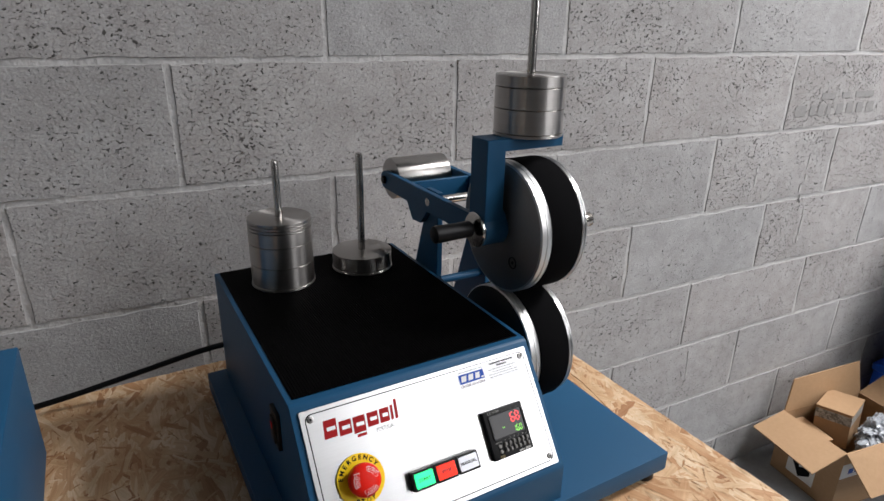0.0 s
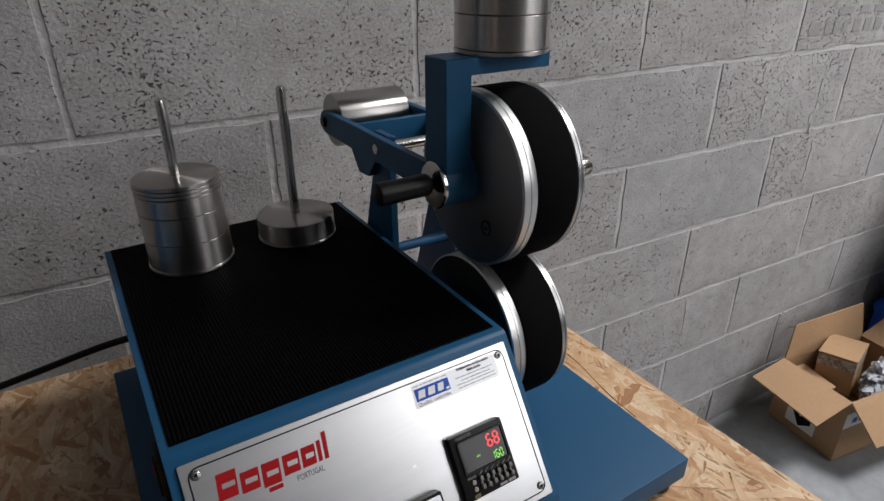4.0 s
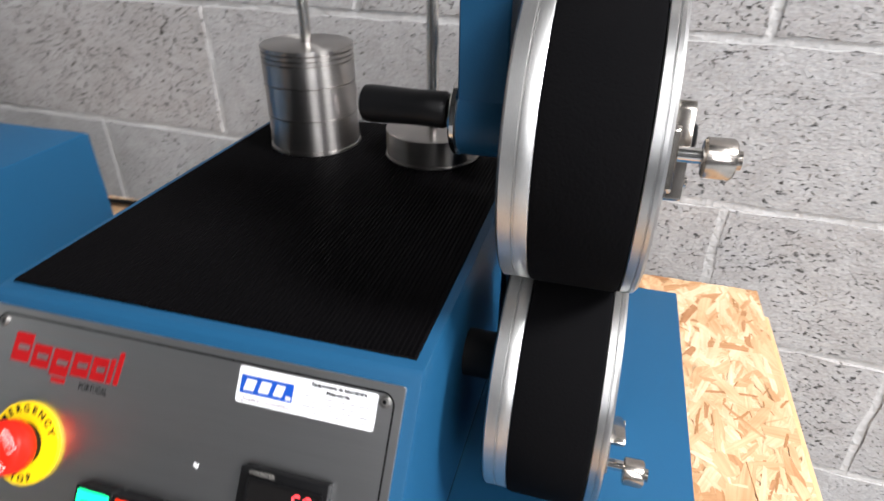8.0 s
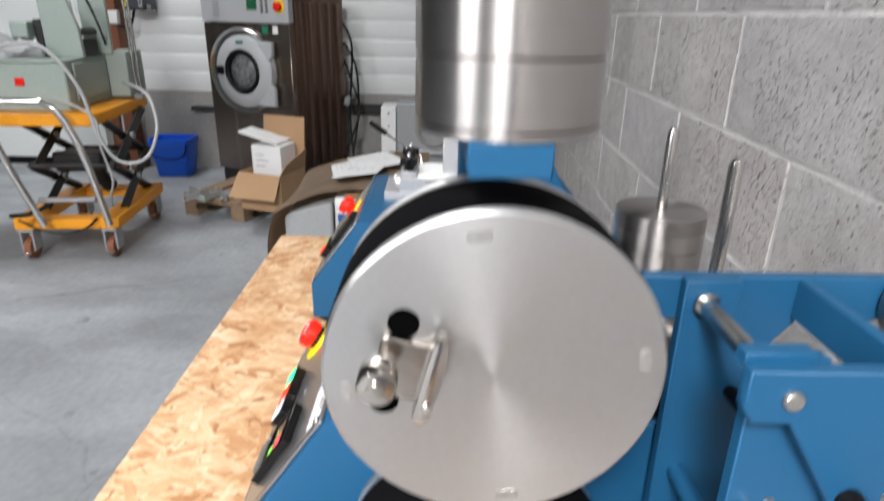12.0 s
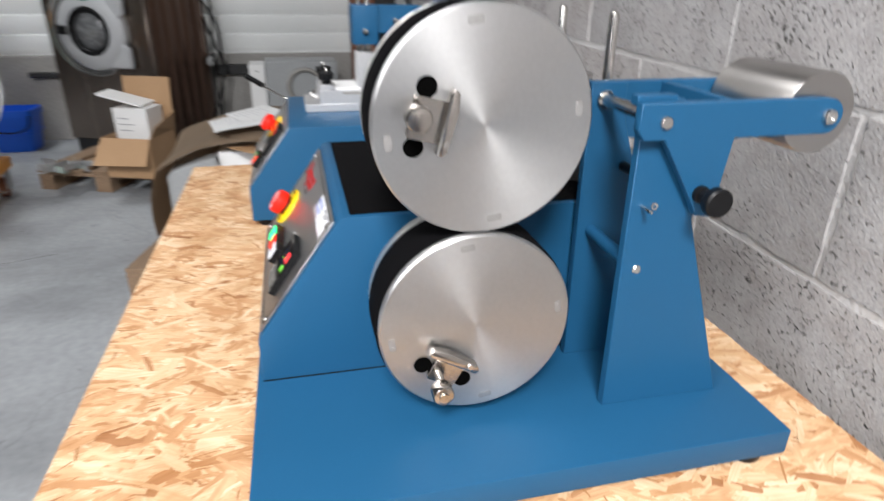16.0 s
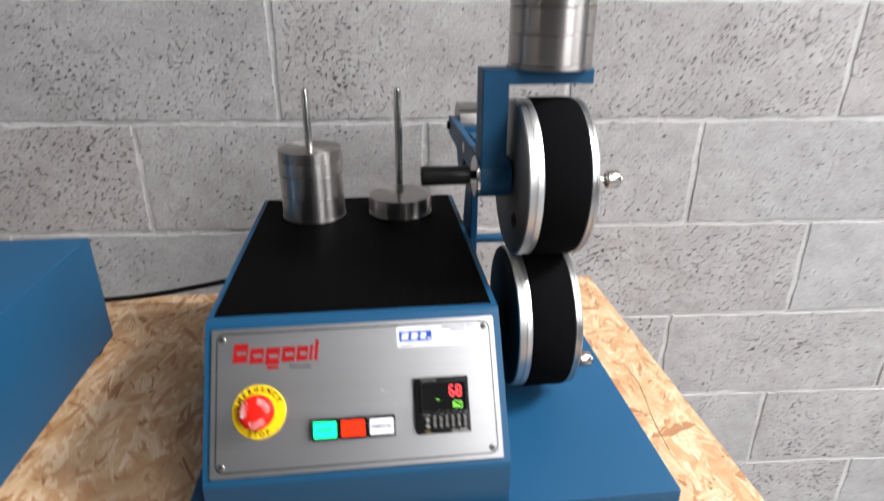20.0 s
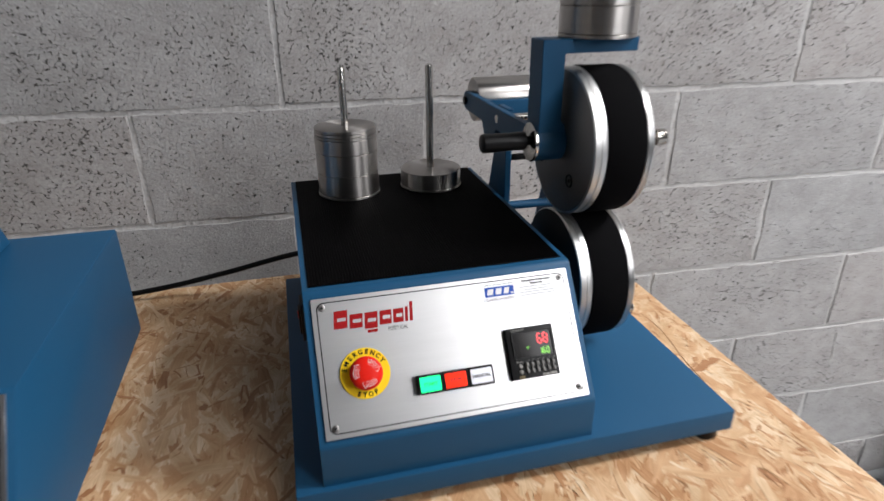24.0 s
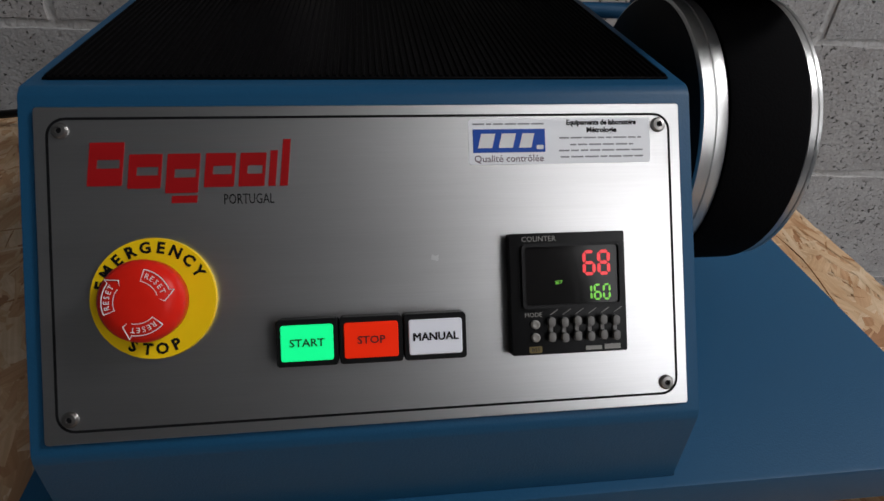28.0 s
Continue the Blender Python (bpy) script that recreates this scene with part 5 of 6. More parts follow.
def open_carton(name, origin, turn, lx, ly, h, label, flaps):
    t = thing(name, origin, label, "cardboard box", turn=turn)
    th = 0.004
    part("bottom", box(0, lx, 0, ly, 0, th), CARD_DARK, t)
    part("side", box(0, lx, 0, th, th, h), CARD, t)
    part("side", box(0, lx, ly - th, ly, th, h), CARD, t)
    part("side", box(0, th, th, ly - th, th, h), CARD, t)
    part("side", box(lx - th, lx, th, ly - th, th, h), CARD, t)
    for pts in flaps:
        part("flap", flap(pts), CARD, t, "open cardboard flap")
    return t


H, LX, LY = 0.213, 0.34, 0.220
CT = -10.0
carton = open_carton("open_carton", (1.503, 0.188, 0), CT, LX, LY, H, "open brown cardboard box full of small cartons and bubble film", (
    ((0.0, 0.0, H), (0.0, LY, H), (-0.138, LY - 0.015, H - 0.018), (-0.150, -0.016, H - 0.018)),
    ((0.0, LY, H), (LX, LY, H), (LX - 0.02, LY + 0.018, H + 0.115), (0.030, LY + 0.016, H + 0.105)),
    ((LX, 0.0, H), (LX, LY, H), (LX + 0.10, LY, H + 0.045), (LX + 0.10, 0.0, H + 0.05)),
    ((0.002, 0.0, H), (LX, 0.0, H), (LX, -0.088, H - 0.085), (0.018, -0.086, H - 0.092))))
part("tape", box(-0.0006, 0.0, 0.070, 0.165, 0.03, 0.20), PAPER, carton, "torn white transport label")
part("print_bar", prism([(0.085, 0.06), (0.120, 0.035), (0.150, 0.08), (0.140, 0.15), (0.110, 0.18), (0.092, 0.14)], -0.0012, -0.0006, "x"), INK, carton, "dark printed patch")
part("print_bar", prism([(0.108, 0.08), (0.122, 0.07), (0.132, 0.10), (0.124, 0.14), (0.112, 0.13)], -0.0018, -0.0012, "x"), PAPER, carton, "pale patch in the dark print")
part("tape", box(0.0, 0.24, -0.0008, 0.0, 0.120, 0.172), PAPER, carton, "white packing tape with blue print")
for k in range(7):
    part("print_bar", box(0.030 + 0.026 * k, 0.049 + 0.026 * k, -0.0014, -0.0008, 0.134, 0.152), LOGO_BLUE, carton)
part("edge_strip", box(-0.0008, 0.0, 0.004, LY - 0.004, H - 0.010, H - 0.006), CARD_DARK, carton, "thin darker strip below the flap")


def in_carton(x, y):
    c, s = math.cos(radians(CT)), math.sin(radians(CT))
    return 1.503 + c * x - s * y, 0.188 + s * x + c * y


def small_carton(at, turn, tilt, s, label, band):
    t = thing("small_carton", at, label, "cardboard box", "cartons in the open box", turn=turn)
    t.matrix_basis = pose(*at, tilt[0], tilt[1], turn)
    part("box_body", box(-s[0] / 2, s[0] / 2, -s[1] / 2, s[1] / 2, 0, s[2] - 0.003, 0.0015, 1), CARD, t)
    part("lid", box(-s[0] / 2 - 0.002, s[0] / 2 + 0.002, -s[1] / 2 - 0.002, s[1] / 2 + 0.002, s[2] - 0.0028, s[2], 0.0008, 1), CARD, t, "closed lid flap")
    if band:
        part("tape", box(-s[0] / 2 - 0.0012, s[0] / 2 + 0.0012, -s[1] / 2 - 0.0006, s[1] / 2 + 0.0006, s[2] - 0.040, s[2] - 0.010), TAPE_GREY, t, "grey printed tape round the rim")


TAPE_GREY = material("grey_printed_tape", (0.42, 0.41, 0.38), 0.35, 0, (0.12, 0.115, 0.10), 60, 220, 0, contrast=(0.42, 0.56))
small_carton((*in_carton(0.042, 0.150), 0.080), CT - 3, (2, -3, 0), (0.060, 0.110, 0.105), "small brown carton lying in the box", False)
small_carton((*in_carton(0.155, 0.145), 0.138), CT + 24, (-4, 4, 0), (0.147, 0.098, 0.118), "small brown taped carton standing out of the box", True)
small_carton((*in_carton(0.090, 0.070), 0.070), CT + 10, (0, 5, 0), (0.145, 0.085, 0.07), "small brown carton lying low in the box", False)
fx, fy = in_carton(0.215, 0.050)
film = bmesh.new()
bmesh.ops.create_icosphere(film, subdivisions=5, radius=1, matrix=Matrix.Translation((fx, fy, 0.195)) @ Matrix.Diagonal((0.105, 0.040, 0.060, 1)))
for v in film.verts:
    v.co += Vector(v.co - Vector((fx, fy, 0.195))) * (0.35 * noise.noise(v.co * 34) + 0.2 * noise.noise(v.co * 90) + 0.08 * noise.noise(v.co * 260))
solid("bubble_film", film, BUBBLE, "crumpled clear bubble film in the open box", "packaging", smooth=0, origin=(fx, fy, 0.135))
crate = thing("blue_crate", (2.30, 0.39, 0), "low blue plastic crate standing against the block wall", "crate")
part("crate_body", box(2.115, 2.50, 0.335, 0.415, 0, 0.205, 0.008), BUCKET_BLUE, crate)
part("rim", box(2.105, 2.51, 0.328, 0.419, 0.195, 0.225, 0.005, 1), BUCKET_BLUE, crate, "thick crate rim")
# Unseen box, added only for the shadow it throws on the wall.
caster = thing("shadow_caster", (2.30, 0.1, 0), "unseen box added to cast a shadow on the block wall", "cabinet")
part("caster_body", box(2.06, 2.55, -0.10, 0.318, 0.0, 0.93, 0.006), BLUE_DARK, caster)
part("door", box(2.07, 2.54, -0.118, -0.1005, 0.06, 0.91, 0.004, 1), BLUE_DARK, caster)

# ---- far side of the workshop, to the west ----
west = thing("wall_west", (WEST, -2.4, 0), "white ribbed sectional door over a low concrete plinth", "wall", kind="structure")
part("plinth", box(WEST - 0.2, WEST + 0.06, -2.44, 0.95, 0, 0.655, 0.006, 1), material("grey_plinth", (0.36, 0.35, 0.33), 0.8, 0, (0.25, 0.242, 0.228), 2.5, 60, 0.0006, place="World"), west, "grey concrete plinth")
z = 0.668
while z < ROOF - 0.05:
    h = 0.1425
    pan = [(WEST, z + 0.001), (WEST + 0.007, z + 0.003), (WEST + 0.012, z + 0.020), (WEST + 0.019, z + 0.034), (WEST + 0.019, z + h - 0.010), (WEST + 0.012, z + h - 0.003), (WEST, z + h)]
    part("panel", prism(pan, -2.44, 0.468, "y"), DOOR_WHITE, west, "white door panel")
    z += h
for z, z1_ in ((0.06, 0.812), (0.816, 1.560), (1.584, 2.33), (2.334, 3.08), (3.084, 3.83), (3.834, 4.58), (4.584, ROOF)):
    part("panel", box(WEST, WEST + 0.03, SOUTH, -2.72, z, z1_, 0.004, 1), DOOR_WHITE, west, "smooth white door panel")
part("joint_seal", box(WEST, WEST + 0.034, SOUTH, -2.72, 1.5605, 1.5835, 0.002, 1), PLASTIC, west, "black seal between the door panels")
part("bottom_seal", box(WEST, WEST + 0.045, SOUTH, -2.72, 0.0, 0.058, 0.006, 1), PLASTIC, west, "black rubber door seal")
part("backing", box(WEST - 0.2, WEST, -2.44, 0.95, 0.655, ROOF), DOOR_WHITE, west)
part("backing", box(WEST - 0.2, WEST, SOUTH, -2.4405, 0.0, ROOF), DOOR_WHITE, west)
part("pillar", box(WEST + 0.0605, WEST + 0.20, -2.650, -2.576, 0, ROOF, 0.004, 1), RUST, west, "red-brown steel column")
part("pillar", box(WEST + 0.0605, WEST + 0.20, -2.712, -2.652, 0, ROOF, 0.003, 1), GREY_SWITCH, west, "grey steel door track")
part("thin_pipe", tube([(WEST + 0.18, -2.560, 0.0), (WEST + 0.18, -2.560, ROOF - 0.01)], 0.009, 10), PAPER, west, "thin white pipe between the columns")
for y_, lean in ((-2.735, 0.05), (-2.765, -0.04), (-2.82, 0.10)):
    part("door_cable", tube([(WEST + 0.16, y_, 1.25), (WEST + 0.16, y_ - lean, 2.6), (WEST + 0.16, y_ - 1.6 * lean, ROOF - 0.02)], 0.006, 8), GREY_METAL, west, "hanging steel door cable")
part("pillar", box(WEST + 0.0605, WEST + 0.20, -2.545, -2.463, 0, ROOF, 0.004, 1), RUST, west, "red-brown steel column")
part("pillar", box(WEST + 0.0605, WEST + 0.22, 0.470, 0.66, 0, ROOF, 0.004, 1), RUST, west, "red-brown steel column")
# No second column here: a black strip stands in for the dark gap.
part("pillar", box(WEST + 0.0605, WEST + 0.17, 0.662, 0.84, 0, ROOF, 0.004, 1), BLACK_IRON, west, "black strip standing in for the dark gap beside the column")
part("kick_rail", box(WEST + 0.0605, WEST + 0.12, -2.0, -1.62, 0.50, 0.535, 0.004, 1), BLACK_IRON, west, "dark rail")
part("kick_rail", box(WEST + 0.0605, WEST + 0.12, -0.62, 0.30, 0.50, 0.575, 0.004, 1), BLACK_IRON, west, "dark rail")
tube_w = thing("conduit", (-3.52, 0.72, 1.12), "white vertical conduit with a blue coupling and a red wire", "pipe")
part("pipe", tube([(-3.52, 0.72, 1.12), (-3.52, 0.72, ROOF - 0.01)], 0.014, 14), PAPER, tube_w)
part("coupling", disc(0.019, 1.484, 1.552, (-3.52, 0.72, 0), "z", 0.002, 16), BLUE_DARK, tube_w, "blue coupling")
part("bracket", box(-3.54, -3.50, 0.72, 0.758, 1.60, 1.62, 0.002, 1), GREY_METAL, tube_w, "pipe bracket on the wall")
part("wire", tube([(-3.52, 0.712, 1.30), (-3.53, 0.68, 1.33), (-3.54, 0.655, 1.30), (-3.54, 0.65, 1.24)], 0.004, 8, 5), RED, tube_w, "loose red wire")
ctrl = thing("motor_control_box", (WEST + 0.15, -2.26, 1.15), "dark grey door motor control box on the wall", "control box")
part("box_body", box(WEST + 0.0602, WEST + 0.25, -2.37, -2.19, 1.285, 1.600, 0.012), CTRL_GREY := material("slate_grey_plastic", (0.050, 0.055, 0.070), 0.5, 0, (0.040, 0.044, 0.056), 10, 120, 0.0002), ctrl)
part("cover", box(WEST + 0.25, WEST + 0.27, -2.362, -2.198, 1.295, 1.592, 0.008), CTRL_GREY, ctrl, "slate grey cover")
part("label_stripe", box(WEST + 0.2695, WEST + 0.2715, -2.240, -2.210, 1.31, 1.58), GREY_METAL, ctrl, "pale label stripe")
for k, (za, zb) in enumerate(((1.33, 1.36), (1.42, 1.445), (1.455, 1.49), (1.50, 1.54))):
    part("print_bar", box(WEST + 0.2712, WEST + 0.2722, -2.232, -2.218, za, zb), CTRL_GREY, ctrl)
part("ring_mark", tube([(WEST + 0.2715, -2.290 + 0.026 * math.cos(k * math.pi / 10), 1.500 + 0.018 * math.sin(k * math.pi / 10)) for k in range(21)], 0.005, 8), GREY_METAL, ctrl, "pale printed ring")
part("top_knob", disc(0.022, 1.600, 1.650, (WEST + 0.16, -2.275, 0), "z", 0.004, 18), BLACK_IRON, ctrl, "black top fitting")
for y_, z_ in ((-2.187, 1.585), (-2.187, 1.31)):
    part("lug", box(WEST + 0.20, WEST + 0.24, y_ - 0.004, y_ + 0.012, z_ - 0.014, z_ + 0.014, 0.003, 1), GREY_METAL, ctrl, "fixing lug")
part("sticker", box(WEST + 0.2695, WEST + 0.2715, -2.345, -2.315, 1.315, 1.350), YELLOW, ctrl, "yellow warning sticker")
part("junction_box", box(WEST + 0.201, WEST + 0.25, -2.50, -2.43, 1.18, 1.28, 0.006, 1), PAPER, ctrl, "small white junction box")
part("cable", tube([(WEST + 0.16, -2.33, 1.29), (WEST + 0.2, -2.34, 1.20), (WEST + 0.2, -2.37, 1.15), (WEST + 0.2, -2.42, 1.16), (WEST + 0.22, -2.46, 1.185)], 0.009, 10, 5), PLASTIC, ctrl, "looped black cable")

# washing machine, its front turned away from the block wall
wash = thing("washing_machine", (-3.97, -0.945, 0), "large industrial washing machine with a round front door", "washing machine", turn=-24.3)
WW, WD = 0.773, 0.69
part("front", box(-0.05, 0, -WW, 0, 0.13, 1.215, 0.006, 1), WASHER_STEEL, wash, "brown-grey stainless front")
part("control_panel", box(-0.05, 0.006, -WW - 0.003, 0.003, 1.218, 1.425, 0.006, 1), WASHER_GREY, wash, "light grey control panel")
part("cabinet", box(-WD, -0.0505, -WW + 0.004, -0.004, 0.13, 1.41, 0.008, 1), BROWN_PANEL, wash, "stainless cabinet side with its brown reflections painted in")
for k in range(5):
    xr = -0.62 + 0.118 * k
    part("side_rib", prism([(xr, -0.006), (xr + 0.02, 0.012), (xr + 0.055, 0.012), (xr + 0.075, -0.006)], 0.18, 1.36, "z", 0.003, 1), BROWN_PANEL, wash, "pressed rib")
part("plinth", box(-WD + 0.02, -0.02, -WW + 0.02, -0.02, 0.0, 0.13, 0.004, 1), BLACK_IRON, wash)
DY, DZ = -0.392, 0.885
ring = part("door_ring", lathe([(0.300, 0.0), (0.306, 0.008), (0.304, 0.022), (0.296, 0.030), (0.284, 0.026), (0.280, 0.014)], (0, DY - 0.036, DZ), "x", 64), CHROME, wash, "polished door ring")
# Dark reflection in the steel, put in as a black surface.
part("dark_reflection", lathe([(0.284, 0.0005), (0.280, 0.010), (0.240, 0.006)], (0, DY - 0.036, DZ), "x", 64), BLACK_IRON, ring, "black surface standing in for the dark reflection round the door")
dr = part("door", lathe([(0.252, 0.020), (0.252, 0.050), (0.235, 0.066), (0.160, 0.072), (0.148, 0.060), (0.140, 0.035), (0, 0.030)], (0, DY, DZ), "x", 64), WASHER_GREY, wash, "light grey round door")
part("glass", lathe([(0.128, 0.040), (0.110, 0.054), (0.07, 0.066), (0, 0.070)], (0, DY, DZ), "x", 48), BOWL_GLASS, dr, "bowl glass with the steel drum behind")
part("gasket", tube([(0.058, DY + 0.140 * math.cos(k * math.pi / 24), DZ + 0.140 * math.sin(k * math.pi / 24)) for k in range(49)], 0.021, 10), PLASTIC, dr, "dark gasket")
part("hinge", prism([(DY + 0.10, DZ - 0.235), (DY + 0.272, DZ - 0.235), (DY + 0.272, DZ - 0.10), (DY + 0.235, DZ - 0.08), (DY + 0.235, DZ + 0.09), (DY + 0.272, DZ + 0.11), (DY + 0.272, DZ + 0.21), (DY + 0.14, DZ + 0.21), (DY + 0.205, DZ + 0.10), (DY + 0.205, DZ - 0.10)], 0.022, 0.062, "x", 0.008, 1), WASHER_GREY, dr, "hinge block")
part("latch", box(0.05, 0.088, DY - 0.225, DY - 0.165, DZ - 0.025, DZ + 0.035, 0.010), PLASTIC, dr, "black latch")
part("badge", prism(rounded(DY - 0.034, DY + 0.034, DZ + 0.192, DZ + 0.215, 0.011, 5), 0.0655, 0.0725, "x", 0.001, 1), material("green_badge", (0.02, 0.16, 0.12), 0.4), dr, "small green badge")
part("display", box(0.0055, 0.010, -0.352, -0.262, 1.305, 1.378, 0.002, 1), material("green_display", (0.02, 0.12, 0.055), 0.25), wash, "small green display")
part("keypad", box(0.0055, 0.010, -0.235, -0.150, 1.285, 1.385, 0.002, 1), WASHER_GREY, wash, "grey keypad")
for k in range(4):
    for q in range(2):
        part("key", box(0.0095, 0.0125, -0.228 + 0.042 * q, -0.206 + 0.042 * q, 1.290 + 0.024 * k, 1.304 + 0.024 * k, 0.001, 1), PLASTIC, wash, "black key")
part("stop_plate", disc(0.045, 0.0055, 0.010, (0, -0.074, 1.328), "x", 0.001, 32), YELLOW, wash, "round yellow stop plate")
part("stop_button", lathe([(0.030, 0.010), (0.030, 0.033), (0.022, 0.040), (0, 0.042)], (0, -0.074, 1.328), "x", 24), RED, wash, "red stop button")
part("label_plate", box(0.0055, 0.0085, -0.66, -0.60, 1.25, 1.37), GREY_METAL, wash)
part("sticker", box(0, 0.002, -0.235, -0.185, 1.150, 1.200), material("green_sticker", (0.02, 0.20, 0.12), 0.4), wash)
part("sticker", box(0, 0.002, -0.145, -0.10, 1.150, 1.200), PAPER, wash)
part("top_pipe", tube([(-0.10, -0.50, 1.435), (-0.12, -0.22, 1.435), (-0.35, -0.14, 1.435), (-0.55, -0.08, 1.44)], 0.011, 12, 4), BLACK_IRON, wash, "black hose lying on top")
part("top_label", box(-0.20, -0.02, -0.30, -0.08, 1.4265, 1.432, 0.001, 1), PAPER, wash, "white sheet lying on top")
part("vent", disc(0.03, 1.41, 1.475, (-0.30, -0.40, 0), "z", 0.004, 18), BLACK_IRON, wash)
for k, (yy, zz) in enumerate(((0.05, 1.22), (0.08, 1.08), (0.04, 0.95))):
    part("hose", tube([(-0.69, -0.01, zz), (-0.67, yy + 0.03, zz - 0.18), (-0.66, yy + 0.05 * k, 0.55), (-0.60 + 0.06 * k, yy + 0.06, 0.20), (-0.52 + 0.12 * k, yy + 0.18, 0.013)], 0.009, 10, 6), PLASTIC, wash, "black hose")

# blue bucket
bkt = thing("blue_bucket", (-4.55, -2.08, 0), "rectangular blue plastic bucket on the floor", "bucket")
bm = bmesh.new()
outer = [[bm.verts.new((-4.55 + sx * (0.105 + 0.030 * k), -2.105 + sy * (0.125 + 0.036 * k), 0.305 * k)) for sx, sy in ((-1, -1), (1, -1), (1, 1), (-1, 1))] for k in (0, 1)]
inner = [[bm.verts.new((-4.55 + sx * (0.097 + 0.030 * k), -2.105 + sy * (0.117 + 0.036 * k), 0.012 + 0.293 * k)) for sx, sy in ((-1, -1), (1, -1), (1, 1), (-1, 1))] for k in (0, 1)]
for i in range(4):
    j = (i + 1) % 4
    bm.faces.new((outer[0][i], outer[0][j], outer[1][j], outer[1][i])), bm.faces.new((inner[0][j], inner[0][i], inner[1][i], inner[1][j]))
    bm.faces.new((outer[1][i], outer[1][j], inner[1][j], inner[1][i]))
bm.faces.new(outer[0][::-1]), bm.faces.new(inner[0])
bmesh.ops.bevel(bm, geom=[e for e in bm.edges if abs(e.verts[0].co.z - e.verts[1].co.z) > 0.2], offset=0.03, segments=4, affect="EDGES", profile=0.5)
part("tub", bm, BUCKET_BLUE, bkt)
rim_pts = rounded(-4.688, -4.412, -2.270, -1.940, 0.032, 4)
part("rim", moved(ring_of(rim_pts, rounded(-4.676, -4.424, -2.258, -1.952, 0.022, 4), 0.262, 0.309), Matrix()), BUCKET_BLUE, bkt, "turned-over blue rim")
part("ridge", moved(ring_of(rounded(-4.679, -4.421, -2.253, -1.957, 0.03, 4), rounded(-4.668, -4.432, -2.240, -1.970, 0.02, 4), 0.135, 0.150), Matrix()), BUCKET_BLUE, bkt, "moulded ridge round the tub")
part("handle", tube([(-4.405, -2.262, 0.275), (-4.398, -2.245, 0.205), (-4.395, -2.18, 0.165), (-4.394, -2.10, 0.153), (-4.395, -2.02, 0.162), (-4.398, -1.965, 0.200), (-4.405, -1.948, 0.275)], 0.006, 8, 5), PLASTIC, bkt, "black wire handle")


def pallet(name, origin, turn, lx, ly, label):
    t = thing(name, origin, label, "pallet", turn=turn)
    for i in range(3):
        for j in range(3):
            part("block", box(-lx / 2 + i * (lx - 0.1) / 2, -lx / 2 + i * (lx - 0.1) / 2 + 0.1, -ly / 2 + j * (ly - 0.1) / 2, -ly / 2 + j * (ly - 0.1) / 2 + 0.1, 0.02, 0.095, 0.003, 1), PALLET_WOOD, t)
    for j in range(3):
        y = -ly / 2 + j * (ly - 0.1) / 2
        part("board", box(-lx / 2, lx / 2, y, y + 0.1, 0, 0.02, 0.002, 1), PALLET_WOOD, t)
    for i in range(3):
        x = -lx / 2 + i * (lx - 0.1) / 2
        part("board", box(x, x + 0.1, -ly / 2, ly / 2, 0.095, 0.113, 0.002, 1), PALLET_WOOD, t)
    for k in range(5):
        y = -ly / 2 + k * (ly - 0.12) / 4
        part("board", box(-lx / 2, lx / 2, y, y + 0.12, 0.113, 0.133, 0.002, 1), PALLET_WOOD, t)
    return t


pallet("wooden_pallet", (-3.60, -1.12, 0), -19.5, 0.60, 0.84, "weathered wooden pallet under cartons")
pallet("wooden_pallet", (-2.10, -0.134, 0), -13, 0.80, 1.10, "weathered wooden pallet beside the table")
open_carton("open_carton", (-3.453, -1.046, 0.1335), -19.7, 0.28, 0.30, 0.237, "open brown cardboard box on a pallet", (
    ((0.0, 0.0, 0.237), (0.0, 0.30, 0.237), (-0.03, 0.30, 0.545), (-0.03, 0.0, 0.545)),
    ((0.0, 0.30, 0.237), (0.28, 0.30, 0.237), (0.25, 0.33, 0.30), (0.02, 0.33, 0.36)),
    ((0.28, 0.0, 0.237), (0.28, 0.30, 0.237), (0.375, 0.31, 0.105), (0.375, -0.02, 0.095))))
wb = thing("white_box", (-3.31, -0.945, 0.138), "white carton standing in the brown box", "cardboard box", turn=-19.7)
part("box_body", box(-0.085, 0.085, -0.105, 0.105, 0, 0.387, 0.003, 1), PAPER, wb)
for k, w_ in enumerate((0.075, 0.095, 0.06)):
    part("print_bar", box(0.0852, 0.0858, -0.075, -0.075 + w_, 0.255 + 0.035 * k, 0.260 + 0.035 * k), GREY_PRINT, wb)
sheet = solid("paper_sheet", flap(((-3.40, -1.10, 0.602), (-3.22, -1.13, 0.606), (-3.22, -0.90, 0.530), (-3.40, -0.86, 0.528)), 0.012), PAPER, "white papers lying on the white box", "paper", smooth=0)
rnd = random.Random(8)
scrap = thing("metal_scrap", (-3.36, -1.42, 0.1335), "loose pile of small metal brackets on the pallet", "metal parts")
for k in range(9):
    x, y, a = -3.36 + rnd.uniform(-0.14, 0.14), -1.42 + rnd.uniform(-0.09, 0.09), rnd.uniform(0, 180)
    l_, w_ = rnd.uniform(0.05, 0.10), rnd.uniform(0.012, 0.025)
    part("bracket", moved(prism([(-w_, 0), (w_, 0), (w_, 0.003), (-w_ + 0.003, 0.003), (-w_ + 0.003, 0.02 + w_), (-w_, 0.02 + w_)], -l_, l_, "x", 0.0005, 1), pose(x, y, 0.134 + 0.012 * (k % 3), rnd.uniform(-6, 6), rnd.uniform(-6, 6), a)), rnd.choice((GREY_METAL, ALU, GREY_GREEN)), scrap, "bent sheet-metal bracket")

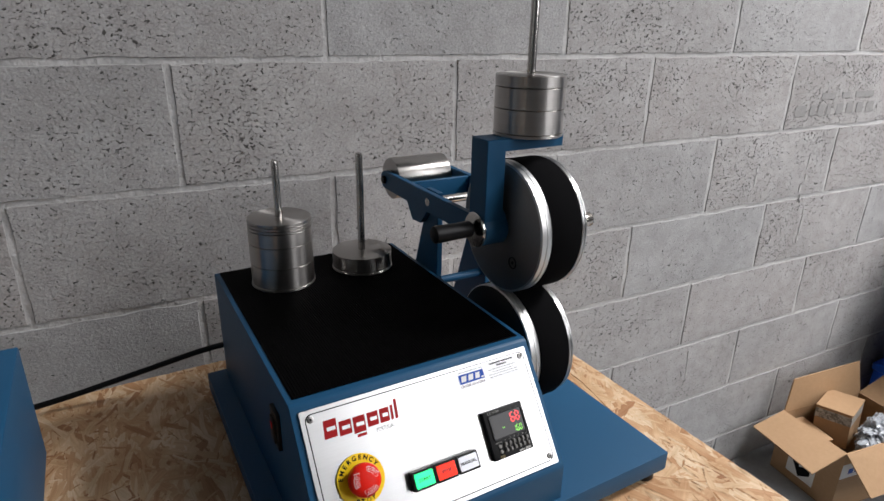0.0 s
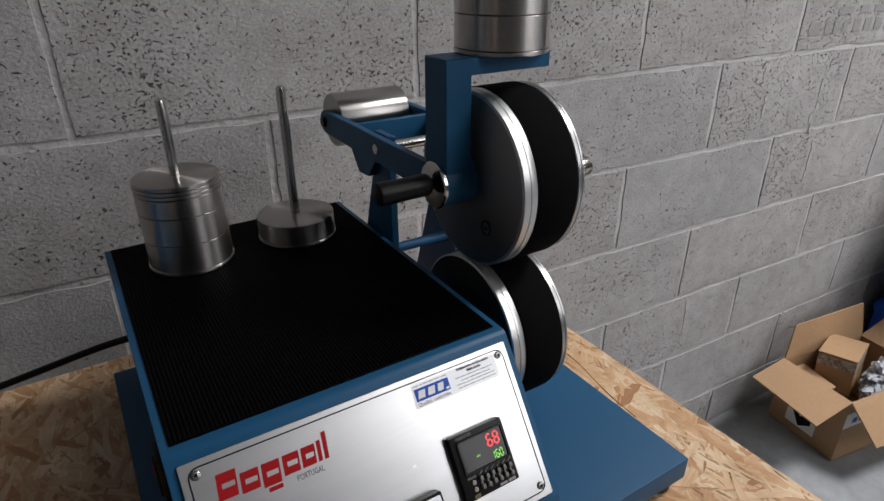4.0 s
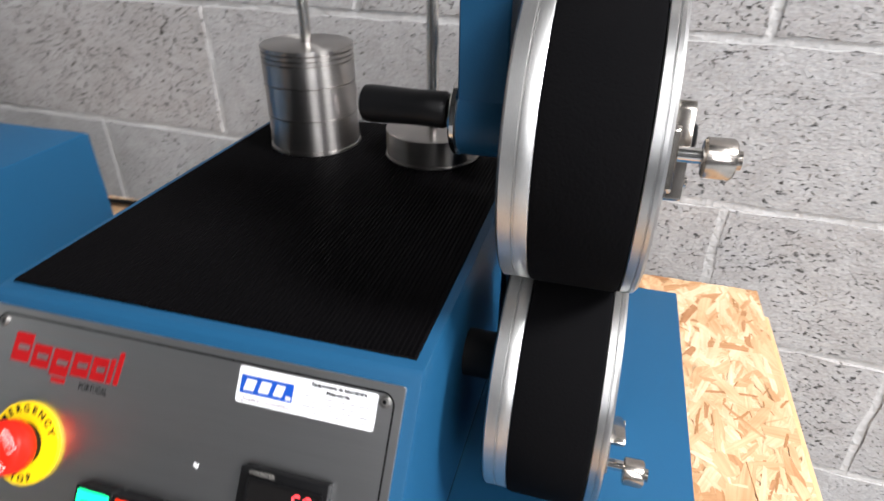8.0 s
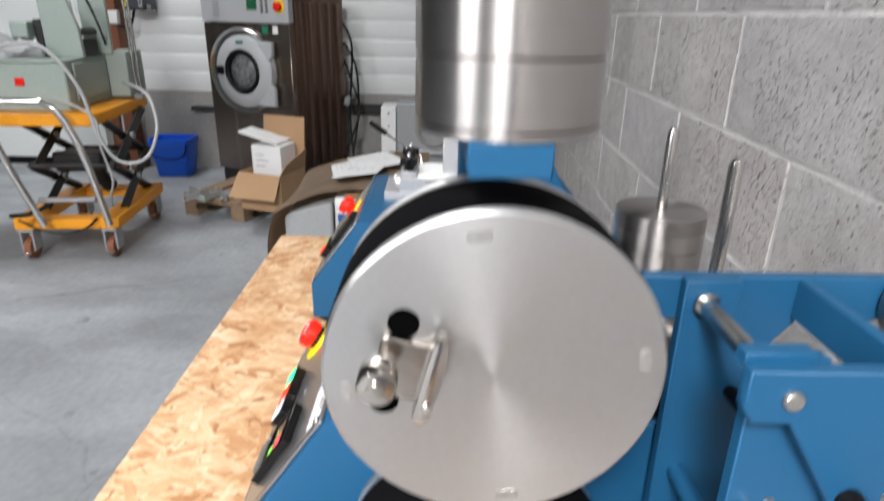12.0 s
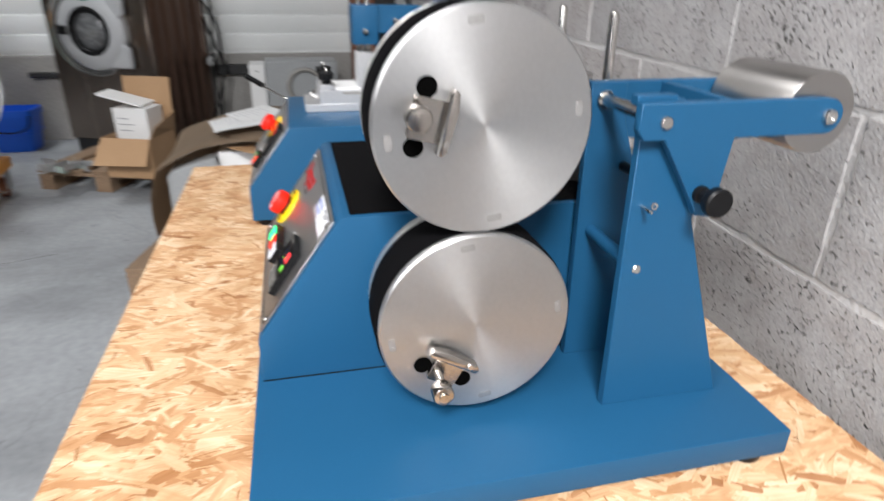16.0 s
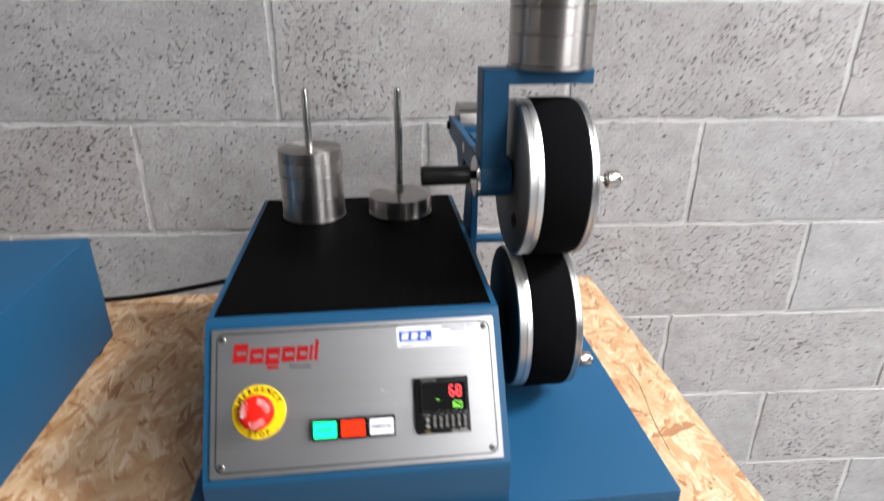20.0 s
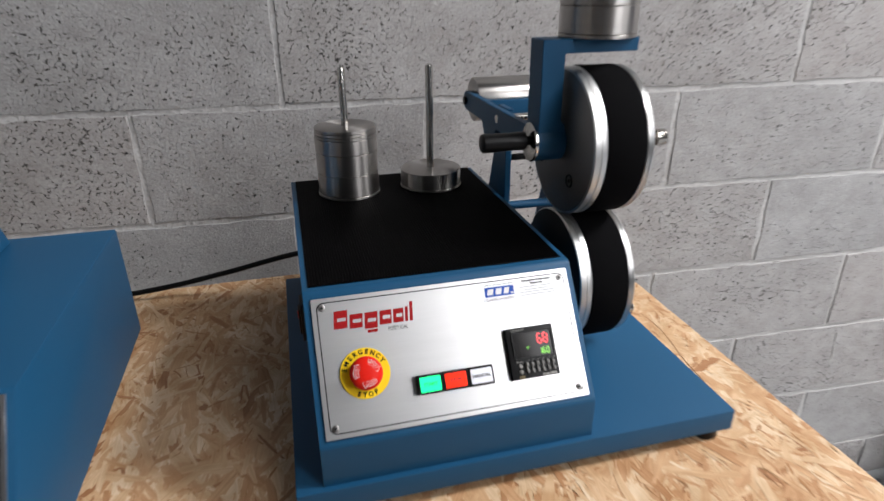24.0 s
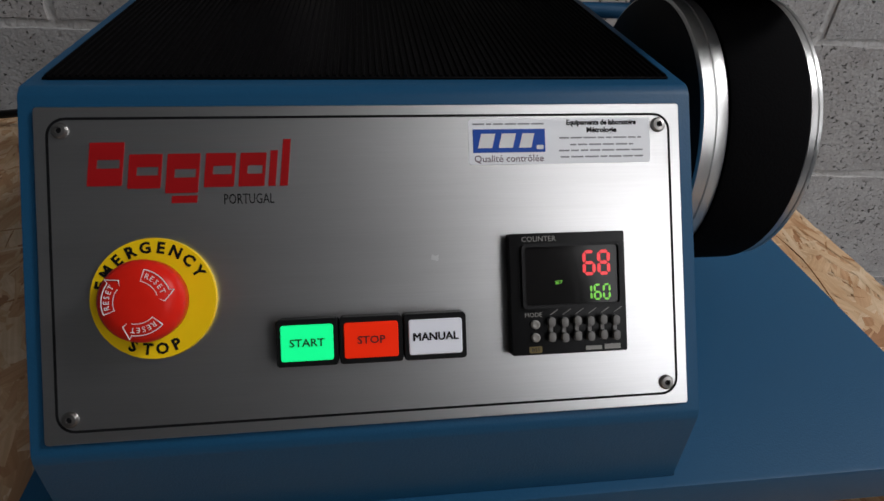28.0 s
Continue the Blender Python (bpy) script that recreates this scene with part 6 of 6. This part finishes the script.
# scissor lift trolley with a grey-green machine on it
lift = thing("lift_trolley", (-3.0, -2.0, 0), "orange scissor lift trolley on castors", "trolley")
part("platform", box(-3.42, -2.62, -2.58, -1.645, 0.722, 0.784, 0.006, 1), ORANGE, lift, "orange platform")
fr = part("frame", join(box(-3.34, -2.60, -1.70, -1.60, 0.17, 0.235, 0.004, 1), box(-3.34, -2.60, -2.14, -2.04, 0.17, 0.235, 0.004, 1), box(-2.70, -2.60, -2.04, -1.70, 0.17, 0.225, 0.004, 1), box(-3.34, -3.24, -2.04, -1.70, 0.17, 0.225, 0.004, 1)), ORANGE, lift, "orange base frame")
for y in (-1.66, -2.08):
    for za, zb in ((0.235, 0.480), (0.480, 0.722)):
        part("scissor_arm", tube([(-3.26, y, za), (-2.78, y, zb)], 0.026, 4), BLACK_IRON, lift, "black scissor arm")
        part("scissor_arm", tube([(-2.78, y + 0.03, za), (-3.26, y + 0.03, zb)], 0.026, 4), BLACK_IRON, lift, "black scissor arm")
        part("pivot", disc(0.022, y - 0.03, y + 0.055, (-3.02, 0, (za + zb) / 2), "y", 0.002, 16), GREY_METAL, lift, "steel pivot pin")
    part("cross_tube", tube([(-3.26, -2.08, 0.480), (-3.26, -1.64, 0.480)] if y > -2 else [(-2.78, -2.08, 0.480), (-2.78, -1.64, 0.480)], 0.016, 10), BLACK_IRON, lift, "black cross tube")
part("foot_pedal", tube([(-2.62, -1.95, 0.30), (-2.52, -2.00, 0.285), (-2.44, -2.05, 0.300)], 0.012, 10, 3), BLACK_IRON, lift, "black foot pedal")
part("loose_cable", tube([(-2.585, -2.10, 0.23), (-2.57, -1.98, 0.175), (-2.57, -1.86, 0.155), (-2.57, -1.76, 0.185), (-2.585, -1.70, 0.235)], 0.006, 8, 5), PLASTIC, lift, "thin black cable hanging over the frame")
part("ram", tube([(-3.2, -1.87, 0.26), (-2.95, -1.87, 0.48)], 0.045, 14), BLACK_IRON, lift, "black hydraulic ram")
part("pump_block", box(-3.02, -2.84, -1.99, -1.74, 0.43, 0.53, 0.010, 1), BLACK_IRON, lift, "black pump block")
part("cross_beam", box(-3.01, -2.95, -2.05, -1.64, 0.455, 0.515, 0.006, 1), BLACK_IRON, lift, "black cross beam")
for x, y in ((-2.63, -1.655), (-2.63, -2.085), (-3.29, -1.655), (-3.29, -2.085)):
    cs = part("castor", join(box(x - 0.04, x + 0.04, y - 0.035, y - 0.025, 0.05, 0.165, 0.002, 1), box(x - 0.04, x + 0.04, y + 0.025, y + 0.035, 0.05, 0.165, 0.002, 1), box(x - 0.045, x + 0.045, y - 0.04, y + 0.04, 0.160, 0.170, 0.002, 1)), GREY_METAL, lift, "steel castor fork")
    part("tyre", lathe([(0.045, y - 0.02), (0.06, y - 0.016), (0.06, y + 0.016), (0.045, y + 0.02)], (x, 0, 0.0605), "y", 28), RUST, cs, "red-brown castor wheel")
    part("brake", box(x + 0.03, x + 0.085, y - 0.018, y + 0.018, 0.040, 0.052, 0.003, 1), CHROME, cs, "bright brake pedal")
part("push_bar", tube([(-2.505, -1.605, 0.22), (-2.50, -1.665, 0.59), (-2.50, -1.735, 0.79), (-2.50, -1.80, 0.852), (-2.50, -1.90, 0.865), (-2.50, -2.45, 0.865)], 0.018, 12, 6), CHROME, lift, "bent steel push bar")
part("push_bar", tube([(-2.505, -1.93, 0.22), (-2.50, -2.03, 0.52), (-2.50, -2.12, 0.855)], 0.018, 12, 4), CHROME, lift, "bent steel push bar")
part("cross_rod", tube([(-2.72, -2.05, 0.30), (-2.72, -1.75, 0.30)], 0.016, 10), GREY_METAL, lift, "steel cross rod")
rig = thing("grey_test_rig", (-3.05, -2.0, 0.784), "grey-green enamelled laboratory machine on the trolley", "test machine")
part("body", box(-3.38, -2.72, -2.53, -1.78, 0.7845, 1.045, 0.008, 1), GREY_GREEN, rig)
part("side_cover", box(-3.36, -2.80, -1.779, -1.768, 0.83, 1.02, 0.004, 1), GREY_GREEN, rig, "bolted side cover")
part("rear_housing", box(-3.46, -3.20, -1.765, -1.650, 0.800, 1.060, 0.006, 1), GREY_GREEN, rig, "rear motor housing")
part("cheek", prism([(-1.935, 1.0452), (-1.748, 1.0452), (-1.755, 1.20), (-1.795, 1.345), (-1.900, 1.390), (-1.935, 1.37)], -2.93, -2.90, "x", 0.004, 1), GREY_GREEN, rig, "pale grey-green cheek plate")
part("cheek", prism([(-1.860, 1.0452), (-1.715, 1.0452), (-1.715, 1.42), (-1.82, 1.46), (-1.860, 1.44)], -3.22, -3.19, "x", 0.004, 1), GREY_GREEN, rig, "pale grey-green cheek plate")
# Dark pieces added to stand in for the dark gaps round the cheeks.
part("gap_bar", disc(0.020, -3.19, -2.93, (0, -1.80, 1.17), "x", 0.002, 18), BLACK_IRON, rig, "dark bar filling the gap between the cheeks")
part("gap_block", box(-3.15, -2.98, -1.86, -1.77, 1.0455, 1.135, 0.006, 1), BLACK_IRON, rig, "dark block filling the gap between the cheeks")
part("upright", box(-2.96, -2.92, -1.985, -1.945, 1.0452, 1.235, 0.004, 1), BLACK_IRON, rig, "dark strip filling the gap beside the cheek plate")
part("head_box", box(-3.02, -2.86, -2.075, -1.990, 1.140, 1.225, 0.006, 1), GREY_GREEN, rig, "small grey-green head box")
part("head_stand", box(-2.97, -2.91, -2.055, -2.020, 1.0452, 1.141, 0.003, 1), GREY_METAL, rig, "steel stand")
part("drum", disc(0.048, -2.50, -2.09, (-2.92, 0, 1.10), "y", 0.004, 28), ALU, rig, "metal drum")
for y in (-1.645, -1.620):
    part("guide_rod", disc(0.0085, 0.7845, 1.42, (-3.28, y, 0), "z", 0.001, 14), ROD, rig, "upright steel rod")
part("rod_foot", box(-3.31, -3.25, -1.660, -1.605, 0.7845, 0.812, 0.003, 1), GREY_METAL, rig, "rod foot")
part("switch", box(-2.7195, -2.712, -2.030, -1.985, 0.915, 0.955, 0.002, 1), RED, rig, "red switch")
part("front_lip", box(-2.722, -2.708, -2.53, -1.785, 1.030, 1.0475, 0.003, 1), GREY_GREEN, rig, "rolled front lip")
part("thin_cable", tube([(-2.93, -1.86, 1.36), (-2.86, -1.80, 1.41), (-2.95, -1.73, 1.37), (-3.05, -1.72, 1.25), (-3.18, -1.74, 1.10)], 0.006, 8, 6), PLASTIC, rig, "thin black cable")
part("hose", tube([(-2.66, -2.12, 1.055), (-2.64, -2.00, 1.115), (-2.62, -1.85, 1.125), (-2.60, -1.745, 1.050), (-2.60, -1.665, 0.900), (-2.60, -1.625, 0.700), (-2.62, -1.570, 0.560), (-2.64, -1.490, 0.525), (-2.68, -1.415, 0.560), (-2.74, -1.375, 0.680), (-2.82, -1.405, 0.800), (-2.95, -1.49, 0.865), (-3.20, -1.68, 0.885)], 0.0095, 12, 8), HOSE, rig, "loose grey hose")
part("hose", tube([(-2.715, -1.90, 0.87), (-2.61, -1.640, 0.78), (-2.60, -1.620, 0.62), (-2.60, -1.590, 0.45), (-2.62, -1.620, 0.36), (-2.70, -1.66, 0.27)], 0.006, 10, 8), HOSE, rig, "thin grey hose")
for ob in (lift, rig):
    ob.matrix_basis = pose(-2.72, -1.755, 0) @ pose(0, 0, 0, 0, 0, 5.5) @ pose(2.66, 1.70, 0) @ ob.matrix_basis
bm = bmesh.new()
bmesh.ops.create_icosphere(bm, subdivisions=4, radius=1.0)
for v in bm.verts:
    k = 1 + 0.55 * noise.noise(v.co * 1.6) + 0.30 * noise.noise(v.co * 4.1) + 0.12 * noise.noise(v.co * 9.0)
    v.co = Vector((-2.83 + 0.075 * k * v.co.x, -2.155 + 0.145 * k * v.co.y, 1.0475 + max(0.0, 0.095 * k * v.co.z + 0.02)))
solid("crumpled_film", bm, HOSE, "crumpled pale plastic film lying on the grey machine", "plastic film", smooth=50)

# low machine on a pallet under a bent cardboard sheet
cab = thing("covered_machine", (-2.45, -0.25, 0.1335), "low grey machine on a pallet under a bent cardboard sheet", "machine")
part("end_panel", prism([(-0.60, 0.134), (-0.385, 0.134), (-0.385, 0.505), (-0.575, 0.455), (-0.60, 0.430)], -2.75, -2.12, "x", 0.006, 1), GREY_METAL, cab, "grey sheet-metal end")
part("body", box(-2.90, -2.17, -0.380, 0.16, 0.134, 0.515, 0.010), PAPER, cab, "white machine body")
part("blue_strip", box(-2.1695, -2.160, -0.365, -0.10, 0.400, 0.440, 0.003, 1), material("blue_strip", (0.03, 0.10, 0.36), 0.4), cab, "blue strip")
part("dark_strip", box(-2.1695, -2.158, -0.365, 0.10, 0.365, 0.396, 0.003, 1), GREY_SWITCH, cab, "dark grey strip")
part("loose_flap", flap(((-2.14, -0.33, 0.545), (-2.12, 0.0, 0.560), (-2.04, 0.02, 0.475), (-2.06, -0.26, 0.545))), CARD, cab, "loose cardboard flap")
part("lever", tube([(-2.33, 0.02, 0.50), (-2.35, 0.01, 0.672), (-2.45, -0.11, 0.722), (-2.55, -0.23, 0.780)], 0.006, 10), ROD, cab, "thin steel lever")
part("lever_grip", tube([(-2.50, -0.17, 0.7515), (-2.565, -0.248, 0.7885)], 0.013, 14), PLASTIC, cab, "black lever grip")
bm = bmesh.new()
gx, gy = 14, 24
grid = [[None] * (gy + 1) for _ in range(gx + 1)]
for i in range(gx + 1):
    for j in range(gy + 1):
        s, t = i / gx, j / gy
        if t < 0.3:
            a = t / 0.3
            y, zz = -0.675 + 0.05 * a ** 2, 0.15 + 0.320 * a ** 0.8
        else:
            a = (t - 0.3) / 0.7
            y, zz = -0.625 + 0.67 * a, 0.470 + 0.135 * (1 - (1 - a) ** 2.2)
        x = -2.80 + 0.70 * s + (0.05 * math.sin(9 * t) + 0.05 * t) * s
        zz += 0.010 * math.sin(7 * s + 4 * t) + 0.012 * (noise.noise((s * 3, t * 5, 2.0)))
        grid[i][j] = bm.verts.new((x, y, zz))
for i in range(gx):
    for j in range(gy):
        bm.faces.new((grid[i][j], grid[i + 1][j], grid[i + 1][j + 1], grid[i][j + 1]))
geo = bmesh.ops.solidify(bm, geom=bm.faces[:], thickness=0.007)
part("cardboard_cover", bm, CARD_DULL, cab, "bent brown cardboard sheet", smooth=60)
for k, (x, y, z_, a) in enumerate(((-2.36, -0.31, 0.612, 12), (-2.28, -0.26, 0.624, -8), (-2.42, -0.21, 0.632, 24))):
    p_ = thing("paper_sheet", (x, y, z_), "loose white printed sheet on the cardboard cover", "paper", "papers on the cover", turn=a)
    p_.matrix_basis = pose(x, y, z_, 11 - 2 * k, -2, a)
    part("sheet", box(-0.15, 0.15, -0.105, 0.105, 0, 0.002), PAPER, p_)
    for q in range(7):
        part("print_bar", box(-0.125, -0.02 + 0.02 * ((q * 3) % 5), -0.08 + 0.022 * q, -0.0772 + 0.022 * q, 0.002, 0.0026), PALE_PRINT, p_)

# grey panel leaning by the plinth
gp = thing("grey_machine_panel", (-4.2, 0.05, 0), "grey sheet-metal machine panel with a coiled ring", "machine panel")
part("panel", box(-4.40, -4.15, -0.222, 0.30, 0.0, 0.668, 0.006, 1), GREY_METAL, gp)
part("ring", tube([(-4.135, 0.06 + 0.122 * math.cos(k * math.pi / 12), 0.487 + 0.122 * math.sin(k * math.pi / 12)) for k in range(25)], 0.017, 12), GREY_SWITCH, gp, "coiled grey hose ring")
part("edge_panel", box(-4.38, -4.14, -0.339, -0.227, 0.0, 0.646, 0.005, 1), PAPER, gp, "white side panel")
part("ledge", box(-4.14, -4.08, -0.10, 0.28, 0.30, 0.33, 0.004, 1), ALU, gp, "bright metal ledge")
for z_ in (0.50, 0.60):
    part("screw", disc(0.007, -4.14, -4.135, (0, -0.283, z_), "x", 0.001, 12), BLACK_IRON, gp, "small dark screw")
stub = thing("pipe_stub", (-4.5, -0.62, 0.62), "short pale pipe stub on the plinth behind the washing machine", "pipe")
part("pipe", tube([(-4.79, -0.64, 0.645), (-4.50, -0.64, 0.645), (-4.47, -0.64, 0.62)], 0.024, 14), HOSE, stub)

# ---- block wall ----
wall = thing("wall_north", (0, 0.560, 0), "unpainted grey concrete block wall with pale mortar joints", "wall", turn=WALL_TURN, kind="structure")
WALL_END = -3.56
part("mortar", box(WALL_END, 6.5, 0.0045, 0.22, 0.0, ROOF), MORTAR, wall, "pale mortar and wall core")
# hand-struck joint surface: it swells over the blocks' worn edges here and sinks back there
GX0, GX1, GZ0, GZ1, STEP = -1.6, 2.2, 0.1, 1.72, 0.0105
nx_, nz_ = int((GX1 - GX0) / STEP), int((GZ1 - GZ0) / STEP)
joint_v = [(GX0 + i * STEP, 0.0024 - 0.0020 * noise.noise((i * 0.11, j * 0.13, 3.0)) - 0.0003 * noise.noise((i * 0.30, j * 0.33, 9.0)), GZ0 + j * STEP) for j in range(nz_ + 1) for i in range(nx_ + 1)]
joint_f = [(j * (nx_ + 1) + i, j * (nx_ + 1) + i + 1, (j + 1) * (nx_ + 1) + i + 1, (j + 1) * (nx_ + 1) + i) for j in range(nz_) for i in range(nx_)]
me = bpy.data.meshes.new("struck_joint")
me.from_pydata(joint_v, [], joint_f)
me.materials.append(MORTAR)
me.polygons.foreach_set("use_smooth", [True] * len(me.polygons))
ob = new("struck_joint", me)
ob.parent = wall
tagged(ob, "uneven struck mortar joints")
solid("wall_recess", box(WEST - 0.2, -3.2, 0.96, 1.16, 0, ROOF), WALL_PAINT, "dull dark grey sheet wall behind the end of the blocks", "wall", kind="structure")
BL, BH, JT = 0.4895, 0.196, 0.0076


def block_mesh(name, seed, ln, ht):
    """A block's front with worn edges and an uneven face."""
    rnd = random.Random(seed)
    bm = bmesh.new()
    nx, nz = max(2, round(16 * ln / 0.48)), max(1, round(6 * ht / 0.186))
    rows = []
    for j in range(nz + 1):
        row = []
        for i in range(nx + 1):
            edge = i in (0, nx) or j in (0, nz)
            dx = rnd.uniform(-0.0019, 0.0019) if i in (0, nx) else rnd.uniform(-0.005, 0.005)
            dz = rnd.uniform(-0.0019, 0.0019) if j in (0, nz) else rnd.uniform(-0.005, 0.005)
            row.append(bm.verts.new((0.0018 + (ln - 0.0036) * i / nx + dx, rnd.uniform(-0.0005, 0.0005) + (0.0005 if edge else 0), 0.0018 + (ht - 0.0036) * j / nz + dz)))
        rows.append(row)
    for j in range(nz):
        for i in range(nx):
            bm.faces.new((rows[j][i], rows[j][i + 1], rows[j + 1][i + 1], rows[j + 1][i]))
    rim = rows[0] + [r[-1] for r in rows[1:-1]] + rows[-1][::-1] + [r[0] for r in rows[-2:0:-1]]
    out = []
    for v in rim:
        x = min(max(v.co.x + (0.0018 if v.co.x > ln / 2 else -0.0018) * (v in [r[0] for r in rows] or v in [r[-1] for r in rows]), 0), ln)
        zz = v.co.z + (0.0018 if v.co.z > ht / 2 else -0.0018) * (v in rows[0] or v in rows[-1])
        out.append(bm.verts.new((x, 0.0042, min(max(zz, 0), ht))))
    for k in range(len(rim)):
        q = (k + 1) % len(rim)
        bm.faces.new((rim[k], rim[q], out[q], out[k]))
    return finish(name, bm, BLOCK, 18)


kinds = {}
far = []
count = 0
for c in range(-6, 22):
    z0 = 0.918 + BH * c + JT / 2
    z1 = z0 + BH - JT
    if z1 < 0.03 or z0 > ROOF - 0.1:
        continue
    first = (-0.377 if c % 2 == 0 else -0.133) - 10 * BL
    for k in range(0, 26):
        x0 = first + k * BL + JT / 2
        x1 = x0 + BL - JT
        if x1 > 6.45 or x0 < WALL_END - 0.02:
            continue
        lo = max(z0, 0.001)
        near = -4.95 < x0 < 2.6 and lo < 2.2
        if not near:
            far.append((x0, x1, lo, z1))
            continue
        key = (round(z1 - lo, 4), (k * 7 + c * 5) % 6)
        if key not in kinds:
            kinds[key] = block_mesh("block", 40 + len(kinds), x1 - x0, z1 - lo)
        ob = new("block", kinds[key])
        ob.location = (x0, 0.0, lo)
        ob.parent = wall
verts, faces = [], []
for x0, x1, lo, z1 in far:
    b = len(verts)
    verts += [(x0, 0.0005, lo), (x1, 0.0005, lo), (x1, 0.0005, z1), (x0, 0.0005, z1), (x0 - 0.003, 0.0042, lo - 0.003), (x1 + 0.003, 0.0042, lo - 0.003), (x1 + 0.003, 0.0042, z1 + 0.003), (x0 - 0.003, 0.0042, z1 + 0.003)]
    faces += [(b, b + 1, b + 2, b + 3), (b, b + 4, b + 5, b + 1), (b + 1, b + 5, b + 6, b + 2), (b + 2, b + 6, b + 7, b + 3), (b + 3, b + 7, b + 4, b)]
me = bpy.data.meshes.new("block_courses")
me.from_pydata(verts, [], faces)
me.materials.append(BLOCK)
ob = new("block_courses", me)
ob.parent = wall
tagged(ob, "upper courses of concrete blocks", kind="stuff")
# faint stamp on one block, as plain bars in two rows
STAMP = material("stamp_ink", (0.225, 0.217, 0.211), 0.9, 0, (0.32, 0.31, 0.30), 60, 300)
for row, z_, h_, bars in ((0, 1.150, 0.028, ((0.00, 0.045), (0.062, 0.022), (0.096, 0.026), (0.134, 0.018), (0.176, 0.030), (0.222, 0.030), (0.268, 0.030), (0.314, 0.034))), (1, 1.192, 0.016, ((0.10, 0.060), (0.19, 0.035), (0.25, 0.085)))):
    for u, ln in bars:
        part("stamp_bar", box(1.370 + u, 1.370 + u + ln, -0.0012, -0.0007, z_, z_ + h_), STAMP, wall, "faint dark stamp")
# dried mortar splashes and runs on the blocks
rnd = random.Random(21)
for x, z_, n_ in ((1.475, 0.985, 5), (1.505, 0.845, 4), (1.13, 0.470, 3), (1.26, 1.02, 2), (-1.6, 1.10, 2)):
    for k in range(n_):
        w_, h_ = rnd.uniform(0.002, 0.005), rnd.uniform(0.006, 0.022)
        x0, z0 = x + rnd.uniform(-0.008, 0.008), z_ + (k - n_ / 2) * 0.026 + rnd.uniform(-0.006, 0.006)
        pts = [(x0 + w_ * math.cos(a) * rnd.uniform(0.6, 1.1), z0 + h_ * math.sin(a) * rnd.uniform(0.6, 1.1)) for a in [q * math.pi / 4 for q in range(8)]]
        part("mortar_splash", prism(pts, -0.0016, 0.0002, "y"), MORTAR, wall, "dried mortar splash")
